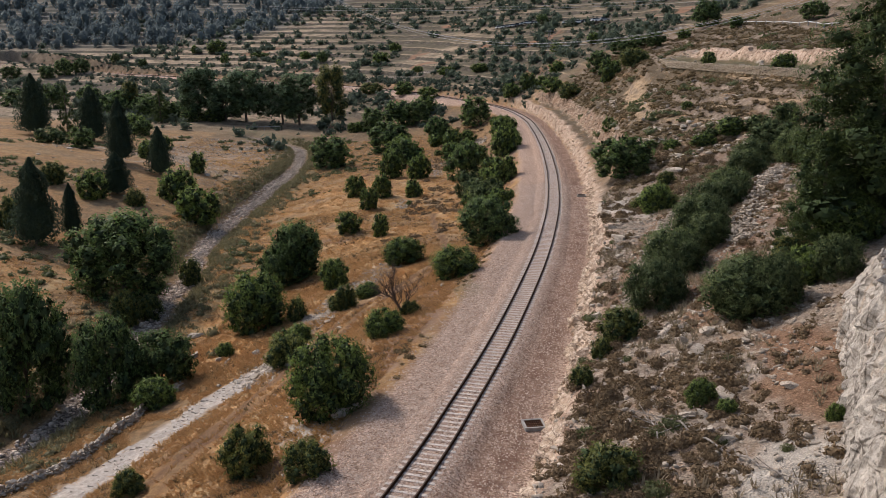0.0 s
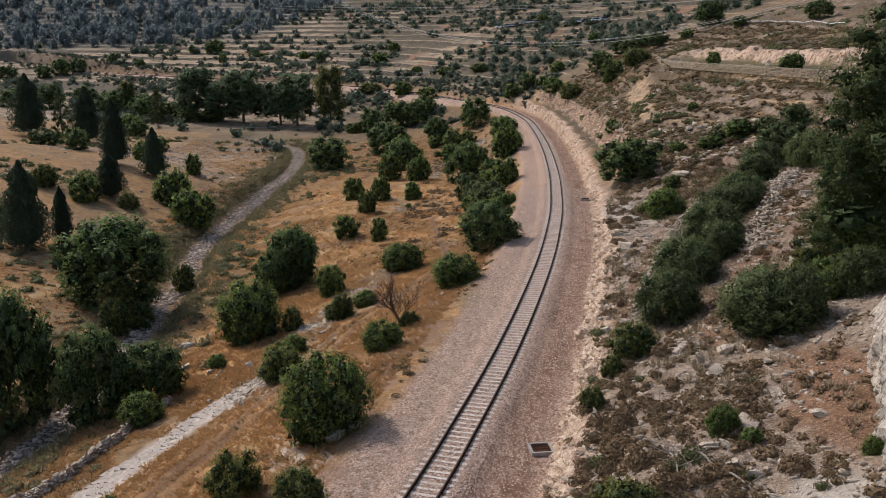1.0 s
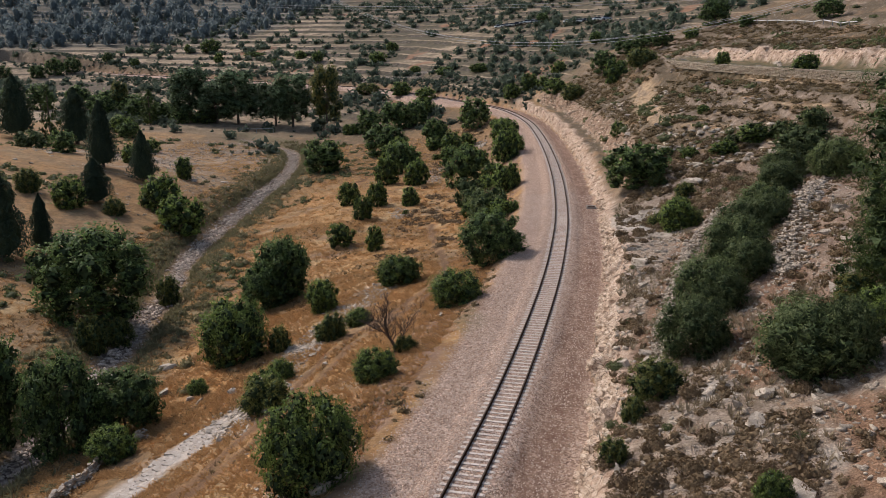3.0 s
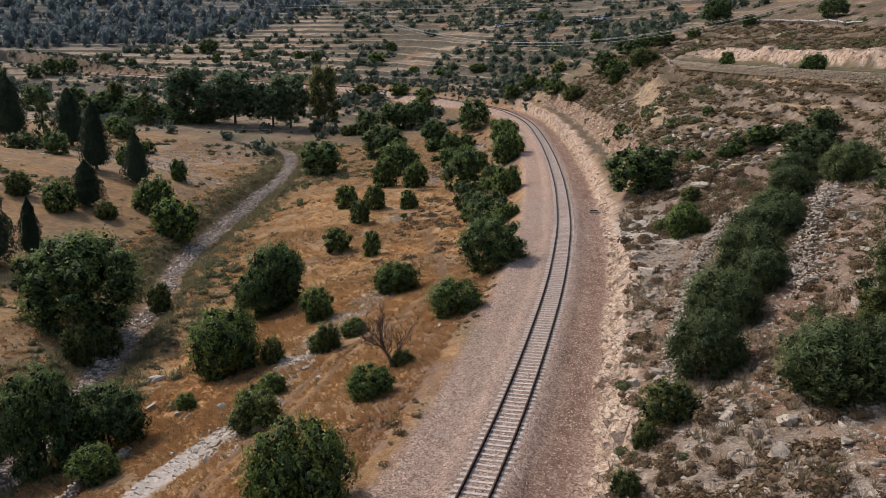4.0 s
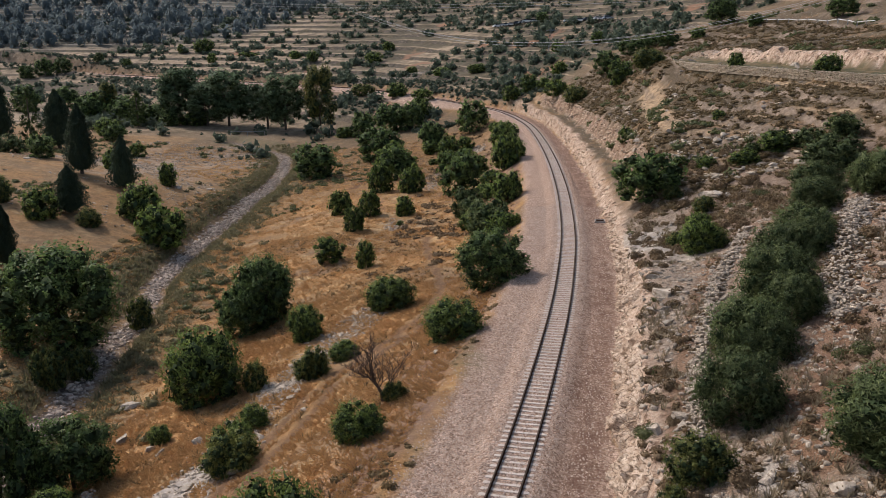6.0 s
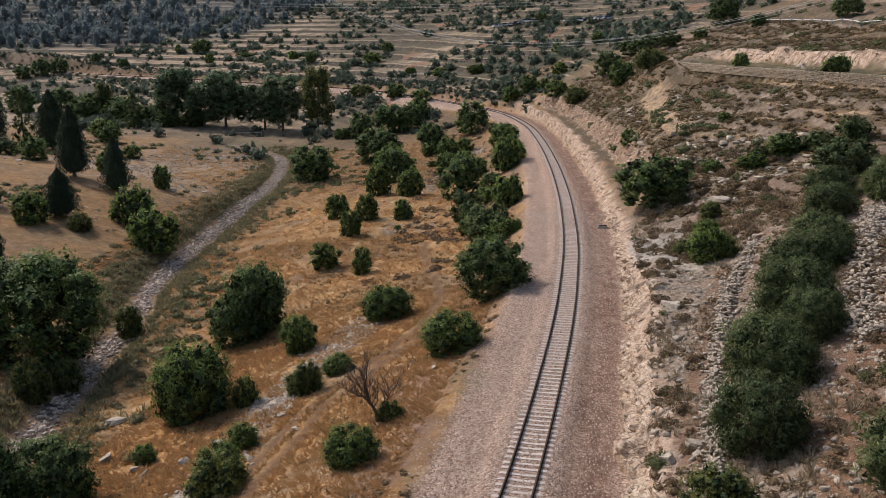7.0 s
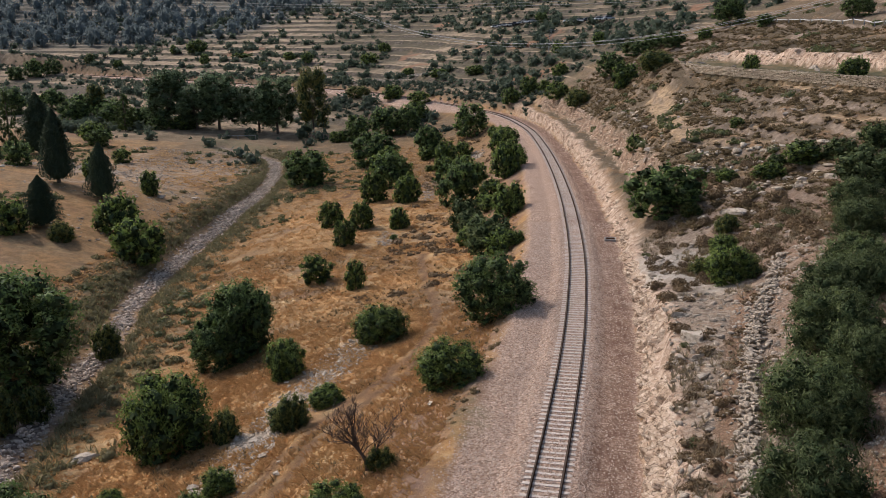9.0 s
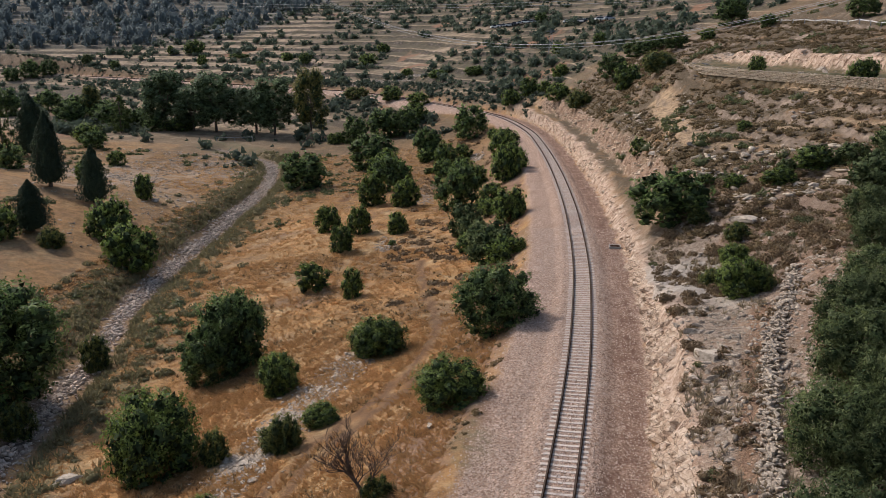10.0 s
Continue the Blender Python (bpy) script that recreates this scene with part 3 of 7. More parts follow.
    run_l, run_r = np.maximum(2.0, 1.5 * drop), np.maximum(0.8, 0.45 * drop)
    # Round the bend the cutting is double: a pale bank, a weedy ledge, then broken rock.
    twice = step01(y, 126, 140) * (1 - step01(y, 262, 285)) * (d > 0) * (np.abs(d) < 40)
    low_top = 2.1 + 0.5 * wob
    upper = np.clip((d - 8.6 - 1.2 * wob - 0.7 * fbm(x, y, 2.2, 2, 53)) / 1.9, 0, 1)
    z_two = np.minimum(z, low_top) * (1 - upper) + np.maximum(z, np.minimum(z, low_top)) * upper
    z = z + twice * (z_two - z)
    drop = np.abs(z + 0.45)
    run_r = np.maximum(0.8, 0.45 * drop)
    lin = np.clip((d - edge_r) / run_r, 0, 1)
    ragged = np.clip(lin + 0.22 * np.sin(9.4 * lin + 9 * fbm(x, y, 4.0, 2, 54)) * lin * (1 - lin) * 2.2, 0, 1)
    mix = np.where(d < 0, np.clip((-d - edge_l) / run_l, 0, 1), ragged * (0.7 + 0.3 * ragged))
    near = np.abs(d) < 55
    mix = np.where(near, mix, 1)
    rough_bed = 0.05 * fbm(x, y, 1.1, 3, 61) * step01(np.abs(d), 1.6, 2.4) if fine else 0.0
    z = (bed + rough_bed) * (1 - mix) + z * mix
    gravel = np.where(near, 1 - step01(np.where(d < 0, -d - edge_l - 0.4 - 2.5 * step01(y, 285, 320), (d - edge_r) * 2), -1.8, 1.8), 0)
    face = np.where((d > 0) & near, step01(lin, 0.02, 0.2) * (1 - step01(d - edge_r - run_r, 0.1, 1.4)) * (1 - 0.85 * step01(y, 262, 292)), 0)
    rock_two = twice * step01(upper, 0.03, 0.2) * (1 - step01(d + 0.8 * wob, 10.0, 11.2))
    face = np.maximum(np.maximum(face, rock_two), bank_face)
    creek = 1 - step01(dc + 1.3 * fbm(x, y, 4, 3, 91), 0.8, 1.8)
    return z, dict(gravel=gravel, face=face, creek=creek, stony=stony * mix, riser=np.maximum(riser, ledge_face), fields=fields, step=q, d=d, u=u, dc=dc, crag=crag, old_rock=rock_two, verge=verge, dr=dr)


def ground_z(x, y):
    return float(land(x, y)[0][0])


# ---------------------------------------------------------------- making meshes
def mesh_from(name, verts, faces, mats, smooth=False, slots=None):
    me = bpy.data.meshes.new(name)
    me.from_pydata([tuple(v) for v in verts], [], [tuple(int(i) for i in f) for f in faces])
    for m in mats:
        me.materials.append(m)
    if slots is not None:
        me.polygons.foreach_set("material_index", np.asarray(slots, np.int32))
    if smooth:
        me.polygons.foreach_set("use_smooth", np.ones(len(me.polygons), bool))
    me.update()
    return me


def grid_mesh(name, pts, mats, smooth=True):
    """A sheet of quads from an array of rows, columns and xyz."""
    rows, cols = pts.shape[:2]
    me = bpy.data.meshes.new(name)
    k = np.arange(rows * cols).reshape(rows, cols)
    quads = np.stack([k[:-1, :-1], k[:-1, 1:], k[1:, 1:], k[1:, :-1]], -1).reshape(-1, 4)
    me.vertices.add(rows * cols)
    me.vertices.foreach_set("co", pts.reshape(-1).astype(np.float32))
    me.loops.add(quads.size)
    me.loops.foreach_set("vertex_index", quads.ravel().astype(np.int32))
    me.polygons.add(len(quads))
    me.polygons.foreach_set("loop_start", np.arange(0, quads.size, 4, dtype=np.int32))
    me.polygons.foreach_set("use_smooth", np.full(len(quads), smooth))
    for m in mats:
        me.materials.append(m)
    me.update(calc_edges=True)
    return me


def child(name, data, parent, label=""):
    ob = new(name, data)
    ob.parent = parent
    if label:
        ob["label"] = label
    return ob


def root(name, x, y, z, label, category, group="", turn=0.0, scale=(1, 1, 1), kind=""):
    ob = new(name)
    ob.empty_display_size = 0.3
    ob.matrix_basis = Matrix.LocRotScale((x, y, z), Euler((0, 0, turn)), Vector(scale))
    return tagged(ob, label, category, group, kind)


# ---------------------------------------------------------------- ground
us = np.unique(np.concatenate([-np.geomspace(140, 1400, 16)[::-1], np.arange(-140, -70, 1.6), np.arange(-70, -12, 0.95), np.arange(-12, 16, 0.33),
                               np.arange(16, 44, 0.55), np.arange(44, 110, 1.5), np.geomspace(110, 1400, 18)]).round(2))
ys = np.unique(np.concatenate([-np.geomspace(40, 900, 10)[::-1], np.arange(-40, 28, 3.0), np.arange(28, 130, 0.48), np.arange(130, 250, 0.62), np.arange(250, 430, 1.0),
                               np.arange(430, 700, 1.25), np.geomspace(720, 3000, 24)]).round(2))
yy, uu = np.meshgrid(ys, us, indexing="ij")
far_mix = step01(yy, 250, 420)
uu = uu * (1 + far_mix * 1.6)
xx = uu + axis_x(yy)
zz, MASK = land(xx.ravel(), yy.ravel())
zz = zz.reshape(xx.shape)
ground = new("ground", grid_mesh("ground", np.stack([xx, yy, zz], -1), [GROUND]))
tagged(ground, "dry grassy valley floor and rocky limestone hillsides", "ground", kind="structure")


def put_mask(name, values):
    a = ground.data.attributes.new(name, "FLOAT", "POINT")
    a.data.foreach_set("value", np.clip(values, 0, 1).astype(np.float32).ravel())


X, Y = xx.ravel(), yy.ravel()
wobble = 1.2 * fbm(X, Y, 4, 3, 71)
for key in ("gravel", "face", "creek", "riser"):
    put_mask(key, MASK[key])
put_mask("fields", np.maximum(MASK["fields"], 0.85 * step01(Y + 40 * fbm(X, Y, 40, 3, 75), 270, 330) * step01(-MASK["d"], 6, 9)))
knoll = 1 - step01(np.hypot((X + 46) / 34, (Y - 424) / 24) + 0.5 * fbm(X, Y, 20, 3, 319), 0.6, 1.1)
put_mask("hayland", np.maximum(knoll, 1 - step01(X + 0.2126 * (Y - 23) + 30 * fbm(X, Y, 50, 3, 320), -14, 10)))
put_mask("wood", step01(Y, 545, 600) * (1 - step01(X + 189 - 0.33 * (Y - 559) - 24 * fbm(X, Y, 60, 2, 310), -10, 12)))
put_mask("stony", np.maximum(MASK["stony"] * (1 - step01(Y + 14 * fbm(X, Y, 20, 2, 73), 118, 132)), 0.0))
put_mask("slope", step01(MASK["u"] + wobble, 5, 7) * step01(Y + 14 * fbm(X, Y, 20, 2, 73), 118, 132) * (1 - MASK["fields"])
         + step01(MASK["d"], 4.4, 6) * step01(Y, 262, 280) * (1 - MASK["fields"]) * (MASK["d"] < 40) * (MASK["u"] < 4)
         + 0.75 * step01(-MASK["d"], 5, 9) * step01(Y + 30 * fbm(X, Y, 25, 3, 74), 240, 285))
put_mask("ditch", step01(MASK["d"] + 0.7 * wobble, 1.7, 2.9) * (1 - step01(MASK["d"] + 0.5 * wobble, 3.9, 5.0)))
BANDS = [([(21, 190), (19.6, 176), (18.6, 165.8), (18.2, 156), (18.2, 146), (18.0, 140)], 2.0), ([(14.8, 142.2), (20, 136.2), (26, 133.5)], 0.6),
         ([(24, 139), (27.1, 138), (31.9, 136.2), (37, 129.5)], 0.9), ([(33.0, 164), (37.1, 149.5), (41.8, 140.4)], 0.7)]
hay = np.zeros(len(X))
for points, width in BANDS:
    hay = np.maximum(hay, 1 - step01(np.abs(line_offset(X, Y, smooth_line(points, 1.0), 12)) + 0.9 * wobble, width * 0.6, width * 1.4))
put_mask("hay", hay)
PATHS = [([(-25, 33), (-22.4, 46), (-21.3, 55), (-19.4, 62), (-18.4, 72.5), (-17.2, 79.1), (-15.2, 85), (-13.1, 89.6), (-11.9, 93.6), (-10.7, 100), (-10.5, 108), (-12.4, 119), (-14.4, 131), (-16, 142)], 0.5),
         ([(-23.4, 33), (-20.8, 46), (-19.8, 54), (-17.8, 62), (-16.7, 72.5), (-15.6, 79), (-13.6, 84.6), (-11.6, 89), (-10.2, 94)], 0.45),
         ([(-38, 200), (-34, 230), (-36, 250)], 0.8)]
worn = np.zeros(len(X))
for points, width in PATHS:
    dist = np.abs(line_offset(X, Y, smooth_line(points, 1.0), 12))
    worn = np.maximum(worn, 1 - step01(dist + 0.22 * wobble, width * 0.5, width * 1.7))
put_mask("worn", 0.95 * worn)
put_mask("crag", MASK["crag"])
level = ground.data.attributes.new("step", "FLOAT", "POINT")
level.data.foreach_set("value", MASK["step"].astype(np.float32))
put_mask("old_rock", MASK["old_rock"])
put_mask("crib", 1 - step01(np.abs(MASK["d"]), 1.2, 1.5))
dull = step01(-MASK["u"] + 8 * fbm(X, Y, 14, 3, 76), 40, 56) * step01(Y, 95, 125) * 0.5
# Lower left: weedy brown field, with the trees' shade painted into it.
dull = np.maximum(dull, 0.75 * step01(-MASK["u"] + 2 * wobble, 18, 24) * (1 - step01(Y + 3 * wobble, 58, 72)))
put_mask("dull", np.maximum(dull, 0.8 * step01(Y + 10 * wobble, 172, 215) * step01(-MASK["d"], 5, 7)))
put_mask("verge", MASK["verge"])
bank = np.abs(line_offset(X, Y, smooth_line([(21, 82), (18.9, 75), (16.2, 68.1), (13.6, 63.1), (11.1, 56.9), (10.5, 53)], 1.0), 12))
lane = np.abs(line_offset(X, Y, smooth_line([(4.6, 52), (5.6, 59), (7.0, 66), (8.6, 73), (10.8, 81), (13.4, 90)], 1.0), 12))
clay = np.hypot((X - 13.4) * 1.0, (Y - 42.6) * 0.36)
ploughed = np.hypot((X + 3) / 13, (Y - 323) / 7) + 0.4 * fbm(X, Y, 9, 3, 331)
put_mask("earth", np.maximum(1 - step01(ploughed, 0.7, 1.1), np.maximum(np.maximum(1 - step01(bank + 0.5 * wobble, 0.8, 1.6), 0.8 * (1 - step01(lane + 0.3 * wobble, 0.3, 0.8))), 1 - step01(clay + 0.6 * wobble, 1.8, 2.8))))
slab_spot = np.hypot((X - 11.5) * 0.7, (Y - 103) * 0.32) + 1.1 * wobble
slab_cover = 0.9 * (1 - step01(slab_spot, 2.2, 3.4))
for sx, sy, sr in ((10.9, 33.7, 1.5), (9.3, 31.6, 1.3), (8.6, 52.5, 1.0), (11.2, 43.1, 0.8), (-20.3, 82.0, 1.3), (-21.4, 74.0, 1.2), (-21.0, 77.8, 1.1), (-21.6, 70.5, 1.2), (-19.9, 86.5, 0.9), (-18.6, 93.5, 0.9), (-13.4, 48.6, 1.5), (-12.2, 47.4, 1.2)):
    slab_cover = np.maximum(slab_cover, 1 - step01(np.hypot(X - sx, (Y - sy) * 0.7) + 0.7 * wobble, 0.6 * sr, 1.3 * sr))
put_mask("slab", slab_cover)
ridge_line = smooth_line([(-21.8, 64), (-21.2, 76), (-20.6, 83), (-19.6, 90), (-18.3, 96), (-17, 102)], 1.0)
ridge = np.abs(line_offset(X, Y, ridge_line, 12))
put_mask("ridge", 0.9 * (1 - step01(ridge + 0.9 * wobble, 1.1, 2.3)) + 0.4 * (1 - step01(np.hypot((X + 86) * 0.62, (Y - 226) * 0.36) + 6 * wobble, 9, 17)))
verge_l = step01(-MASK["d"] + 1.5 * wobble, 5.2, 6.5) * (1 - step01(-MASK["d"] + 2 * wobble, 9, 13))
upper_bank = 0.75 * step01(MASK["u"] + wobble, 11, 14) * (1 - step01(Y + 2 * wobble, 112, 124)) * step01(Y, 55, 62)
put_mask("brown", (1 - slab_cover) * np.maximum(verge_l * step01(Y, 20, 40) * (1 - step01(Y, 200, 260)), upper_bank))
FORD = smooth_line([(-29, 40), (-27.3, 49.2), (-26.4, 55.4), (-24.9, 60.9), (-23.2, 65.2), (-22.0, 69.4)], 1.0)
put_mask("pale", 1 - step01(np.abs(line_offset(X, Y, FORD, 12)) + 0.9 * wobble, 1.0, 1.9))
put_mask("green", np.clip(1 - step01(np.abs(MASK["dc"] - 4.6) + 1.2 * wobble, 1.0, 3.6), 0, 1) * 0.8 * (1 - MASK["creek"]) + 0.7 * (1 - step01(np.hypot(X + 5.5, (Y - 78.5) * 0.2) + 0.8 * wobble, 0.4, 1.4)))

# ---------------------------------------------------------------- railway line
RAIL_L = 1.505
line = TRACK_LINE
seg = np.hypot(*np.diff(line, axis=0).T)
at = np.concatenate([[0], np.cumsum(seg)])


def on_line(s):
    """Places and directions along the line, by metres from its start."""
    s = np.asarray(s, float)
    x, y = np.interp(s, at, line[:, 0]), np.interp(s, at, line[:, 1])
    x2, y2 = np.interp(s + 1.5, at, line[:, 0]), np.interp(s + 1.5, at, line[:, 1])
    x1, y1 = np.interp(s - 1.5, at, line[:, 0]), np.interp(s - 1.5, at, line[:, 1])
    t = np.stack([x2 - x1, y2 - y1], -1)
    return np.stack([x, y], -1), t / np.linalg.norm(t, axis=-1, keepdims=True)


track = tagged(new("railway_track"), "single railway line of rusty steel rails on pale concrete sleepers", "railway track", kind="structure")
S0, S1 = 20.0, at[-1] - 2
ss = np.arange(S0, S1, 1.0)
pos, tan = on_line(ss)
nor = np.stack([tan[:, 1], -tan[:, 0]], -1)
PROFILE = [(-0.075, 0.0), (-0.07, 0.022), (-0.012, 0.035), (-0.012, 0.125), (-0.037, 0.135), (-0.037, 0.170), (0.037, 0.170), (0.037, 0.135), (0.012, 0.125), (0.012, 0.035), (0.07, 0.022), (0.075, 0.0)]
for side in (-1, 1):
    ring = np.stack([np.concatenate([pos + nor * (side * RAIL_L / 2 + px), np.full((len(pos), 1), pz)], 1) for px, pz in PROFILE], 1)
    me = grid_mesh("rail", ring, [RAIL_SIDE, RAIL_TOP], smooth=False)
    slots = np.tile(np.array([0] * 5 + [1] + [0] * 5, np.int32), len(pos) - 1)
    me.polygons.foreach_set("material_index", slots)
    child("rail", me, track, "rusty steel rail with a polished head")


def sleeper_geometry():
    xs = [-1.22, -1.14, -0.62, -0.3, 0.3, 0.62, 1.14, 1.22]
    top = [-0.03, 0.01, 0.01, -0.005, -0.005, 0.01, 0.01, -0.03]
    half = [0.10, 0.12, 0.12, 0.10, 0.10, 0.12, 0.12, 0.10]
    v = []
    for x, z, w in zip(xs, top, half):
        v += [(x, -w - 0.02, -0.22), (x, -w, z), (x, w, z), (x, w + 0.02, -0.22)]
    f = [(4 * i + k, 4 * i + k + 1, 4 * i + k + 5, 4 * i + k + 4) for i in range(7) for k in range(3)]
    return v, f + [(0, 3, 2, 1), (28, 29, 30, 31)]


sv, sf = sleeper_geometry()
sleeper_mesh = mesh_from("sleeper", sv, sf, [SLEEPER])
spots = np.arange(24.0, at[-1] - 4, 0.6)
first = 120
near_count = 300
pos, tan = on_line(spots)
rest_v, rest_f = [], []
for i, (p, t) in enumerate(zip(pos, tan)):
    angle = math.atan2(t[1], t[0]) - math.pi / 2 + random.uniform(-0.012, 0.012)
    place = (p[0], p[1], random.uniform(-0.012, 0.004))
    if first <= i < first + near_count:
        ob = child("sleeper", sleeper_mesh, track)
        ob.matrix_basis = Matrix.LocRotScale(place, Euler((0, 0, angle)), None)
    else:
        m = Matrix.LocRotScale(place, Euler((0, 0, angle)), None)
        base = len(rest_v)
        rest_v += [m @ Vector(v) for v in sv]
        rest_f += [tuple(base + k for k in f) for f in sf]
tagged(child("far_sleepers", mesh_from("far_sleepers", rest_v, rest_f, [SLEEPER]), track), kind="stuff")


# ---------------------------------------------------------------- plants
def ico(sub):
    bm = bmesh.new()
    bmesh.ops.create_icosphere(bm, subdivisions=sub, radius=1)
    v = np.array([x.co[:] for x in bm.verts])
    f = [[q.index for q in p.verts] for p in bm.faces]
    bm.free()
    return v, f


ICO1, ICO2, ICO3 = ico(1), ico(2), ico(3)


def lumpy(v, amount, seed, freq=1.6):
    return v * np.array([1 + amount * noise.noise(Vector(p) * freq + Vector((seed * 7.1, seed * 3.3, 0))) for p in v])[:, None]


def leaves(rng, centres, outs, size, long=1.7, droop=0.0, slim=1.0):
    """Pointed leaf blades at the centres, looking roughly outwards."""
    n = len(centres)
    a = rng.normal(size=(n, 3))
    a[:, 2] -= droop
    a -= 0.5 * outs * (a * outs).sum(1, keepdims=True)
    a /= np.linalg.norm(a, axis=1, keepdims=True)
    b = np.cross(a, outs + 0.6 * rng.normal(size=(n, 3)))
    b /= np.linalg.norm(b, axis=1, keepdims=True) + 1e-9
    s = size * rng.uniform(0.6, 1.35, (n, 1))
    b = b * slim
    fold = np.cross(a, b) * s * 0.18
    v = np.stack([centres - a * s * long / 2 - b * s * 0.35, centres + b * s * 0.62 + fold, centres + a * s * long / 2 - b * s * 0.2], 1).reshape(-1, 3)
    t = v.reshape(-1, 3, 3)
    back = (np.cross(t[:, 1] - t[:, 0], t[:, 2] - t[:, 0]) * outs).sum(1) < 0
    t[back] = t[back][:, [0, 2, 1]]
    k = np.arange(n)[:, None] * 3
    return t.reshape(-1, 3), k + [0, 1, 2]


def lobe_crown(seed, lobes, count, size, shell=0.75, flat=1.0, long=1.7, core=0.6, slim=1.0, droop=0.0):
    """Crown of several leafy lobes (x, y, z, r): inside coloured dark as shade, leaves in sprays on the surface, ragged
    outline.
    Gives the corners, the faces, how many of the faces are the dark inside, and the way each corner's leaf spray faces."""
    rng = np.random.default_rng(seed)
    V, Fc, N, base = [], [], [], 0
    weight = np.array([r * r for *_, r in lobes])
    share = np.maximum(40, (count * weight / weight.sum()).astype(int))
    L = np.array(lobes)
    heart_of_crown = np.average(L[:, :3], axis=0, weights=L[:, 3]) * [1, 1, 0.8]
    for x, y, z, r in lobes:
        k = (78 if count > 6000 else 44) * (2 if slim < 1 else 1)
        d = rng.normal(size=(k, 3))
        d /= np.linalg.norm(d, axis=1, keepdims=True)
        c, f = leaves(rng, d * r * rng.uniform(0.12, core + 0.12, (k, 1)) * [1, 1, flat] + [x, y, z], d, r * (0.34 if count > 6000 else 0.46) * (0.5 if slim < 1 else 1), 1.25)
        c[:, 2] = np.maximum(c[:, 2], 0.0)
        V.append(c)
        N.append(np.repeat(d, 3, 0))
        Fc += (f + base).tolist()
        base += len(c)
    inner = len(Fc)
    for (x, y, z, r), k in zip(lobes, share):
        sprays = max(16, k // 6)
        d = rng.normal(size=(sprays, 3))
        d /= np.linalg.norm(d, axis=1, keepdims=True)
        reach = 1 + 0.24 * np.array([noise.noise(Vector(q) * 2.1 + Vector((seed + x * 5, y * 5, z))) for q in d])
        rad = r * reach * (1 - shell * 0.42 * rng.random(sprays) ** 1.5)
        heart = d * rad[:, None] * [1, 1, flat] + [x, y, z]
        pick = rng.integers(0, sprays, k)
        o = d[pick]
        own = d + 0.28 * rng.normal(size=d.shape)
        own = own[pick] + 0.16 * rng.normal(size=(k, 3))
        p = heart[pick] + rng.normal(size=(k, 3)) * r * 0.10
        inside = np.zeros(k, bool)
        for q in L:
            inside |= (np.linalg.norm((p - q[:3]) / [1, 1, flat], axis=1) < q[3] * 0.45)
        good = ~inside & (p[:, 2] > 0.01)
        p, o, own = p[good], o[good], own[good]
        if not len(p):
            continue
        v, f = leaves(rng, p, o, size, long, droop, slim)
        V.append(v)
        away = p - heart_of_crown
        own = 0.72 * own + 0.4 * away / (np.linalg.norm(away, axis=1, keepdims=True) + 1e-9)
        N.append(np.repeat(own, 3, 0))
        Fc += (f + base).tolist()
        base += len(v)
    return np.vstack(V), Fc, inner, np.vstack(N)


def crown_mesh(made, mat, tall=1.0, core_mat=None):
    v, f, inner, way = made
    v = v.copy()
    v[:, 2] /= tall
    me = mesh_from("crown", v, f, [mat, core_mat or SHADED_INSIDE], True, slots=[1] * inner + [0] * (len(f) - inner))
    way = way * [1, 1, tall]
    way = way / (np.linalg.norm(way, axis=1, keepdims=True) + 1e-9)
    me.normals_split_custom_set_from_vertices(way.tolist())
    return me


def dome_lobes(seed, n, tall, r0, r1, lift=0.0):
    """Lobes set over a rounded dome of unit radius and that height, reaching down to the ground."""
    rng = np.random.default_rng(seed)
    mid, semi = tall * 0.44 + lift, tall * 0.56 - lift
    out = [(0, 0, mid, min(0.62, semi * 0.8))]
    for k in range(n):
        h = -0.62 + 1.6 * (k + 0.5) / n
        h = min(h, 0.98)
        w = math.sqrt(max(0.0, 1 - h * h)) if h > 0 else math.sqrt(1 - 0.8 * h * h)
        a = k * 2.39996 + rng.uniform(-0.35, 0.35)
        r = rng.uniform(r0, r1)
        out.append(((1.04 - r) * w * math.cos(a) * rng.uniform(0.78, 1.14), (1.04 - r) * w * math.sin(a) * rng.uniform(0.78, 1.14), max(mid + h * (semi - r * 0.55), r * 0.55), r))
    for k in range(8):
        a = k * math.tau / 8 + rng.uniform(-0.3, 0.3)
        r = rng.uniform(0.85, 1.1) * r0
        out.append((0.56 * math.cos(a), 0.56 * math.sin(a), r * 0.5, r))
    return out


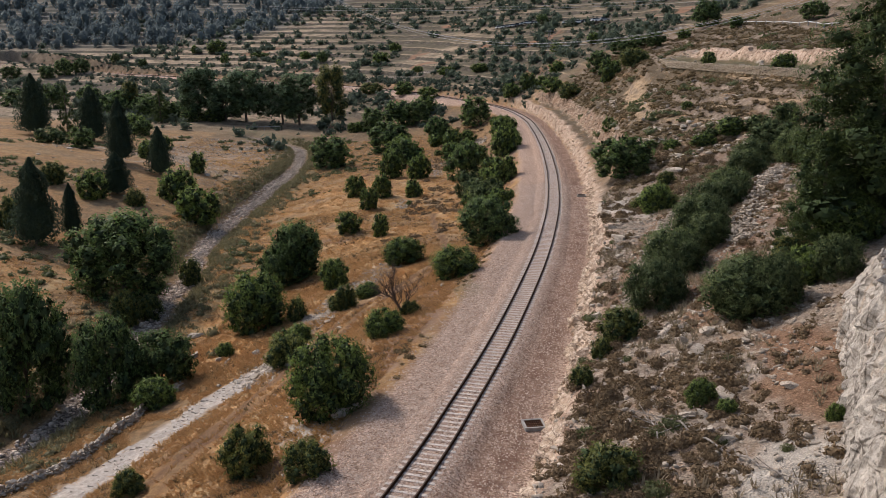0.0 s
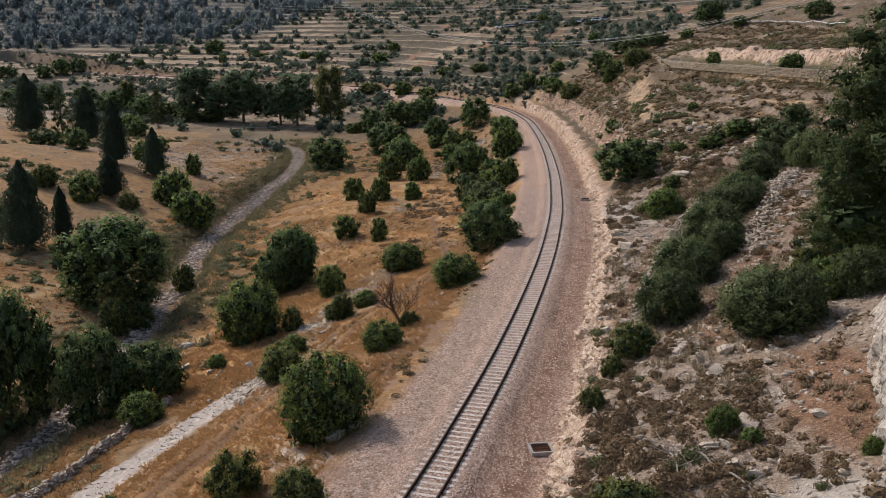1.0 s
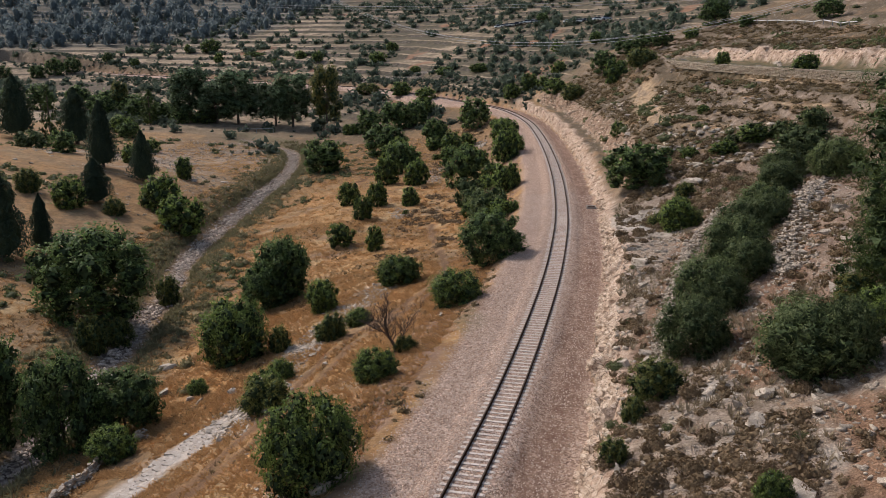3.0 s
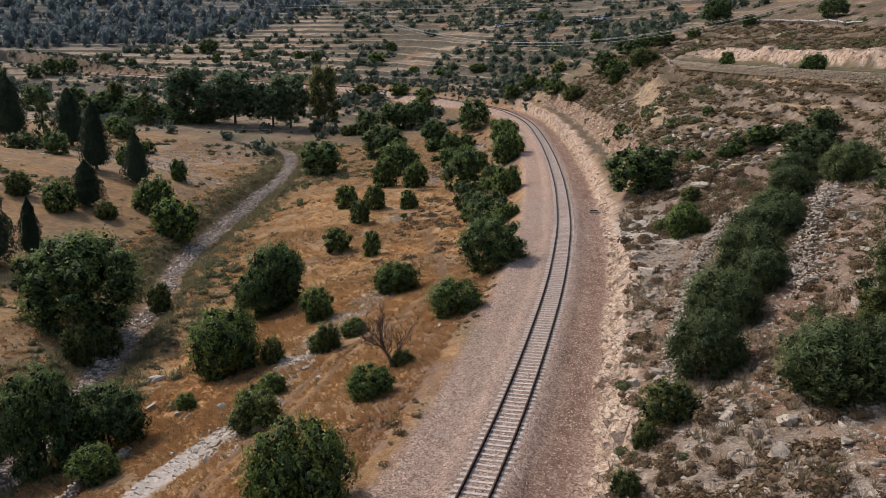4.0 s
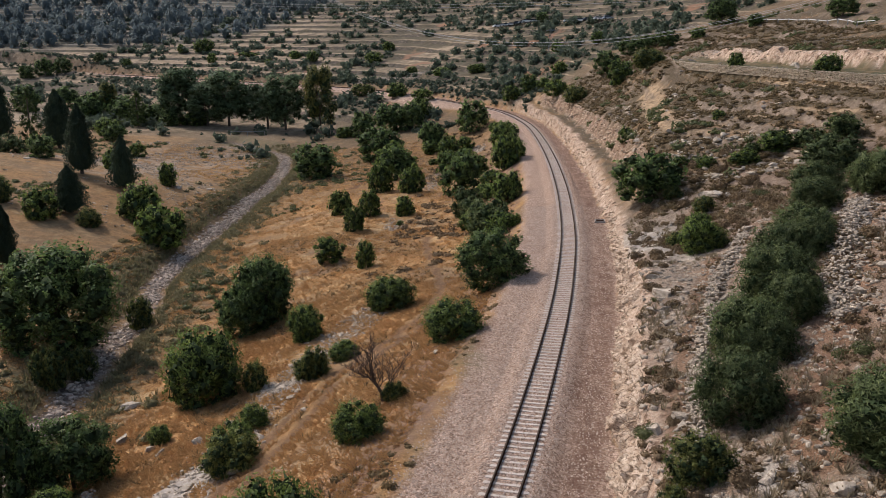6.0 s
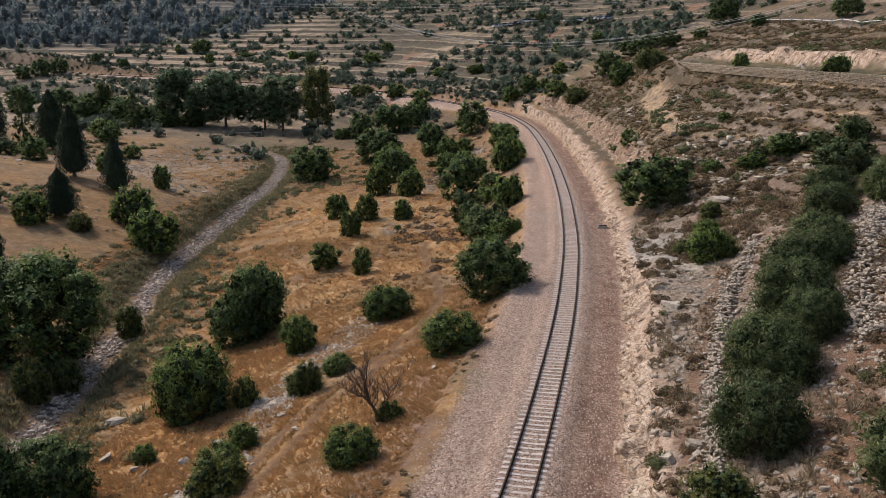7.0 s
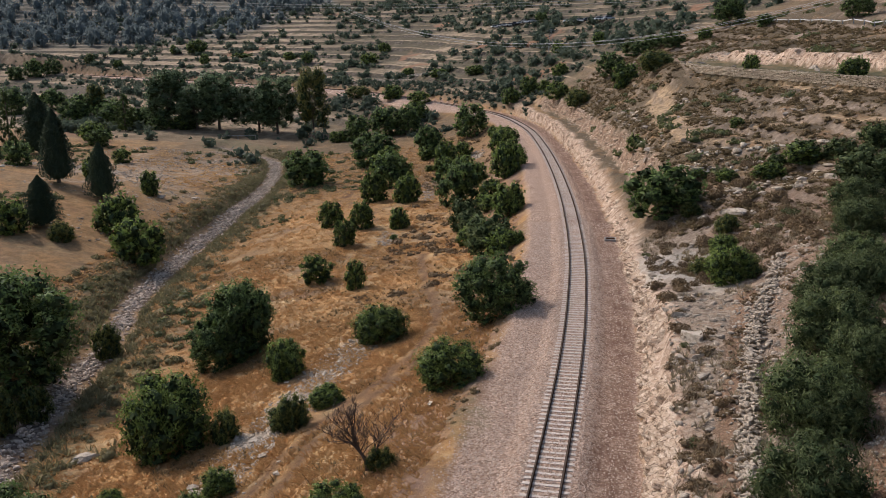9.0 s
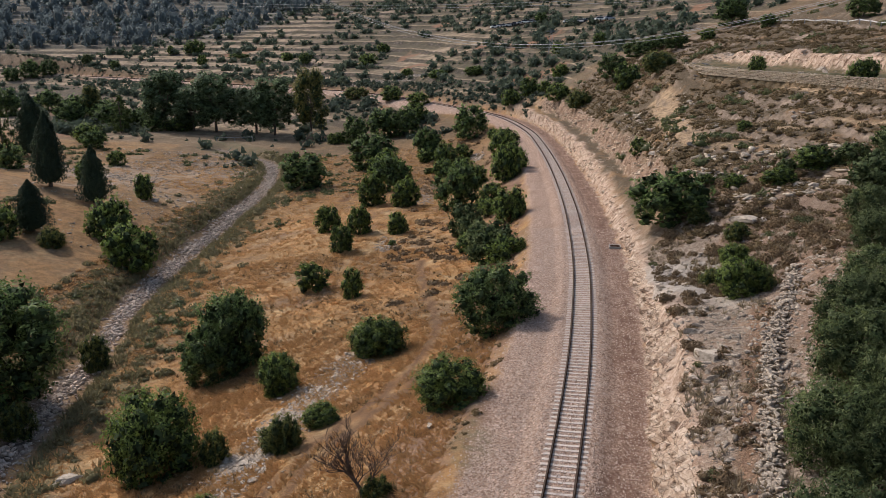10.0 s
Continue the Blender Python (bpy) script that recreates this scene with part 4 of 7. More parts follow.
def stem_mesh(seed, r, h, limbs, top, spread, name="trunk", mat=None):
    """Tapered trunk with limbs reaching into the crown."""
    rng = np.random.default_rng(seed)
    V, Fc = [], []

    def tube(points, radii):
        base = len(V)
        for p, q in zip(points, radii):
            for k in range(6):
                a = k * math.tau / 6
                V.append((p[0] + q * math.cos(a), p[1] + q * math.sin(a), p[2]))
        for i in range(len(points) - 1):
            for k in range(6):
                Fc.append((base + 6 * i + k, base + 6 * i + (k + 1) % 6, base + 6 * (i + 1) + (k + 1) % 6, base + 6 * (i + 1) + k))

    tube([(0, 0, -0.15), (0.02, 0, h * 0.4), (0.03 * rng.normal(), 0.03, h)], [r * 1.3, r, r * 0.75])
    for k in range(limbs):
        a = k * math.tau / max(limbs, 1) + rng.uniform(-0.4, 0.4)
        e = np.array([math.cos(a) * spread, math.sin(a) * spread, top * rng.uniform(0.75, 1.0)])
        tube([(0, 0, h * 0.8), tuple(e * [0.4, 0.4, 0.55] + [0, 0, h * 0.35]), tuple(e)], [r * 0.6, r * 0.4, r * 0.12])
    return mesh_from(name, V, Fc, [mat or BARK], True)


def bush_kind(seed, mat, n=24, count=12500, size=0.034, tall=1.5, long=1.7, slim=1.0):
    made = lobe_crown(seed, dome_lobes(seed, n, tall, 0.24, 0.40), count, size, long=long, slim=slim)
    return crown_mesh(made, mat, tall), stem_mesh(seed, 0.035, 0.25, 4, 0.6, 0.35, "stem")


def tree_kind(seed, mat, n=28, count=12500, size=0.034, tall=1.7):
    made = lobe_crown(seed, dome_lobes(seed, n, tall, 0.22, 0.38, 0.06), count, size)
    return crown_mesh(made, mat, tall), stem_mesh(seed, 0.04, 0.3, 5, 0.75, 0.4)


def tall_kind(seed, mat, count=4200, size=0.06):
    """Upright crown of a tall broad tree: unit radius 1, unit height 1 is stretched on placing."""
    rng = np.random.default_rng(seed)
    lobes = []
    for k in range(24):
        z = 0.22 + 0.72 * (k + 0.5) / 24
        d = 0.74 * math.sqrt(max(0.0, 1 - ((z - 0.55) / 0.5) ** 2)) * rng.uniform(0.45, 1.0)
        a = k * 2.4 + rng.uniform(-0.3, 0.3)
        lobes.append((d * math.cos(a), d * math.sin(a), z * 2.6, rng.uniform(0.26, 0.44)))
    return crown_mesh(lobe_crown(seed, lobes, count, size), mat, 2.75), stem_mesh(seed, 0.05, 0.3, 5, 0.8, 0.4)


def cypress_kind(seed, mat, count=3600, size=0.085, ragged=0.24):
    """Narrow cone, widest low down, with upswept sprays and a thin leader."""
    rng = np.random.default_rng(seed)
    z = rng.random(count) ** 0.8
    prof = np.interp(z, [0, 0.06, 0.18, 0.5, 0.8, 0.93, 1.0], [0.6, 0.95, 1.0, 0.8, 0.42, 0.16, 0.03])
    a = rng.random(count) * math.tau
    lump = 1 + ragged * np.array([2 * noise.noise(Vector((math.cos(q) * 1.5 + seed, math.sin(q) * 1.5, h * 9))) for q, h in zip(a, z)])
    rad = prof * lump * np.sqrt(rng.uniform(0.45, 1.0, count))
    p = np.stack([rad * np.cos(a), rad * np.sin(a), 0.07 + 0.93 * z], 1)
    o = np.stack([np.cos(a), np.sin(a), 0 * a + 0.2], 1)
    v, f = leaves(rng, p * [1, 1, 4.0], o, size, 2.4, -1.4)
    v[:, 2] /= 4.0
    ring, core_v, core_f = 9, [], []
    for h in np.linspace(0, 0.97, 12):
        q = 0.7 * float(np.interp(h, [0, 0.06, 0.18, 0.5, 0.8, 0.93, 1.0], [0.5, 0.9, 1.0, 0.7, 0.34, 0.12, 0.02]))
        for k in range(ring):
            b = k * math.tau / ring
            w = q * (1 + 0.3 * noise.noise(Vector((math.cos(b) * 2, math.sin(b) * 2, h * 10 + seed))))
            core_v.append((w * math.cos(b), w * math.sin(b), 0.08 + 0.92 * h))
    for i in range(11):
        for k in range(ring):
            core_f.append([ring * i + k, ring * i + (k + 1) % ring, ring * (i + 1) + (k + 1) % ring, ring * (i + 1) + k])
    n = len(core_v)
    me = mesh_from("crown", np.vstack([core_v, v]), core_f + (f + n).tolist(), [mat], True)
    cv = np.array(core_v)
    way = np.vstack([cv * [1, 1, 0] + [0, 0, 0.02], np.repeat(o + 0.35 * rng.normal(size=o.shape), 3, 0) * [1, 1, 4]])
    me.normals_split_custom_set_from_vertices((way / (np.linalg.norm(way, axis=1, keepdims=True) + 1e-9)).tolist())
    return me, stem_mesh(seed, 0.11, 0.12, 0, 0, 0)


def pine_kind(seed, mat, count=2600, size=0.07, base=0.12, dense=26):
    """Pine: whorls of branches with needle clumps, ragged and pointed."""
    rng = np.random.default_rng(seed)
    lobes = []
    for k in range(dense):
        h = base + (1 - base) * (k / (dense - 1)) ** 0.9
        d = (1 - h) ** (0.5 if dense > 30 else 0.7) * rng.uniform(0.3, 0.95)
        a = k * 2.4 + rng.uniform(-0.4, 0.4)
        lobes.append((d * math.cos(a), d * math.sin(a), h * 3.0, (0.21 + 0.19 * (1 - h)) * rng.uniform(0.75, 1.15) if dense > 30 else 0.15 + 0.22 * (1 - h)))
    return crown_mesh(lobe_crown(seed, lobes, count, size, 0.9, 0.8, 3.0 if dense > 30 else 2.6, 0.5 if dense > 30 else 0.4, 0.55 if dense > 30 else 0.7, -0.7), mat, 3.1), stem_mesh(seed, 0.05, 0.95, 0, 0, 0)


KINDS = {
    "bush": [bush_kind(s, LEAF_BUSH) for s in (1, 2, 3, 4)],
    "shrub": [bush_kind(s, LEAF_FRESH, 20, 7500, 0.038, 1.4) for s in (11, 12, 13)],
    "tree": [tree_kind(s, LEAF_CAROB) for s in (21, 22, 23, 24)],
    "olive": [bush_kind(s, LEAF_OLIVE, 26, 13500, 0.034, 1.4, 2.6, 0.62) for s in (31, 32, 33, 34)],
    "far bush": [bush_kind(s, LEAF_BUSH, 16, 3100, 0.064) for s in (5, 6, 7)],
    "far tree": [tree_kind(s, LEAF_CAROB, 18, 3300, 0.062) for s in (25, 26, 27)],
    "far olive": [bush_kind(s, LEAF_OLIVE, 16, 3100, 0.064) for s in (35, 36)],
    "grove": [tall_kind(s, LEAF_GROVE, 9500, 0.042) for s in (41, 42, 43)],
    "poplar": [tall_kind(51, LEAF_YELLOW, 10000, 0.036)],
    "yellow": [tall_kind(52, LEAF_YELLOW, 6000, 0.05)],
    "cypress": [cypress_kind(s, LEAF_CYPRESS, 8000, 0.055) for s in (61, 62, 63)],
    "pine_thin": [pine_kind(71, LEAF_PINE, 1800)],
    "pine": [pine_kind(s, LEAF_PINE, 40000, 0.018, 0.06, 96) for s in (72, 73)],
}
NAMES = {
    "bush": ("bush", "dense dark green bush on dry grass", "bush", "bushes in the valley"),
    "shrub": ("shrub", "pale olive green shrub on dry stony ground", "shrub", "shrubs beside the line"),
    "tree": ("tree", "broad dark green evergreen tree on dry grass", "tree", "evergreen trees of the valley"),
    "olive": ("olive_tree", "grey-green olive tree on a stony terrace", "olive tree", "olive trees"),
    "grove": ("tall_tree", "tall dark broadleaf tree standing in a row", "tree", "row of tall trees"),
    "poplar": ("poplar_tree", "tall poplar with yellowing green leaves", "poplar", ""),
    "yellow": ("young_tree", "young tree with yellow-green leaves", "tree", ""),
    "cypress": ("cypress_tree", "slender dark cypress on dry grass", "cypress", "cypresses"),
    "pine_thin": ("young_pine", "thin young pine with sparse crown", "pine", "young pines"),
    "pine": ("pine_tree", "big green pine on the rocky slope", "pine", "pines on the slope"),
}
plant_count = 0


def plant(kind, x, y, r, h, sink=0.2, label=""):
    global plant_count
    plant_count += 1
    rng = random.Random(plant_count * 31 + 7)
    made = KINDS.get("far " + kind, KINDS[kind]) if y > 108 else KINDS[kind]
    crown, stem = made[plant_count % len(made)]
    name, text, category, group = NAMES[kind]
    ob = root(name, x, y, ground_z(x, y) - sink, label or text, category, group, rng.uniform(0, math.tau), (r * 1.04, r * rng.uniform(0.98, 1.1), h))
    child("crown", crown, ob)
    child("trunk" if kind not in ("bush", "shrub") else "stem", stem, ob)
    return ob



# Plants: place, radius and height in metres.
for x, y, r, h in [
    (-12.1, 50.9, 2.7, 5.1), (-30.1, 64.8, 1.82, 2.6), (-27.8, 84.9, 3.38, 6.1), (-22.3, 97.3, 1.75, 3.6),
    (-27.7, 131.3, 2.15, 3.5), (-21.7, 125.5, 1.32, 3.5), (-15.1, 102.7, 2.69, 3.3), (-7.2, 84.2, 2.52, 3.2),
    (-11.2, 65.6, 1.6, 2.4), (-65.6, 158.4, 3.67, 6.6), (-58.5, 149.4, 3.97, 6.5), (-33.7, 167.5, 2.28, 4.4),
    (-27.9, 163.9, 2.02, 4.6), (-28.2, 151.3, 1.77, 4.2), (-21.7, 161.7, 1.78, 3.4), (-30.1, 188.5, 2.79, 6.2),
    (-23.3, 183.4, 2.71, 5.3), (-35.4, 298.9, 4.71, 6.1), (-5.5, 181.1, 2.86, 6.4), (-6.8, 210, 3.17, 5.4),
    (-4.4, 146.1, 2.51, 4.7), (-20.8, 232.5, 2.95, 6), (-76.3, 146.9, 3.05, 5), (-73.4, 189, 1.99, 4.8),
]:
    plant("bush", x, y, r, h)
for x, y, r, h in [
    (-87.4, 195.3, 2.57, 4.5), (-123.9, 268.7, 3.96, 5.4), (-230.2, 517.7, 3.01, 4.1), (-192, 537.8, 5.81, 7.7),
    (-207.6, 543.2, 2.43, 5), (-175.3, 504, 2.9, 5.3), (-156.2, 508.8, 6.44, 2.6), (-134.8, 473.9, 2.11, 2.8),
    (-122.6, 481, 3.34, 4.3), (-109, 462.4, 2.92, 5.4), (-74.1, 439.7, 4.68, 5.1), (-50.6, 396.7, 2.73, 3),
    (-71.4, 468.5, 3.22, 4.8), (-20.8, 356.6, 4.42, 3.4), (-35.4, 368.7, 3.91, 3.3), (16.9, 54.3, 1.53, 2.4),
    (13.2, 94.6, 1.79, 3), (32.1, 171.6, 1.45, 2.6), (40, 150.1, 2.07, 2.9), (23.6, 141, 0.95, 1.3),
    (18.9, 225.5, 3.45, 5.6), (13.4, 158.1, 1.28, 2.6), (8.3, 40.5, 0.74, 1.5), (9.2, 39.2, 0.52, 0.8),
]:
    plant("bush", x, y, r, h)
for x, y, r, h in [
    (13, 36.3, 0.45, 0.9), (-6.8, 285.6, 3.02, 4.7), (-1.5, 291.9, 3.08, 5.5), (2.9, 284.1, 2.29, 3.9),
    (7.7, 303.9, 2.81, 3.8), (20.8, 324.4, 2.37, 4), (8.6, 349, 2.57, 3.9), (41.3, 258.6, 2.03, 2.9),
    (-16.6, 87.6, 1.46, 1.7), (-20.6, 75.3, 1.17, 1.9), (-28.3, 76.8, 0.89, 1.5), (-20.3, 69.8, 1.54, 2.9),
    (-101.8, 238.8, 2.43, 3.8), (-6.9, 222.5, 3.16, 4.1), (-3.7, 184.4, 2.06, 3.7), (-7.8, 171.8, 2.4, 3.1),
    (-4.9, 126.6, 2.03, 2.9), (-19.9, 220.7, 2.54, 3.9), (15.1, 105.4, 1.32, 1.8), (22.9, 122.3, 1.86, 1.9),
    (26.6, 123.7, 2.19, 2.2), (5.6, 259.3, 3.24, 4.5),
]:
    plant("bush", x, y, r, h)
for x, y, r, h in [
    (-7.6, 160.0, 1.9, 2.6), (-3.0, 126.5, 0.8, 1.6), (-6.6, 137.5, 2.0, 2.8), (-9.6, 143.0, 1.9, 2.6), (-8.6, 166.0, 1.6, 2.2), (-5.0, 153.0, 1.5, 2.4),
    (-34.0, 229.0, 4.2, 6.4), (-26.0, 243.5, 2.6, 3.4), (-10.2, 244.5, 1.7, 2.4), (-16.8, 236.0, 2.4, 3.6), (-11.6, 196.0, 2.6, 4.2), (-15.6, 216.0, 2.8, 4.0),
    (-24.0, 229.0, 1.4, 1.6), (-21.4, 154.0, 0.7, 0.9), (-30.0, 219.0, 3.2, 5.2), (-56.0, 281.0, 3.0, 3.4), (-49.6, 344.6, 4.07, 5), (-37.8, 323.5, 4.17, 4.3), (-111.7, 306.7, 5.53, 4.9), (20.2, 57.6, 2.13, 3.4),
    (16.5, 127.0, 1.1, 1.3), (19.2, 124.8, 1.2, 1.4),
]:
    plant("bush", x, y, r, h)
for x, y, r, h in [
    (-15.5, 44.3, 1.64, 3), (-11.4, 41.6, 1.39, 2.1), (-23, 45.1, 1.05, 1.7), (-19.7, 67.8, 1.96, 2.8),
    (-18.8, 84.5, 1.56, 1.8), (-69.2, 147.9, 1.98, 3), (-74, 118, 2.01, 4.9), (-85.4, 150.5, 2.27, 4.1),
    (5.9, 54.3, 1.59, 2.2), (4.5, 52.2, 0.69, 1.4), (3.1, 47.3, 0.69, 1.4), (3.5, 34.7, 1.53, 2),
    (16.8, 112.4, 1.27, 1.9), (-18.1, 83.6, 1.18, 2.7), (-23.4, 84.7, 1.1, 2.6), (-43.7, 94.7, 1.55, 3.2),
    (-44.9, 91.1, 1.73, 4), (-45.2, 111.2, 1.55, 3.8), (-10, 71.8, 0.86, 1.4), (12.3, 99.5, 1.24, 1.7),
    (14.4, 94.7, 1.39, 1.9), (14.6, 119, 1.23, 1.5), (22.2, 204.1, 3.34, 3.9), (9.6, 238.1, 3.35, 4.1),
]:
    plant("shrub", x, y, r, h)
for x, y, r, h in [
    (-65.6, 363.8, 5.4, 4.4), 
]:
    plant("shrub", x, y, r, h)
for x, y, r, h in [
    (-43.5, 69, 4.15, 11.2), (-35.9, 68.6, 3.13, 8.1), (-32, 70.9, 3.07, 5.3), (-48.8, 99.3, 6.52, 10.2),
    (-29.5, 107.1, 3.73, 7.6), (-30.9, 104.6, 2.97, 5.3), (-4.7, 100.2, 3.38, 5.4), (-50.4, 219.5, 5.79, 8.4),
    (-29.6, 207.4, 3.98, 7), (-39.2, 241.9, 5.78, 8.6), (-50.2, 279.5, 4.45, 7.6), (-42.8, 284.3, 5.4, 8.1),
    (-36.4, 281.8, 4.45, 8), (-26.2, 247.5, 3.61, 7.7), (-16.5, 256.9, 4.84, 8.2), (-13.5, 176.2, 4.37, 8),
    (-117.7, 259.6, 3.4, 4.9), (-202.5, 336.3, 7.74, 6.8), (-157.8, 332.2, 6.49, 8.8), (-130.6, 323.3, 4.19, 5.3),
    (-146.7, 330.2, 5.36, 7), (-295.6, 488.4, 6.4, 7.2), (-275.2, 491.1, 5.45, 7.2), (-268.7, 498.2, 5.51, 9.3),
]:
    plant("tree", x, y, r, h)
for x, y, r, h in [
    (-261.8, 505, 4.92, 8.4), (12.2, 122.3, 4.26, 5.7), (49.4, 270.7, 4.85, 7.3), (66.5, 227.5, 3.49, 4.4),
    (53.6, 251.8, 2.11, 3.4), (17.7, 248.2, 3.42, 5.6), (24.6, 259.9, 3.63, 4.2),
    (33.1, 254.2, 3.08, 4.1), (3.8, 434.9, 3.18, 4.3), (29.5, 262.2, 3.18, 3.9), (-156.1, 321.6, 5.88, 8),
    (-186.2, 334.6, 6.17, 9.4), (-141.4, 318.8, 5.8, 7.5), (-129.5, 312, 4.73, 6.7), (-184.3, 359.4, 5.52, 7.9),
    (-118.8, 303, 3.66, 4.7), (-103.7, 196.6, 3.49, 5.2),
]:
    plant("tree", x, y, r, h)
for x, y, r, h in [
    (-6.5, 131.4, 3.36, 4.7), (-10.8, 154.3, 2.72, 4.5), (-114.6, 202.8, 4.03, 4.1), (-252.9, 530.5, 3.09, 5.6),
    (8.7, 59.4, 2.21, 3.5), (10.8, 66.8, 2.53, 3.6), (13.8, 73.4, 2.62, 3.6), (15.9, 79.5, 2.56, 3.3),
    (18.1, 82.7, 2.35, 3), (21.6, 91.9, 2.16, 2.9), (29.2, 112.7, 3.01, 3.7), (26.3, 93.6, 1.95, 3),
    (13, 51.8, 2.85, 3.5), (18.1, 52.9, 1.49, 2.7), (30.4, 115.7, 3.17, 3.2), (24.5, 101.6, 2.19, 3.2),
    (26.8, 91.9, 2.24, 3.4), (-128.6, 279.4, 5.06, 4.8), (-9.5, 148.5, 2.45, 3.8), (11.3, 65.2, 1.71, 2.7),
    (13.9, 69.2, 1.74, 2.9), (17.4, 79.2, 1.78, 2.8), (12.7, 52.2, 2.09, 3.4), (14.4, 51.6, 1.57, 3.4),
]:
    plant("olive", x, y, r, h)
for x, y, r, h in [
    (22.5, 61.3, 2.07, 3.3), (27, 124.3, 1.7, 2.2), (30, 122.8, 2.0, 2.4), (33, 121.0, 2.2, 2.6), (24.4, 125.2, 1.2, 1.5),
]:
    plant("olive", x, y, r, h)
for x, y, r, h in [
    (-117.8, 309.4, 8.61, 19.3), (-106.8, 304.6, 7.06, 14), (-99.9, 306.2, 8.83, 19), (-86.2, 303.3, 7.22, 15.8),
    (-79.8, 301.7, 6.94, 18.1),
]:
    plant("grove", x, y, r, h)
for x, y, r, h in [
    (-67.5, 298.1, 5.89, 21.7),
]:
    plant("poplar", x, y, r, h)
for x, y, r, h in [
    (-67.9, 114.1, 3.2, 12.1), (-67, 122, 1.6, 8), (-134.6, 231.2, 4.7, 16.4), (-119.8, 233.7, 4.4, 14.9),
    (-86.7, 180.6, 3.1, 13.4), (-74.5, 152.5, 2.8, 7.8), (-75.9, 175.1, 2.7, 10),
]:
    plant("cypress", x, y, r, h)
for x, y, r, h in [
    (-122.3, 225.5, 3.28, 14.9), (-129, 301.2, 4.51, 12), (-131.3, 307.4, 3.73, 11.4),
]:
    plant("pine_thin", x, y, r, h)
for x, y, r, h in [
    (-154.1, 332.6, 3.69, 12.2), (16.3, 57.4, 1.09, 2.2), (-163, 351.1, 4.3, 9.9),
]:
    plant("yellow", x, y, r, h)

# The big pines beside the terrace.
plant("pine", 22.7, 60.5, 6.5, 16.5, 0.4)
plant("pine", 18.6, 58.0, 2.9, 8.2, 0.3)
plant("pine", 27.0, 66.0, 4.5, 12.0, 0.3)


# ---------------------------------------------------------------- scattered small things
def joined(name, templates, places, sizes, turns, mats, squash=None):
    """One mesh of many small pieces: templates of (verts, tris) set down at the places."""
    V, T, base = [], [], 0
    kind = np.arange(len(places)) % len(templates)
    for k, (tv, tf) in enumerate(templates):
        sel = np.nonzero(kind == k)[0]
        if not len(sel):
            continue
        tv, tf = np.asarray(tv, float), np.asarray(tf)
        c, s = np.cos(turns[sel])[:, None], np.sin(turns[sel])[:, None]
        size = np.asarray(sizes)[sel]
        if size.ndim == 1:
            size = np.repeat(size[:, None], 3, 1)
        q = tv[None] * size[:, None, :]
        v = np.stack([q[..., 0] * c - q[..., 1] * s, q[..., 0] * s + q[..., 1] * c, q[..., 2]], -1) + np.asarray(places)[sel][:, None]
        V.append(v.reshape(-1, 3))
        T.append((tf[None] + (np.arange(len(sel)) * len(tv))[:, None, None] + base).reshape(-1, 3))
        base += len(sel) * len(tv)
    V, T = np.vstack(V), np.vstack(T)
    me = bpy.data.meshes.new(name)
    me.vertices.add(len(V))
    me.vertices.foreach_set("co", V.astype(np.float32).ravel())
    me.loops.add(T.size)
    me.loops.foreach_set("vertex_index", T.astype(np.int32).ravel())
    me.polygons.add(len(T))
    me.polygons.foreach_set("loop_start", np.arange(0, T.size, 3, dtype=np.int32))
    for m in mats:
        me.materials.append(m)
    me.update(calc_edges=True)
    return me


def stone_shape(seed, ball, cuts=9, flat=0.7):
    """An angular block: a ball cut flat by random planes, a few of them bedding planes."""
    q = np.random.default_rng(seed)
    v = lumpy(ball[0], 0.3, seed, 1.3) * 1.15
    for k in range(cuts):
        d = q.normal(size=3) * ([1, 1, 0.25] if k % 2 else [0.3, 0.3, 1])
        d /= np.linalg.norm(d)
        over = v @ d - q.uniform(0.30, 0.66)
        v = v - np.outer(np.maximum(over, 0), d)
    v = v + q.normal(size=v.shape) * 0.02
    return v * [1.25, q.uniform(0.8, 1.15), flat * 1.25], ball[1]


STONE_S = [stone_shape(s, ICO1, 8, 0.7) for s in (201, 202, 203, 204, 205, 206, 207)]
STONE_L = [stone_shape(s, ICO3 if s < 213 else ICO2, 14, 0.75) for s in (211, 212, 213, 214, 215, 216)]
STONE_MESH = [mesh_from("rock", v, f, [LIMESTONE]) for v, f in STONE_L]
GREY_MESH = [mesh_from("stone", v, f, [LIMESTONE]) for v, f in STONE_S]
OCTA = np.array([(1, 0, 0), (-1, 0, 0), (0, 1, 0), (0, -1, 0), (0, 0, 1), (0, 0, -1)], float)
OCTA_F = [(0, 2, 4), (2, 1, 4), (1, 3, 4), (3, 0, 4)]
CHIP = [(OCTA * np.random.default_rng(s).uniform(0.6, 1.3, (6, 1)), OCTA_F) for s in (221, 222, 223, 224)]
rng = np.random.default_rng(99)


def on_ground(x, y, lift=0.0):
    z = land(x, y)[0] + lift
    return np.stack([x, y, z], 1)


def in_box(n, x0, x1, y0, y1, keep=None, by_axis=True):
    x, y = rng.uniform(x0, x1, n), rng.uniform(y0, y1, n)
    if by_axis:
        x = x + axis_x(y)
    if keep is not None:
        k = keep(x, y)
        x, y = x[k], y[k]
    return x, y


def along_line(n, points, wide):
    ln = smooth_line(points, 1.0)
    k = rng.uniform(0, len(ln) - 1.001, n)
    i = k.astype(int)
    p = ln[i] + (ln[i + 1] - ln[i]) * (k - i)[:, None]
    return p[:, 0] + rng.normal(size=n) * wide, p[:, 1] + rng.normal(size=n) * wide


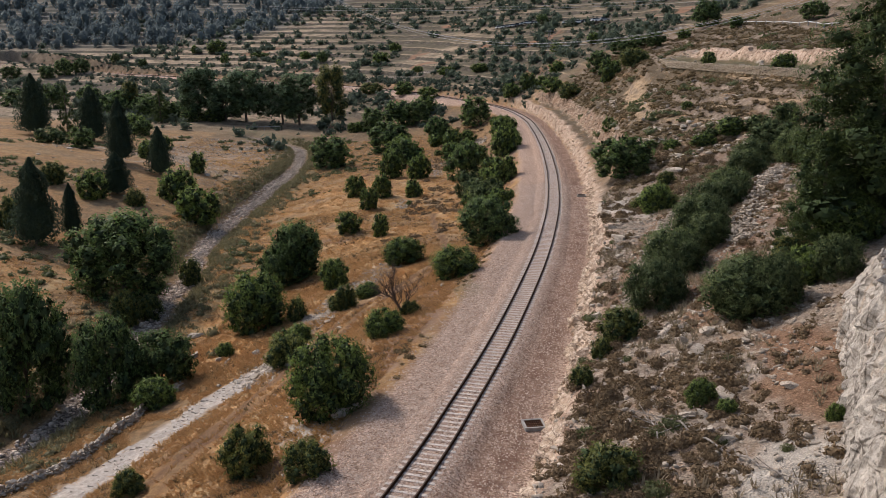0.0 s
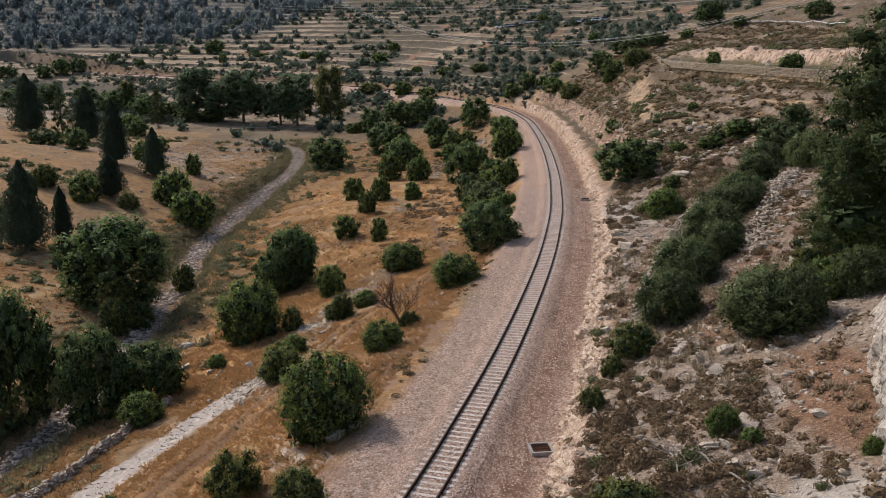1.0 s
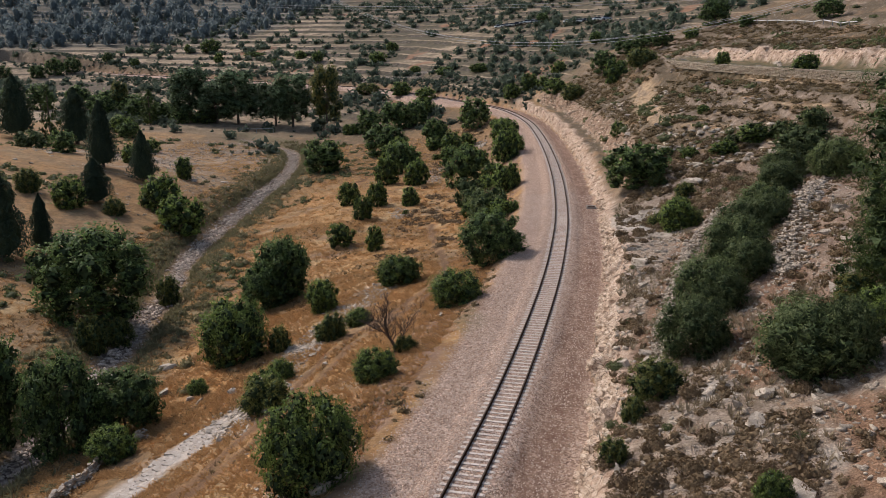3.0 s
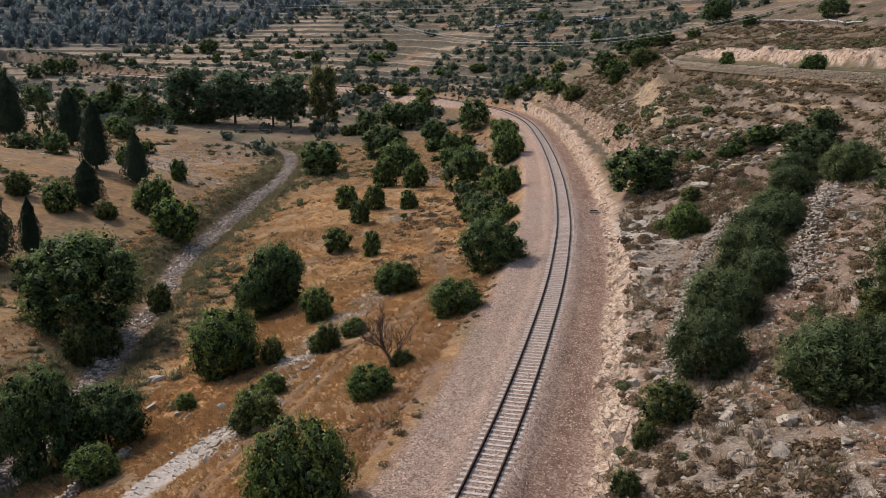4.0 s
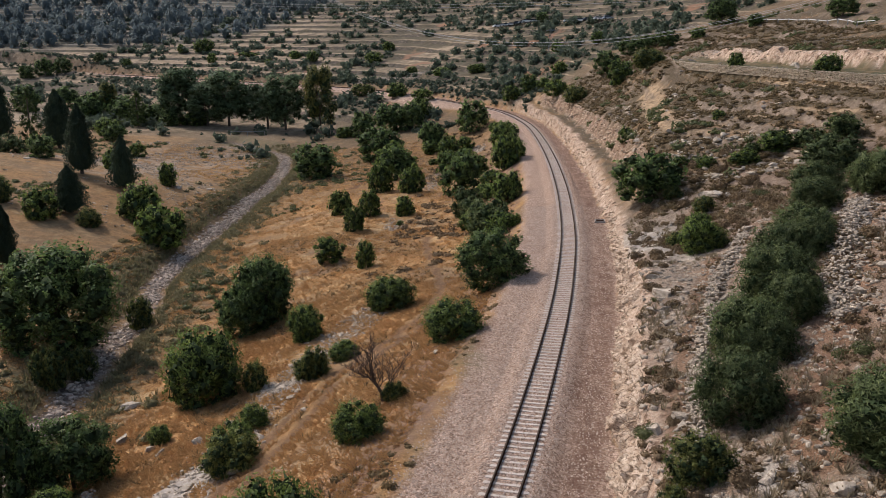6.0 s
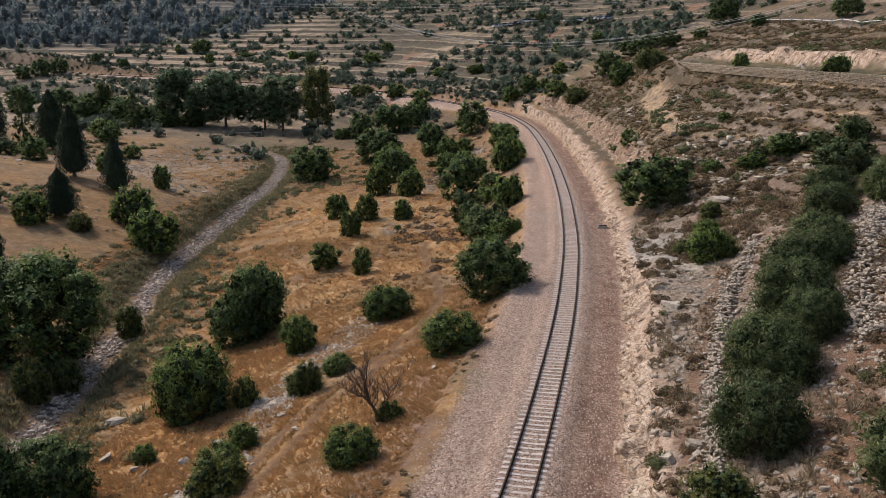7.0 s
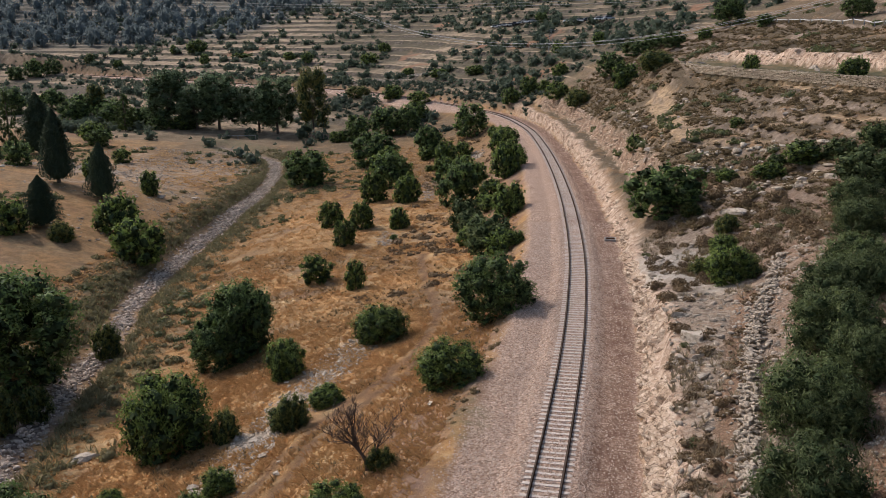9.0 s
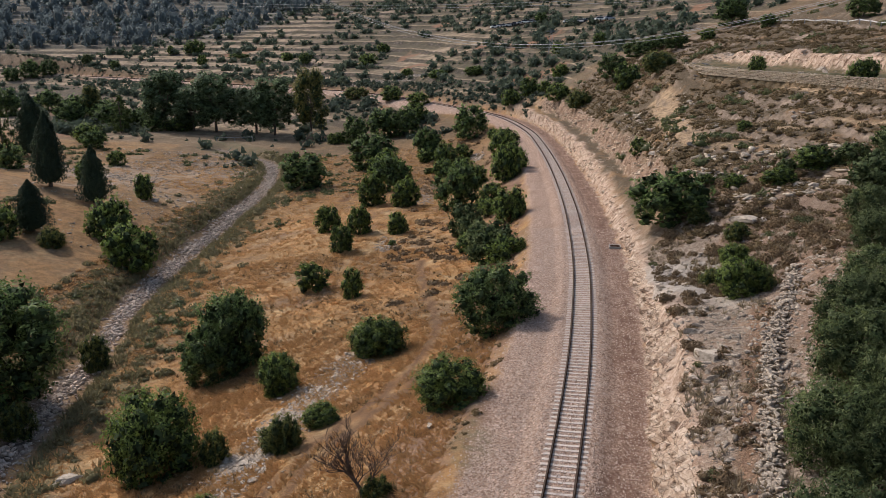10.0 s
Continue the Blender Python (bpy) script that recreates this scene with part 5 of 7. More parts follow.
RIDGE = [(-21.8, 64), (-21.2, 76), (-20.6, 83), (-19.6, 90), (-18.3, 96), (-17, 102)]
BANK = [(21, 82), (18.9, 75), (16.2, 68.1), (13.6, 63.1), (11.1, 56.9), (10.5, 53)]


def clumpy(size, seed, level):
    return lambda x, y: fbm(x, y, size, 3, seed) > level


spots = [in_box(10500, 6.2, 24, 30, 112, clumpy(5, 301, -0.16)), in_box(2600, 8, 55, 112, 235, clumpy(9, 302, 0.12)),
         along_line(1500, CREEK[2:-1], 1.1), along_line(3600, RIDGE, 1.15), along_line(900, BANK, 1.2), along_line(260, [(-22, 213), (-21, 198), (-20.6, 186)], 1.0), along_line(160, [(-14.5, 236), (-12.4, 226)], 0.8), along_line(200, [(-22.6, 157), (-22, 150)], 0.7), along_line(420, [(-74, 400), (-56, 392.5), (-41, 383)], 3.0),
         in_box(1500, -92, -56, 150, 232, clumpy(12, 303, 0.02), False), in_box(2200, -112, -68, 192, 266, clumpy(11, 318, -0.05), False), in_box(500, -16, -7, 34, 60, clumpy(4, 304, 0.1))]
sx, sy = np.concatenate([s[0] for s in spots]), np.concatenate([s[1] for s in spots])
size = 0.045 + 0.25 * rng.random(len(sx)) ** 3.6 + 0.0012 * np.maximum(sy - 60, 0)
rubble = new("loose_stones", joined("loose_stones", STONE_S, on_ground(sx, sy, -0.01), size, rng.uniform(0, 6.28, len(sx)), [LIMESTONE]))
cx, cy = along_line(3800, CREEK[2:-1], 0.85)
size = 0.09 + 0.3 * rng.random(len(cx)) ** 3
cobbles = new("stream_cobbles", joined("stream_cobbles", STONE_S, on_ground(cx, cy, 0.02) + rng.uniform(0, 0.1, (len(cx), 1)) * [0, 0, 1], size, rng.uniform(0, 6.28, len(cx)), [STREAM_STONE]))
tagged(cobbles, "pale cobbles and boulders filling the dry stream bed", "stones", kind="stuff")
tagged(rubble, "loose grey limestone rubble strewn over dry ground", "stones", kind="stuff")

# Loose ballast and chippings on the formation.
bs = 92 + 105 * rng.random(70000) ** 1.35
bp, bt = on_line(bs)
bd = rng.uniform(-6.6, 5.4, len(bs))
bx, by = bp[:, 0] + bt[:, 1] * bd, bp[:, 1] - bt[:, 0] * bd
keep = (np.abs(np.abs(bd) - 0.75) > 0.12) & ((bd < 1.9) | (rng.random(len(bd)) < 0.35)) & (rng.random(len(bd)) > step01(np.abs(bd), 3.2, 6.6))
bx, by = bx[keep], by[keep]
r = rng.uniform(0.03, 0.075, len(bx))
ob = new("ballast", joined("ballast", CHIP, on_ground(bx, by, 0.0), r, rng.uniform(0, 6.28, len(bx)), [BALLAST]))
tagged(ob, "pinkish crushed stone ballast along the line", "ballast", kind="stuff")

rock_no = 0


def rock(x, y, r, flat=1.0, label="weathered grey limestone rock on dry ground", pink=False):
    global rock_no
    rock_no += 1
    q = random.Random(rock_no * 17)
    ob = new("rock", STONE_MESH[rock_no % len(STONE_MESH)])
    ob.matrix_basis = Matrix.LocRotScale((x, y, ground_z(x, y) + 0.2 * r * flat), Euler((q.uniform(-0.2, 0.2), q.uniform(-0.2, 0.2), q.uniform(0, 6.28))), Vector((r, r * q.uniform(0.7, 1.1), r * flat * q.uniform(0.7, 1.1))))
    return tagged(ob, label, "rock", "limestone rocks")


for x, y, r, f in [(-25.3, 66.4, 0.42, 0.9), (-23.5, 66.0, 0.45, 0.8), (-35.2, 86.4, 1.15, 0.5), (-32.0, 78.3, 0.8, 1.1), (-28.6, 75.5, 0.6, 0.9), (-27.2, 74.2, 0.45, 0.9),
                   (-24.8, 75.3, 0.6, 0.8), (-29.6, 77.5, 0.4, 0.9), (8.0, 81.6, 1.1, 0.7), (8.6, 79.2, 0.7, 0.8),
                   (9.4, 47.4, 0.85, 0.95), (9.0, 49.6, 0.5, 0.9), (10.4, 49.9, 0.55, 0.9), (8.1, 44.6, 0.5, 0.8), (-21.6, 63.4, 0.4, 0.9), (-22.6, 67.0, 0.5, 0.8), (11.7, 47.0, 0.5, 0.9), (8.3, 52.4, 0.6, 0.8), (18.6, 78.9, 0.8, 0.8), (17.6, 61.0, 0.85, 1.1), (16.4, 56.4, 0.7, 1.1), (-8.2, 80.3, 0.45, 0.9),
                   (9.4, 40.9, 0.9, 0.5), (7.4, 38.9, 0.6, 0.6), (16.0, 69.0, 0.7, 0.9)]:
    rock(x, y, r, f)
for x0, x1, y0, y1, n, a, b in [(6.4, 9.5, 36, 60, 26, 0.2, 0.55), (8, 20, 36, 56, 30, 0.2, 0.6), (6.2, 8.5, 60, 110, 36, 0.2, 0.6), (9, 20, 96, 128, 24, 0.3, 0.8),
                                (12, 40, 128, 180, 16, 0.35, 0.9), (10, 40, 180, 235, 8, 0.5, 1.0), (16, 23, 56, 86, 30, 0.3, 0.8)]:
    for _ in range(n):
        y = rng.uniform(y0, y1)
        rock(float(axis_x(y)) + rng.uniform(x0, x1), y, a + (b - a) * rng.random() ** 2, rng.uniform(0.5, 1.0))
LEDGES = [([(15.8, 195.6), (15.4, 182.4), (15.2, 171.3), (14.3, 159.2), (14.6, 152.2), (14.2, 145.2)], 0.7, 44, 0.45, 1.2, 0.9),
          ([(14.8, 141.0), (17.1, 134.2), (21.5, 132.7), (24.9, 130.4)], 0.35, 26, 0.4, 1.1, 0.75),
          ([(25.2, 131.2), (29.4, 128.4), (33.8, 126.8), (38.5, 125.2)], 0.4, 34, 0.5, 1.3, 0.55),
          ([(15.4, 131), (18.1, 127.8), (20.4, 126.6), (23.0, 127.6)], 0.4, 22, 0.4, 1.1, 0.7),
          ([(17.2, 122.3), (19.8, 120.4), (22.4, 118.3)], 0.7, 22, 0.5, 1.3, 0.5),
          ([(23.5, 118.6), (25.8, 119.3), (28.2, 118)], 0.6, 18, 0.6, 1.5, 0.6),
          ([(29.0, 144), (32.5, 142)], 0.7, 12, 0.5, 1.0, 0.7), ([(22.4, 169), (23.6, 180)], 0.7, 12, 0.5, 1.0, 0.7)]
ledge_at, ledge_size = [], []
for points, wide, n, a, b, flat in LEDGES:
    xs, ys_at = along_line(n, points, wide)
    for x, y in zip(xs[:n // 5], ys_at):
        rock(float(x), float(y), 0.75 * (a + (b - a) * rng.random()), flat * rng.uniform(0.7, 1.2), "pale limestone rock in a ledge of the slope")
    xs, ys_at = along_line(n * 6, points, wide * 1.4)
    keep = fbm(xs, ys_at, 4, 2, 330) > -0.1
    xs, ys_at = xs[keep], ys_at[keep]
    r = 0.22 * a + (0.62 * b - 0.22 * a) * rng.random(len(xs)) ** 4
    ledge_at.append(on_ground(xs, ys_at, 0.05))
    ledge_size.append(np.stack([r * rng.uniform(0.8, 1.5, len(r)), r, r * flat * rng.uniform(0.7, 1.3, len(r))], 1))
ledge_at, ledge_size = np.vstack(ledge_at), np.vstack(ledge_size)
tagged(new("ledge_stones", joined("ledge_stones", STONE_S, ledge_at, ledge_size, rng.uniform(0, 6.28, len(ledge_at)), [WALL_STONE])), "broken pale limestone along the ledges of the slope", "stones", kind="stuff")
rock(18.1, 115.0, 1.5, 0.6, "broad pale limestone block among scrub")
for _ in range(50):
    x, y = along_line(1, RIDGE, 1.2)
    rock(float(x[0]), float(y[0]), rng.uniform(0.15, 0.62), rng.uniform(0.4, 0.8))
for _ in range(26):
    rock(rng.uniform(-104, -66), rng.uniform(165, 250), rng.uniform(0.4, 1.1), rng.uniform(0.35, 0.7))


def cushion(seed, n_leaf, size, ball=ICO1):
    """A low dome of twigs and tiny leaves."""
    q = np.random.default_rng(seed)
    v = lumpy(ball[0], 0.5, seed, 1.7) * [0.7, 0.7, 0.5]
    v[:, 2] = np.maximum(v[:, 2], -0.1)
    d = q.normal(size=(n_leaf, 3))
    d[:, 2] = np.abs(d[:, 2])
    d /= np.linalg.norm(d, axis=1, keepdims=True)
    lv, lf = leaves(q, d * [1, 1, 0.72] * q.uniform(0.75, 1.08, (n_leaf, 1)), d, size, 1.6)
    return np.vstack([v, lv]), np.vstack([np.array(ball[1]), lf + len(v)])


CUSHION_NEAR = [mesh_from("cushion_shrub", *cushion(s, 300, 0.14, ICO1), [LEAF_DRY]) for s in (401, 402, 403)]
CUSHION_GREEN = [mesh_from("cushion_shrub", *cushion(s, 300, 0.14, ICO1), [LEAF_SHRUB]) for s in (404, 405)]
CUSHION_LITE = [cushion(s, 28, 0.27) for s in (421, 422, 423, 424, 425)]
CUSHION_FAR = [cushion(s, 32, 0.32) for s in (411, 412, 413, 414)]


def cushion_shrub(x, y, r, h, green):
    meshes = CUSHION_GREEN if green else CUSHION_NEAR
    ob = new("cushion_shrub", meshes[int(x * 10) % len(meshes)])
    ob.matrix_basis = Matrix.LocRotScale((x, y, ground_z(x, y)), Euler((0, 0, x * 7 % 6.28)), Vector((r, r, h)))
    tagged(ob, "low olive green cushion shrub among stones" if green else "low dry brown thorny cushion shrub among stones", "shrub", "cushion shrubs")


for x0, x1, y0, y1, n, a, b in [(6.3, 9.5, 34, 62, 46, 0.3, 0.7), (8.5, 15, 30, 46, 60, 0.35, 0.8), (9, 18, 32, 56, 50, 0.3, 0.75), (6.2, 8.6, 60, 112, 44, 0.3, 0.75), (8, 20, 95, 128, 110, 0.4, 1.1), (14, 22, 56, 90, 34, 0.35, 0.9)]:
    for _ in range(n):
        y = rng.uniform(y0, y1)
        r = a + (b - a) * rng.random() ** 1.6
        cushion_shrub(float(axis_x(y)) + rng.uniform(x0, x1), y, r, r * rng.uniform(0.8, 1.2), rng.random() < 0.12)
def off_bands(x, y):
    return np.minimum.reduce([np.abs(line_offset(x, y, smooth_line(p, 1.0), 6)) - w for p, w in BANDS]) > -0.3 * rng.random(len(x)) - 0.2


open_patch = lambda x, y: (fbm(x, y, 16, 3, 305) > -0.42) & off_bands(x, y) & (land(x, y, False)[1]["verge"] < 0.3) & (land(x, y, False)[1]["face"] < 0.3)
px, py = in_box(11500, 9.5, 62, 102, 262, open_patch)
r = 0.24 + 0.62 * rng.random(len(px)) ** 1.8
ob = new("scrub", joined("scrub", CUSHION_LITE, on_ground(px, py, -0.05), np.stack([r, r, r * rng.uniform(0.7, 1.1, len(r))], 1), rng.uniform(0, 6.28, len(px)), [LEAF_SCRUB]))
tagged(ob, "low brown and grey-green scrub on the rocky slope", "scrub", kind="stuff")
px, py = in_box(520, 9.5, 75, 98, 275, lambda x, y: (fbm(x, y, 11, 3, 306) > 0.1) & (land(x, y, False)[1]["verge"] < 0.3))
r = rng.uniform(0.5, 1.5, len(px))
ob = new("green_scrub", joined("green_scrub", CUSHION_FAR, on_ground(px, py, -0.05), np.stack([r, r, r * rng.uniform(0.8, 1.2, len(r))], 1), rng.uniform(0, 6.28, len(px)), [LEAF_SHRUB]))
tagged(ob, "dull green scrub between ledges of rock", "scrub", kind="stuff")

# Thin dry growth over the stony terraces.
tx, ty = in_box(1000, 6.4, 23, 30, 120, clumpy(6, 313, -0.12))
t2 = in_box(700, 7.5, 16, 29, 48, clumpy(3, 316, -0.1))
t3 = in_box(600, 12, 26, 58, 104, clumpy(4, 317, -0.1))
t2 = np.concatenate([t2[0], t3[0]]), np.concatenate([t2[1], t3[1]])
tx, ty = np.concatenate([tx, t2[0]]), np.concatenate([ty, t2[1]])
r = rng.uniform(0.14, 0.46, len(tx))
ob = new("terrace_scrub", joined("terrace_scrub", CUSHION_FAR, on_ground(tx, ty, -0.02), np.stack([r, r, r * rng.uniform(0.7, 1.2, len(r))], 1), rng.uniform(0, 6.28, len(tx)), [LEAF_DRY]))
tagged(ob, "small dry thorny scrub among the stones", "scrub", kind="stuff")

# Weeds and reeds beside the stream, grass over the fields.


def tuft(seed, n, lean, wide):
    q = np.random.default_rng(seed)
    V, T = [], []
    for k in range(n):
        a, l = q.uniform(0, 6.28), lean * q.uniform(0.4, 1.3)
        b = a + q.uniform(1.2, 1.9)
        f = 0.25 * q.random()
        h = q.uniform(0.6, 1.0)
        V += [(f * math.cos(a) - wide * math.cos(b), f * math.sin(a) - wide * math.sin(b), 0), (f * math.cos(a) + wide * math.cos(b), f * math.sin(a) + wide * math.sin(b), 0), ((f + l) * math.cos(a), (f + l) * math.sin(a), h)]
        T.append((3 * k, 3 * k + 1, 3 * k + 2))
    return np.array(V), np.array(T)


LOW_TUFTS = [tuft(s, 6, 1.5, 0.2) for s in (511, 512, 513, 514, 515)]
TUFTS = [tuft(s, 9, 0.95, 0.12) for s in (501, 502, 503, 504)]


def meadow(x, y):
    m = land(x, y, False)[1]
    off = np.minimum(*[np.abs(line_offset(x, y, smooth_line(p, 1.0), 6)) for p, _ in PATHS[:2]])
    ford = np.abs(line_offset(x, y, FORD, 8))
    off = np.minimum(off, ford - 1.0)
    return (off > 0.55) & (fbm(x, y, 7, 3, 307) > -0.42) & (m["d"] < -6.5) & (m["dc"] > 3)


gx, gy = in_box(17000, -70, -6, 32, 150, meadow)
g3 = in_box(15000, -34, -6, 34, 112, meadow)
gx, gy = np.concatenate([gx, g3[0]]), np.concatenate([gy, g3[1]])
g2 = in_box(15000, -122, -14, 112, 262, meadow)
gx, gy = np.concatenate([gx, g2[0]]), np.concatenate([gy, g2[1]])
h = rng.uniform(0.16, 0.42, len(gx)) * (1 + 0.8 * np.maximum(fbm(gx, gy, 9, 2, 308), 0)) * (1 + 0.5 * step01(gy, 110, 160))
ob = new("dry_grass", joined("dry_grass", LOW_TUFTS, on_ground(gx, gy, -0.02), np.stack([h, h, h * 0.6], 1), rng.uniform(0, 6.28, len(gx)), [STRAW]))
tagged(ob, "dry straw-coloured grass tufts on the valley floor", "grass", kind="stuff")
wx, wy = in_box(9000, -60, -6, 34, 150, lambda x, y: meadow(x, y) & (fbm(x, y, 6, 3, 332) > 0.08))
h = rng.uniform(0.14, 0.4, len(wx))
ob = new("brown_weeds", joined("brown_weeds", TUFTS, on_ground(wx, wy, -0.02), np.stack([h, h, h], 1), rng.uniform(0, 6.28, len(wx)), [LEAF_SCRUB]))
tagged(ob, "brown withered weeds among the dry grass", "weeds", kind="stuff")
tx, ty = in_box(4500, 6.3, 24, 30, 118, clumpy(5, 314, 0.05))
h = rng.uniform(0.2, 0.6, len(tx))
ob = new("dry_weeds", joined("dry_weeds", TUFTS, on_ground(tx, ty, -0.02), np.stack([h * 0.8, h * 0.8, h], 1), rng.uniform(0, 6.28, len(tx)), [DRY_WEED]))
tagged(ob, "brownish dry weeds over the stony terraces", "weeds", kind="stuff")
wx, wy = along_line(7000, CREEK[1:-1], 2.5)
k = np.abs(line_offset(wx, wy, CREEK_LINE, 30)) > 2.0
wx, wy = wx[k], wy[k]
h = rng.uniform(0.4, 1.1, len(wx))
ob = new("reeds", joined("reeds", TUFTS, on_ground(wx, wy, -0.05), np.stack([h * 0.8, h * 0.8, h], 1), rng.uniform(0, 6.28, len(wx)), [REED]))
tagged(ob, "grey-green weeds and reeds lining the dry stream", "reeds", kind="stuff")


wx, wy = along_line(1700, CREEK[1:-1], 4.4)
k = np.abs(line_offset(wx, wy, CREEK_LINE, 30)) > 2.4
wx, wy = wx[k], wy[k]
r = rng.uniform(0.3, 0.95, len(wx))
ob = new("stream_scrub", joined("stream_scrub", CUSHION_FAR, on_ground(wx, wy, -0.05), np.stack([r, r, r * rng.uniform(0.8, 1.4, len(r))], 1), rng.uniform(0, 6.28, len(wx)), [REED]))
tagged(ob, "grey-green scrub along the banks of the stream", "scrub", kind="stuff")


# ---------------------------------------------------------------- the far slopes
def blob(seed, n_leaf, size, tall):
    q = np.random.default_rng(seed)
    v = lumpy(ICO1[0], 0.5, seed, 1.6) * [0.6, 0.6, 0.65 * tall] + [0, 0, 0.75 * tall]
    d = q.normal(size=(n_leaf, 3))
    d /= np.linalg.norm(d, axis=1, keepdims=True)
    lv, lf = leaves(q, d * [1, 1, tall] * q.uniform(0.7, 1.1, (n_leaf, 1)) + [0, 0, 0.8 * tall], d, size, 1.5)
    return np.vstack([v, lv]), np.vstack([np.array(ICO1[1]), lf + len(v)])


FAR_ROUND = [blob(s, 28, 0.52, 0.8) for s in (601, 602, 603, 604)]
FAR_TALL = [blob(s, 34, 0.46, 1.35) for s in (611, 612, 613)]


def on_steps(x, y):
    m = land(x, y, False)[1]
    part_up = m["step"] - np.floor(m["step"])
    foot = (part_up > 0.62) & (part_up < 0.96)
    return (m["fields"] > 0.5) & (fbm(x, y, 45, 3, 309) > np.where(foot, -0.22, 0.22)) & (rng.random(len(x)) < np.where(foot, 0.8, 0.3))


px, py = in_box(38000, -330, 150, 290, 660, on_steps)
px, py = px[:4800], py[:4800]
r = 0.45 + 2.3 * rng.random(len(px)) ** 3.0
ob = new("hillside_bushes", joined("hillside_bushes", FAR_ROUND, on_ground(px, py, -0.2), r, rng.uniform(0, 6.28, len(px)), [FAR_LEAF]))
tagged(ob, "dark bushes lining the stone terraces of the hill", "bushes", kind="stuff")


def low_valley(x, y):
    m = land(x, y, False)[1]
    return (m["d"] < -9) & (m["dc"] > 6) & (fbm(x, y, 26, 3, 312) > np.where(y > 270, -0.12, 0.1))


px, py = in_box(2600, -330, -30, 245, 480, low_valley, False)
r = 0.5 + 2.2 * rng.random(len(px)) ** 2.6
ob = new("valley_scrub", joined("valley_scrub", FAR_ROUND, on_ground(px, py, -0.2), r, rng.uniform(0, 6.28, len(px)), [FAR_LEAF]))
tagged(ob, "dull green thicket across the lower valley", "scrub", kind="stuff")


bs = rng.uniform(330, 760, 1900)
bp, bt = on_line(bs)
bd = np.where(rng.random(len(bs)) < 0.6, rng.uniform(4.6, 15, len(bs)), -rng.uniform(10.5, 24, len(bs)))
bx, by = bp[:, 0] + bt[:, 1] * bd, bp[:, 1] - bt[:, 0] * bd
r = 0.35 + 0.9 * rng.random(len(bx)) ** 2.2
ob = new("bank_scrub", joined("bank_scrub", FAR_ROUND, on_ground(bx, by, -0.15), r, rng.uniform(0, 6.28, len(bx)), [FAR_LEAF]))
tagged(ob, "dark low scrub on the banks beside the bend", "scrub", kind="stuff")


def track_bank(x, y):
    m = land(x, y, False)[1]
    return (m["d"] < -6.0) & (m["d"] > -24) & (fbm(x, y, 9, 3, 333) > -0.05)


px, py = in_box(1500, -28, -5, 118, 275, track_bank)
r = 0.25 + 0.75 * rng.random(len(px)) ** 2
ob = new("hedge_scrub", joined("hedge_scrub", CUSHION_FAR, on_ground(px, py, -0.05), np.stack([r, r, r * rng.uniform(0.7, 1.2, len(r))], 1), rng.uniform(0, 6.28, len(px)), [LEAF_DRY]))
tagged(ob, "dull dry scrub below the bushes of the bank", "scrub", kind="stuff")
px, py = in_box(700, -11.5, -5.4, 34, 130, lambda x, y: fbm(x, y, 5, 3, 334) > 0.02)
r = 0.12 + 0.3 * rng.random(len(px)) ** 2
ob = new("verge_scrub", joined("verge_scrub", CUSHION_FAR, on_ground(px, py, -0.03), np.stack([r, r, r * rng.uniform(0.6, 1.2, len(r))], 1), rng.uniform(0, 6.28, len(px)), [LEAF_SCRUB]))
tagged(ob, "small brown weeds on the verge of the gravel", "weeds", kind="stuff")


def side_meadow(x, y):
    m = land(x, y, False)[1]
    return (m["dc"] > 5) & (fbm(x, y, 18, 3, 315) > 0.02)


px, py = in_box(2900, -125, -36, 95, 262, side_meadow, False)
r = 0.3 + 0.9 * rng.random(len(px)) ** 2
ob = new("meadow_scrub", joined("meadow_scrub", CUSHION_FAR, on_ground(px, py, -0.05), np.stack([r, r, r * rng.uniform(0.7, 1.3, len(r))], 1), rng.uniform(0, 6.28, len(px)), [LEAF_SHRUB]))
tagged(ob, "low green and brown scrub over the dry meadow", "scrub", kind="stuff")


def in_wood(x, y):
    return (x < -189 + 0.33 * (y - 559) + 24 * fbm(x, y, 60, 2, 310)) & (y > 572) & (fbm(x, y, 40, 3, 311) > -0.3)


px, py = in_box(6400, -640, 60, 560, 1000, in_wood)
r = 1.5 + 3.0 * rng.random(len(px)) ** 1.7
ob = new("pine_wood", joined("pine_wood", FAR_TALL, on_ground(px, py, -0.3), np.stack([r, r, r * rng.uniform(0.8, 1.4, len(r))], 1), rng.uniform(0, 6.28, len(px)), [HAZY_WOOD_LEAF]))
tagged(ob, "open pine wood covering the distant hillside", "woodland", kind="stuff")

# Broken stones standing out of the cutting's faces.
fs = 92 + 238 * rng.random(20000) ** 1.9
fp, ft = on_line(fs)
fd = rng.uniform(4.1, 11.5, len(fs))
fx, fy = fp[:, 0] + ft[:, 1] * fd, fp[:, 1] - ft[:, 0] * fd
keep = (land(fx, fy)[1]["face"] > 0.35) & (rng.random(len(fx)) < np.where(fd > 7.5, 0.85, np.where(fy < 128, 0.08, 0.6)))
fx, fy = fx[keep], fy[keep]
rx, ry = in_box(9000, 20, 60, 112, 228, lambda x, y: (land(x, y)[1]["face"] > 0.35) & (land(x, y)[1]["dr"] > 5))
fx, fy = np.concatenate([fx, rx]), np.concatenate([fy, ry])
r = 0.07 + 0.33 * rng.random(len(fx)) ** 3 + 0.0007 * np.maximum(fy - 80, 0)
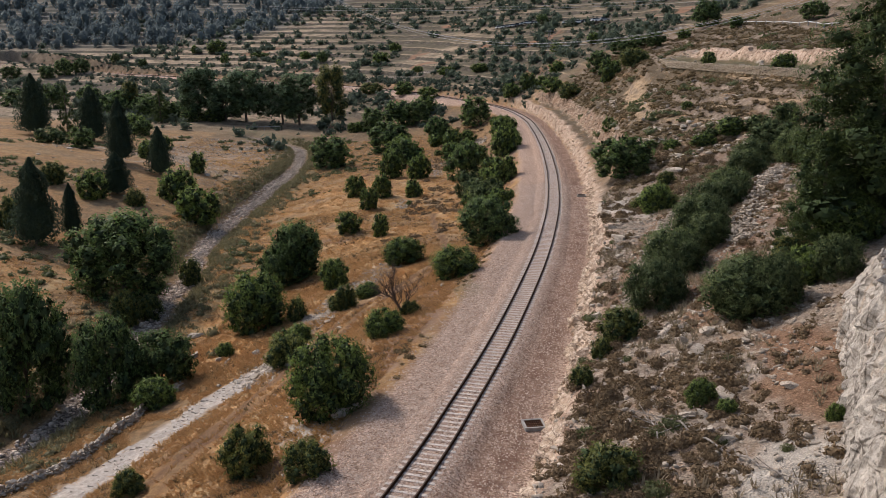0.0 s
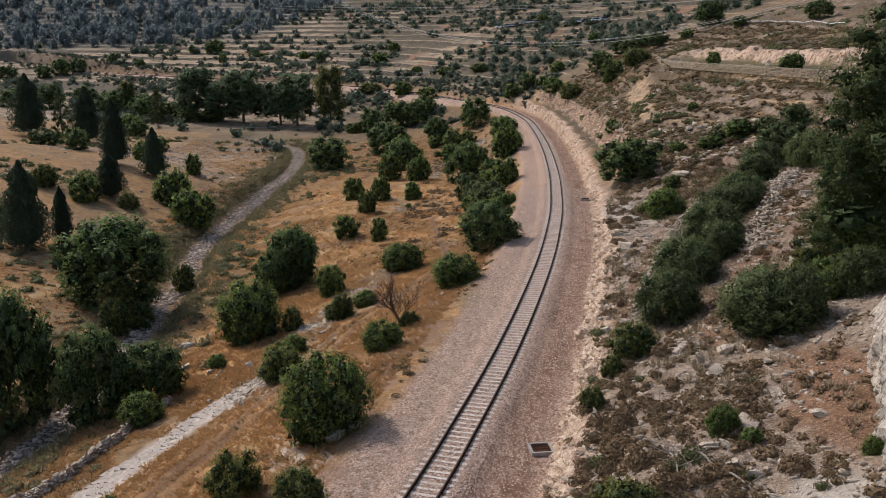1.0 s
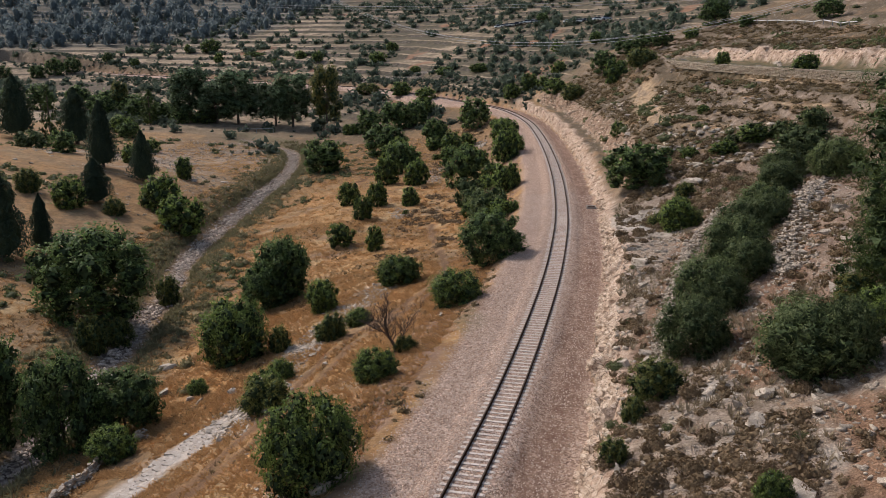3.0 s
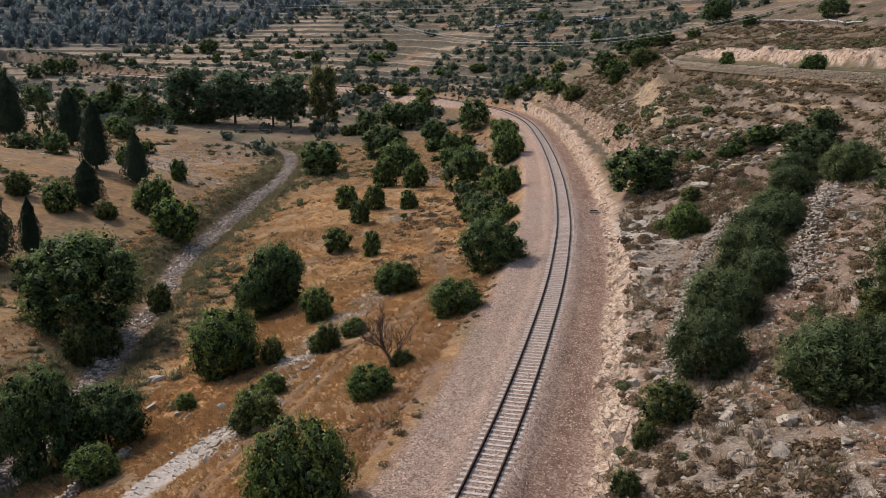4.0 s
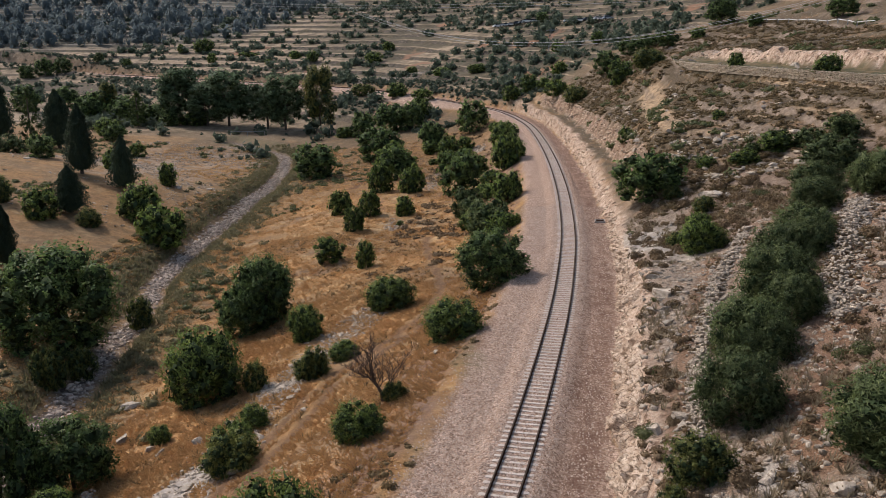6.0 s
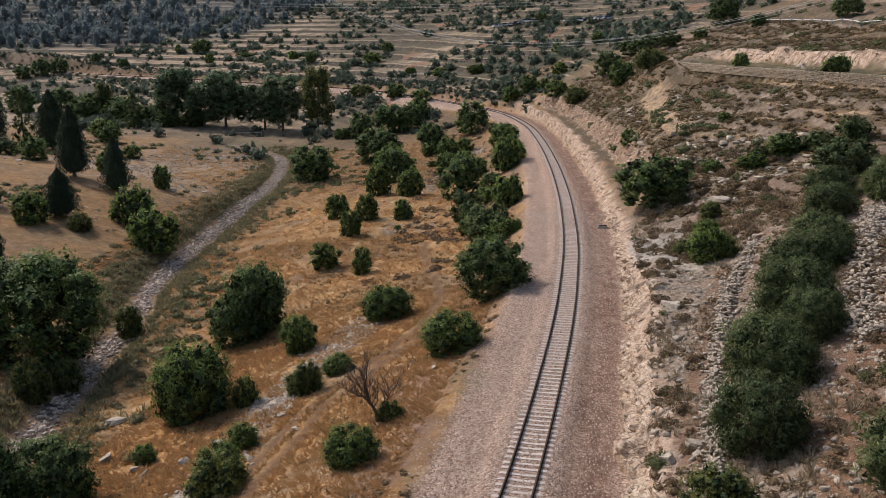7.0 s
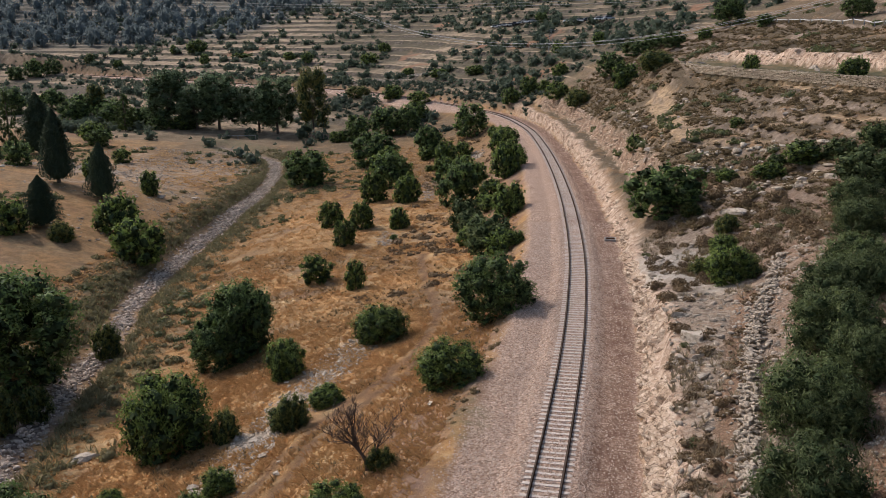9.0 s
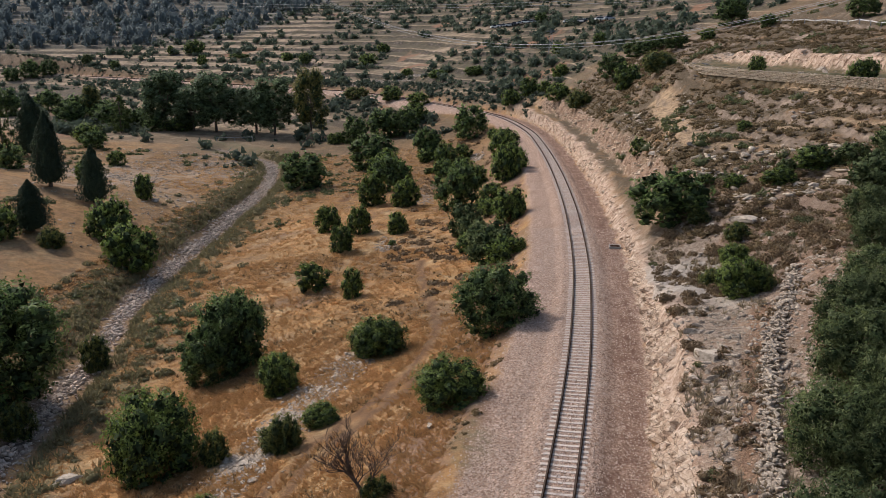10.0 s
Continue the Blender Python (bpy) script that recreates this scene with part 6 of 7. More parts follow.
ob = new("face_stones", joined("face_stones", STONE_S, on_ground(fx, fy, -0.12), np.stack([r * rng.uniform(0.7, 1.7, len(r)), r * rng.uniform(0.55, 1.1, len(r)), r * rng.uniform(0.45, 1.2, len(r))], 1), rng.uniform(0, 6.28, len(fx)), [PINK_ROCK]))
tagged(ob, "broken pinkish limestone blocks in the cutting", "stones", kind="stuff")


def cut_material():
    """Fresh cut limestone: pale tan beds, brown joints and stains, a few dark cracks."""
    n = Nodes("cut_rock")
    v = n.where(of="Position")
    beds = n.node("ShaderNodeVectorMath")
    beds.operation = "MULTIPLY"
    beds.inputs[1].default_value = (1.0, 1.0, 2.4)
    n.link(v, beds.inputs[0])
    bv = beds.outputs[0]
    col = n.ramp(n.noise(bv, 1.6, 8, 0.75), [(0.32, (0.27, 0.17, 0.11)), (0.47, (0.50, 0.37, 0.265)), (0.66, (0.76, 0.63, 0.50))])
    col = n.mix(n.span(n.noise(v, 0.5, 5, 0.7), 0.52, 0.66, 0.0, 0.6), col, (0.42, 0.27, 0.18))
    crack = n.span(n.calc("ADD", n.cells(bv, 1.7, "Distance", "DISTANCE_TO_EDGE"), n.calc("MULTIPLY", n.noise(v, 4.0, 5, 0.7), 0.2)), 0.10, 0.15)
    col = n.mix(crack, (0.15, 0.098, 0.066), col)
    col = n.mix(n.span(n.noise(v, 7.0, 6, 0.8), 0.37, 0.46, 0.6, 0.0), col, (0.20, 0.135, 0.092))
    n.bump(n.noise(v, 5.0, 8, 0.75), 0.8, 0.12)
    return n.done(col, 0.93)


def cut_face_mesh():
    """The cutting's lower face along the line: beds and blocks from its foot up to the terrace's edge."""
    walk_y = (TRACK_LINE[:, 1] > 30) & (TRACK_LINE[:, 1] < 129)
    ln = smooth_line(TRACK_LINE[walk_y][::6], 0.17)
    tang = np.gradient(ln, axis=0)
    tang /= np.linalg.norm(tang, axis=1, keepdims=True)
    out = np.stack([tang[:, 1], -tang[:, 0]], -1)
    ds = np.arange(3.6, 9.4, 0.12)
    at_x, at_y = ln[:, :1] + out[:, :1] * ds, ln[:, 1:] + out[:, 1:] * ds
    h = land(at_x.ravel(), at_y.ravel())[0].reshape(at_x.shape)
    foot_k = (h > -0.32).argmax(1)
    slope = np.diff(h, axis=1)
    head_k = np.array([min(k + 4 + (slope[i, k + 4:k + 26] < 0.045).argmax(), len(ds) - 1) for i, k in enumerate(foot_k)])
    ease = np.ones(5) / 5
    foot_d = np.convolve(np.pad(ds[foot_k], 2, "edge"), ease, "valid") - 0.1
    head_d = np.convolve(np.pad(ds[head_k], 2, "edge"), ease, "valid")
    head_z = np.convolve(np.pad(np.minimum.reduce([h[np.arange(len(h)), np.minimum(head_k + j, len(ds) - 1)] for j in (0, 1, 2, 3)]), 2, "edge"), ease, "valid") - 0.04
    ups = np.linspace(0.0, 1.0, 26)
    pts = np.zeros((len(ups), len(ln), 3))
    for k in range(len(ln)):
        for i, u in enumerate(ups):
            z = -0.55 + (head_z[k] + 0.55) * u
            q = Vector((ln[k][0], ln[k][1], z * 1.5))
            block = 0.24 * noise.cell(Vector((ln[k][1] * 0.9, z * 2.2, 1.7))) + 0.16 * noise.cell(Vector((ln[k][1] * 2.3, z * 3.7, 5.1)))
            bump = 0.26 * noise.fractal(q * 0.9, 0.8, 2.1, 4) + 0.12 * noise.noise(q * 5.0) + 0.07 * noise.noise(q * 11.0)
            lean = foot_d[k] + (head_d[k] - foot_d[k]) * (0.25 * u + 0.75 * u ** 1.6)
            d = lean - (0.10 + block + bump) * (1 - u ** 6) - 0.04
            d += 0.45 * max(0.0, u - 0.9) / 0.1
            pts[i, k] = (ln[k][0] + out[k][0] * d, ln[k][1] + out[k][1] * d, z + 0.06 * bump * (1 - u ** 4) - 0.25 * max(0.0, u - 0.95) / 0.05)
    return grid_mesh("cutting_face", pts, [cut_material()], smooth=False)


tagged(new("cutting_face", cut_face_mesh()), "pale tan cut limestone face beside the gravel of the line", "rock face", kind="structure")


def crag_mesh():
    """Weathered limestone face: a sheet up the crag, broken into blocks and hollows."""
    ln = smooth_line([(9.2, 14), (10.3, 22), (11.9, 30), (14.3, 38.4), (15.6, 43), (18.1, 49.5), (20.2, 52)], 0.15)
    ups = np.linspace(-0.3, 1.0, 52)
    tang = np.gradient(ln, axis=0)
    tang /= np.linalg.norm(tang, axis=1, keepdims=True)
    out = np.stack([tang[:, 1], -tang[:, 0]], -1)
    pts = np.zeros((len(ups), len(ln), 3))
    foot = land(ln[:, 0] - out[:, 0] * 1.2, ln[:, 1] - out[:, 1] * 1.2, False)[0]
    head = land(ln[:, 0] + out[:, 0] * 2.6, ln[:, 1] + out[:, 1] * 2.6, False)[0] + 0.4
    head = np.maximum(head, foot + 0.5)
    for i, s in enumerate(ups):
        for k in range(len(ln)):
            z = foot[k] + (head[k] - foot[k]) * s
            q = Vector((ln[k][0], ln[k][1], z))
            block = noise.cell(q * 0.9 + Vector((3.1, 0, 0))) * 0.55 + noise.cell(q * 2.1) * 0.25
            rough = 1.0 * noise.fractal(q * 0.6, 0.8, 2.1, 5) + 0.35 * abs(noise.noise(q * 2.3)) + 0.4 * noise.noise(q * 3.1) + 0.34 * noise.noise(q * 6.5) + 0.22 * noise.noise(q * 12.0)
            depth = -0.45 + 1.5 * max(s, 0) ** 1.3 + 0.22 * block + 0.27 * rough + 0.45 * noise.noise(Vector((q.x * 0.9, q.y * 0.9, q.z * 0.22)))
            pts[i, k] = (ln[k][0] + out[k][0] * depth, ln[k][1] + out[k][1] * depth, z + 0.15 * rough)
    # The crag's shoulder runs back into the hillside.
    top, back = pts[-1], np.linspace(0.2, 1.0, 6)
    rows = []
    for s in back:
        p = top[:, :2] + out * 3.4 * s
        rows.append(np.column_stack([p, top[:, 2] * (1 - s) + (land(p[:, 0], p[:, 1])[0] - 0.2) * s + 0.2 * fbm(p[:, 0], p[:, 1], 1.1, 3, 88) * (1 - s)]))
    pts = np.concatenate([pts, np.stack(rows)])
    return grid_mesh("crag", pts, [CRAG], smooth=False)


tagged(new("crag", crag_mesh()), "weathered pale grey limestone crag above the terrace", "rock face", kind="structure")


# ---------------------------------------------------------------- dry stone walls
def wall_core(points, width, height, count, name="wall_core"):
    """Small stones packed between the facing stones."""
    cx, cy = along_line(count, points, 0.001)
    off = rng.normal(size=count) * width * 0.38
    top = height * np.clip(1.15 - np.abs(off) / width * 1.1, 0.1, 1)
    p = on_ground(cx + off * 0.8, cy - off * 0.5, 0.0)
    p[:, 2] += top * rng.random(count) ** 0.7
    r = rng.uniform(0.10, 0.22, count)
    return joined(name, STONE_S, p, np.stack([r * 1.2, r, r * 0.8], 1), rng.uniform(0, 6.28, count), [LIMESTONE])


def stone_wall(name, points, width, courses, size, label, loose=0.15):
    """Dry wall of single stones laid in rough courses."""
    wall = tagged(new(name), label, "stone wall", kind="structure")
    ln = smooth_line(points, 0.25)
    dist = np.concatenate([[0], np.cumsum(np.hypot(*np.diff(ln, axis=0).T))])
    for c in range(courses):
        s = rng.uniform(0, size)
        while s < dist[-1]:
            p = np.array([np.interp(s, dist, ln[:, 0]), np.interp(s, dist, ln[:, 1])])
            q = np.array([np.interp(s + 0.3, dist, ln[:, 0]), np.interp(s + 0.3, dist, ln[:, 1])])
            a = math.atan2(*(q - p)[::-1])
            n = np.array([-math.sin(a), math.cos(a)])
            r = size * rng.uniform(0.7, 1.25)
            side = rng.uniform(-0.5, 0.5) * width * (1 - 0.25 * c)
            w = p + n * side
            if rng.random() > loose * c:
                ob = child("stone", GREY_MESH[rng.integers(len(GREY_MESH))], wall)
                ob.matrix_basis = Matrix.LocRotScale((w[0], w[1], ground_z(*p) + size * 0.45 + c * size * 0.62), Euler((rng.uniform(-0.25, 0.25), rng.uniform(-0.25, 0.25), a + rng.uniform(-0.4, 0.4))),
                                                     Vector((r * 0.66, r * 0.55, r * 0.62)))
            s += r * 0.95
    tagged(child("wall_core", wall_core(points, width, courses * size * 0.5, int(dist[-1] * 34)), wall), kind="stuff")
    return wall


stone_wall("wall_stream", [(-34.5, 47.4), (-31.9, 50.6), (-31.0, 54), (-30.9, 57), (-30.5, 60.8), (-30.4, 64.9), (-29.2, 68.5)], 0.6, 3, 0.42, "low grey dry stone wall beside the ford")
stone_wall("wall_terrace", [(6.4, 56.5), (6.9, 60), (7.9, 65.4), (9.8, 73.5), (12.1, 82), (14.4, 88), (17.4, 97)], 0.95, 2, 0.33, "collapsed dry stone terrace wall below olive trees", 0.2)

stone_wall("wall_bank", [(15.5, 66.0), (16.2, 69.4), (17.5, 73.2), (19.1, 76.8), (21.5, 83.3), (25.4, 92.5)], 1.6, 3, 0.32, "tumbled dry stone bank above olive trees", 0.28)


def road_wall():
    ln = smooth_line([(52, 117), (48, 125), (40.8, 144), (33, 166), (27.8, 186), (25.9, 197)], 0.5)
    P, S, A = [], [], []
    for k in range(len(ln) - 1):
        t = ln[k + 1] - ln[k]
        foot = min(max(ground_z(ln[k][0] - 0.9, ln[k][1]), 15.1), 15.7)
        for c in range(int((16.4 - foot) / 0.2) + 1):
            for half in (0.0, 0.36, 0.7):
                P.append((ln[k][0] + t[0] * half - 0.3 + rng.normal() * 0.05, ln[k][1] + t[1] * half + rng.normal() * 0.05, foot + 0.08 + 0.2 * c + rng.normal() * 0.04))
                S.append((0.17 * rng.uniform(0.7, 1.4), 0.2, 0.14 * rng.uniform(0.8, 1.3)))
                A.append(math.atan2(t[1], t[0]))
    return joined("retaining_wall", STONE_S, np.array(P), np.array(S), np.array(A), [WALL_STONE])


tagged(new("wall_road", road_wall()), "pale stone retaining wall below the upper road", "stone wall", kind="structure")

# Paving blocks of the ford, pale and worn.
ford = tagged(new("ford_paving"), "worn pale stone paving of the old ford", "paving", kind="structure")
fd_line = smooth_line([(-28.2, 44.5), (-27.3, 49.2), (-26.4, 55.4), (-24.9, 60.9), (-23.2, 65.2), (-22.3, 68.2)], 0.62)
pave = mesh_from("slab", [(-0.5, -0.5, -0.5), (0.5, -0.5, -0.5), (0.5, 0.5, -0.5), (-0.5, 0.5, -0.5), (-0.47, -0.47, 0.5), (0.48, -0.46, 0.48), (0.46, 0.48, 0.5), (-0.48, 0.46, 0.49)],
                 [(0, 1, 5, 4), (1, 2, 6, 5), (2, 3, 7, 6), (3, 0, 4, 7), (4, 5, 6, 7)], [concrete_material("pale_paving", (0.27, 0.225, 0.185), (0.60, 0.525, 0.45))])
for k in range(len(fd_line) - 1):
    t = fd_line[k + 1] - fd_line[k]
    a = math.atan2(t[1], t[0])
    n = np.array([-math.sin(a), math.cos(a)])
    for j in range(-2, 3):
        if rng.random() < (0.93 if abs(j) < 2 else 0.5):
            p = fd_line[k] + n * (j * 0.58 + rng.normal() * 0.06)
            ob = child("paving_slab", pave, ford)
            ob.matrix_basis = Matrix.LocRotScale((p[0], p[1], ground_z(*p) - 0.075 + rng.uniform(-0.06, 0.03)), Euler((rng.normal() * 0.02, rng.normal() * 0.02, a + rng.normal() * 0.3)), Vector((0.66 * rng.uniform(0.6, 1.35), 0.60 * rng.uniform(0.6, 1.35), 0.22)))


# ---------------------------------------------------------------- railway drains
def box_verts(x0, x1, y0, y1, z0, z1):
    return [(x0, y0, z0), (x1, y0, z0), (x1, y1, z0), (x0, y1, z0), (x0, y0, z1), (x1, y0, z1), (x1, y1, z1), (x0, y1, z1)]


BOX_F = [(0, 3, 2, 1), (4, 5, 6, 7), (0, 1, 5, 4), (1, 2, 6, 5), (2, 3, 7, 6), (3, 0, 4, 7)]


def boxes(name, parts, mats):
    V, Fc = [], []
    for p in parts:
        n = len(V)
        V += box_verts(*p)
        Fc += [tuple(n + i for i in f) for f in BOX_F]
    return mesh_from(name, V, Fc, mats)


def drain(x, y, turn):
    ob = root("drain_pit", x, y, ground_z(x, y) + 0.0, "square concrete drain pit with dark steel grating", "drain", "drain pits", turn)
    child("kerb", boxes("kerb", [(-0.62, 0.62, -0.62, -0.5, -0.5, 0.22), (-0.62, 0.62, 0.5, 0.62, -0.5, 0.22), (-0.62, -0.5, -0.5, 0.5, -0.5, 0.22), (0.5, 0.62, -0.5, 0.5, -0.5, 0.22)], [CONCRETE]), ob)
    child("pit_floor", boxes("pit_floor", [(-0.5, 0.5, -0.5, 0.5, -0.5, -0.3)], [RUBBER]), ob)
    bar = boxes("grate_bar", [(-0.025, 0.025, -0.45, 0.45, 0.12, 0.17)], [RAIL_SIDE])
    cross = boxes("grate_bar", [(-0.45, 0.45, -0.02, 0.02, 0.10, 0.15)], [RAIL_SIDE])
    grate = child("grating", boxes("grating", [(-0.5, 0.5, -0.5, -0.45, 0.10, 0.175), (-0.5, 0.5, 0.45, 0.5, 0.10, 0.175), (-0.5, -0.45, -0.45, 0.45, 0.10, 0.175), (0.45, 0.5, -0.45, 0.45, 0.10, 0.175)], [RAIL_SIDE]), ob, "dark steel grating")
    for k in range(7):
        child("grate_bar", bar, grate).location = (-0.39 + 0.13 * k, 0, 0)
    for k in range(3):
        child("grate_bar", cross, grate).location = (0, -0.28 + 0.28 * k, 0)


drain(0.45, 48.0, 0.22)
drain(7.1, 124.6, -0.05)


# ---------------------------------------------------------------- bare tree
def bare_tree(x, y, height):
    q = random.Random(5)
    V, Fc = [], []
    twigs_v, twigs_f = [], []

    def limb(p, d, length, r, depth):
        store_v, store_f = (V, Fc) if depth < 2 else (twigs_v, twigs_f)
        r = max(r, 0.014)
        pts, rad = [p], [r]
        for k in range(3):
            d = (d + Vector((q.gauss(0, 0.16), q.gauss(0, 0.16), q.gauss(0.03, 0.1)))).normalized()
            pts.append(pts[-1] + d * length / 3)
            rad.append(r * (1 - 0.22 * (k + 1)))
        sides = 5 if depth < 2 else 3
        b = len(store_v)
        for c, w in zip(pts, rad):
            for s in range(sides):
                a = s * math.tau / sides
                store_v.append(c + Vector((math.cos(a) * w, math.sin(a) * w, 0.3 * w * math.sin(a))))
        for k in range(3):
            for s in range(sides):
                store_f.append((b + sides * k + s, b + sides * k + (s + 1) % sides, b + sides * (k + 1) + (s + 1) % sides, b + sides * (k + 1) + s))
        if depth < 5:
            for k in range(4 if depth < 3 else 3):
                at_k = pts[1 + k % 3]
                out = Vector((q.gauss(0, 1), q.gauss(0, 1), q.uniform(0.1, 0.9))).normalized()
                limb(at_k, (d * 0.75 + out * 0.8).normalized(), length * q.uniform(0.5, 0.74), r * 0.58, depth + 1)

    limb(Vector((0, 0, -0.1)), Vector((0.1, 0.05, 1)).normalized(), height * 0.42, 0.12, 0)
    limb(Vector((0.08, 0.05, 0.1)), Vector((-0.55, 0.1, 0.8)).normalized(), height * 0.4, 0.075, 1)
    limb(Vector((0.0, 0.05, 0.2)), Vector((0.5, -0.2, 0.85)).normalized(), height * 0.4, 0.07, 1)
    ob = root("bare_tree", x, y, ground_z(x, y), "leafless grey dead tree with fine twigs on dry grass", "dead tree")
    child("trunk", mesh_from("trunk", V, Fc, [DEAD_WOOD]), ob)
    child("twig_crown", mesh_from("twig_crown", twigs_v, twigs_f, [DEAD_WOOD]), ob)


bare_tree(-10.8, 72.0, 6.0)


def branch(points, r, twigs, seed):
    """A dead branch lying on the ground, with side twigs."""
    q = random.Random(seed)
    ln = smooth_line(points, 0.3)
    pts = [(x, y, ground_z(x, y) + 0.18 + 0.1 * math.sin(k * 0.9)) for k, (x, y) in enumerate(ln)]
    ob = root("fallen_branch", pts[0][0], pts[0][1], pts[0][2], "pale grey dead branch lying among dry scrub", "branch", "fallen branches")
    o = np.array(pts[0])
    child("stem", tube_mesh("stem", [tuple(np.array(p) - o) for p in pts], r, DEAD_BRANCH, 5), ob)
    pairs = []
    for _ in range(twigs):
        a = np.array(pts[q.randrange(len(pts))]) - o
        b = a + np.array((q.gauss(0, 0.6), q.gauss(0, 0.6), q.uniform(0.05, 0.4)))
        pairs.append((tuple(a), tuple(b)))
    tagged(child("twigs", bars_mesh("twigs", pairs, r * 0.4, DEAD_BRANCH), ob), kind="stuff")


# ---------------------------------------------------------------- power line, far masts, cars and rails
def tube_mesh(name, pts, r, mat, sides=4):
    V, Fc = [], []
    for i, p in enumerate(pts):
        for s in range(sides):
            a = s * math.tau / sides
            V.append((p[0] + r * math.cos(a) * 0.8, p[1] + r * math.cos(a) * 0.6, p[2] + r * math.sin(a)))
    for i in range(len(pts) - 1):
        for s in range(sides):
            Fc.append((sides * i + s, sides * i + (s + 1) % sides, sides * (i + 1) + (s + 1) % sides, sides * (i + 1) + s))
    return mesh_from(name, V, Fc, [mat])


def bars_mesh(name, pairs, r, mat):
    V, Fc = [], []
    for a, b in pairs:
        a, b = Vector(a), Vector(b)
        d = (b - a).normalized()
        u = d.orthogonal().normalized() * r
        w = d.cross(u)
        n = len(V)
        for c in (a, b):
            V += [c + u, c + w, c - u, c - w]
        Fc += [(n + k, n + (k + 1) % 4, n + 4 + (k + 1) % 4, n + 4 + k) for k in range(4)]
    return mesh_from(name, V, Fc, [mat])


def lattice_mast(x, y, h):
    ob = root("lattice_mast", x, y, ground_z(x, y), "small grey steel lattice mast on the terraced hill", "mast")
    legs = [(sx * 0.8, sy * 0.8) for sx in (-1, 1) for sy in (-1, 1)]
    for a, b in legs:
        child("leg", bars_mesh("leg", [((a, b, -0.3), (a * 0.35, b * 0.35, h))], 0.07, STEEL), ob)
    pairs = []
    for k in range(6):
        z0, z1 = h * k / 6, h * (k + 1) / 6
        s0, s1 = 0.8 - 0.52 * k / 6, 0.8 - 0.52 * (k + 1) / 6
        pairs += [((-s0, -s0, z0), (s1, -s1, z1)), ((s0, -s0, z0), (-s1, -s1, z1)), ((-s0, s0, z0), (s1, s1, z1)), ((-s0, -s0, z0), (-s1, s1, z1)), ((s0, s0, z0), (s1, -s1, z1))]
    child("bracing", bars_mesh("bracing", pairs, 0.045, STEEL), ob)
    child("crossarm", bars_mesh("crossarm", [((-1.8, 0, h * 0.92), (1.8, 0, h * 0.92)), ((-1.8, 0, h * 0.92), (0, 0, h)), ((1.8, 0, h * 0.92), (0, 0, h))], 0.07, STEEL), ob)


DEAD_BRANCH = bark_material("dead_branch", (0.20, 0.17, 0.14), (0.40, 0.35, 0.30))
branch([(5.5, 40.4), (5.9, 39.0), (5.8, 37.0)], 0.05, 8, 3)
branch([(6.6, 38.4), (7.4, 36.6), (8.6, 34.4), (9.8, 32.2)], 0.045, 16, 4)
branch([(5.2, 39.6), (6.4, 39.2), (7.6, 38.2)], 0.035, 9, 5)
branch([(12.0, 51.4), (13.2, 51.0), (14.3, 51.3)], 0.03, 12, 6)


def wall_stub(x, y, turn, size):
    """End of an old masonry kerb: a long weathered block."""
    v = lumpy(ICO3[0], 0.12, 9, 2.5)
    v = np.sign(v) * np.abs(v) ** 0.45
    v = v + 0.03 * np.array([noise.noise_vector(Vector(p) * 3.1) for p in v])
    ob = new("masonry_block", mesh_from("masonry_block", v, ICO3[1], [LIMESTONE]))
    ob.matrix_basis = Matrix.LocRotScale((x, y, ground_z(x, y) + size[2] * 0.35), Euler((0, 0.05, turn)), Vector(size))
    tagged(ob, "long pale weathered masonry block beside the gravel", "stone block")


wall_stub(-10.9, 50.3, 1.02, (1.35, 0.36, 0.34))
lattice_mast(6.0, 356.0, 8.0)
WIRE_A, WIRE_B, WIRE_SAG = np.array((58.8, 211.9, 29.0)), np.array((-75.1, 367.2, 33.4)), 12.0
for side, drop in ((-0.8, 0.0), (0.0, 0.9), (0.9, 0.1)):
    pts = []
    across = np.cross(WIRE_B - WIRE_A, (0, 0, 1))
    across = across / np.linalg.norm(across)
    for s in np.linspace(-0.25, 1.15, 60):
        p = WIRE_A + (WIRE_B - WIRE_A) * s + across * side
        p[2] -= WIRE_SAG * 4 * s * (1 - s) + drop
        pts.append(p)
    tagged(new("power_cable", tube_mesh("power_cable", pts, 0.031, CABLE)), "thin sagging grey overhead power cable across the valley", "cable", "power cables")


UPPER_A, UPPER_B = np.array((-42.0, 280.0, 29.6)), np.array((36.0, 240.0, 30.2))
for side, drop in ((-0.7, 0.0), (0.9, 1.2)):
    pts = []
    for s in np.linspace(-0.6, 1.3, 50):
        p = UPPER_A + (UPPER_B - UPPER_A) * s
        pts.append((p[0] + side * 0.4, p[1] + side, p[2] - 0.5 * 4 * s * (1 - s) - 0.6 * drop))
    tagged(new("power_cable", tube_mesh("power_cable", pts, 0.026, CABLE)), "thin sagging grey overhead power cable across the valley", "cable", "power cables")


def wooden_pole(x, y, h):
    ob = root("utility_pole", x, y, ground_z(x, y), "dark wooden utility pole on the upper slope", "pole")
    child("shaft", tube_mesh("shaft", [(0, 0, -0.5), (0, 0, h)], 0.16, DEAD_WOOD, 8), ob)
    child("crossarm", bars_mesh("crossarm", [((-0.9, 0, h - 0.5), (0.9, 0, h - 0.5))], 0.07, DEAD_WOOD), ob)


wooden_pole(58.5, 164.0, 11.0)


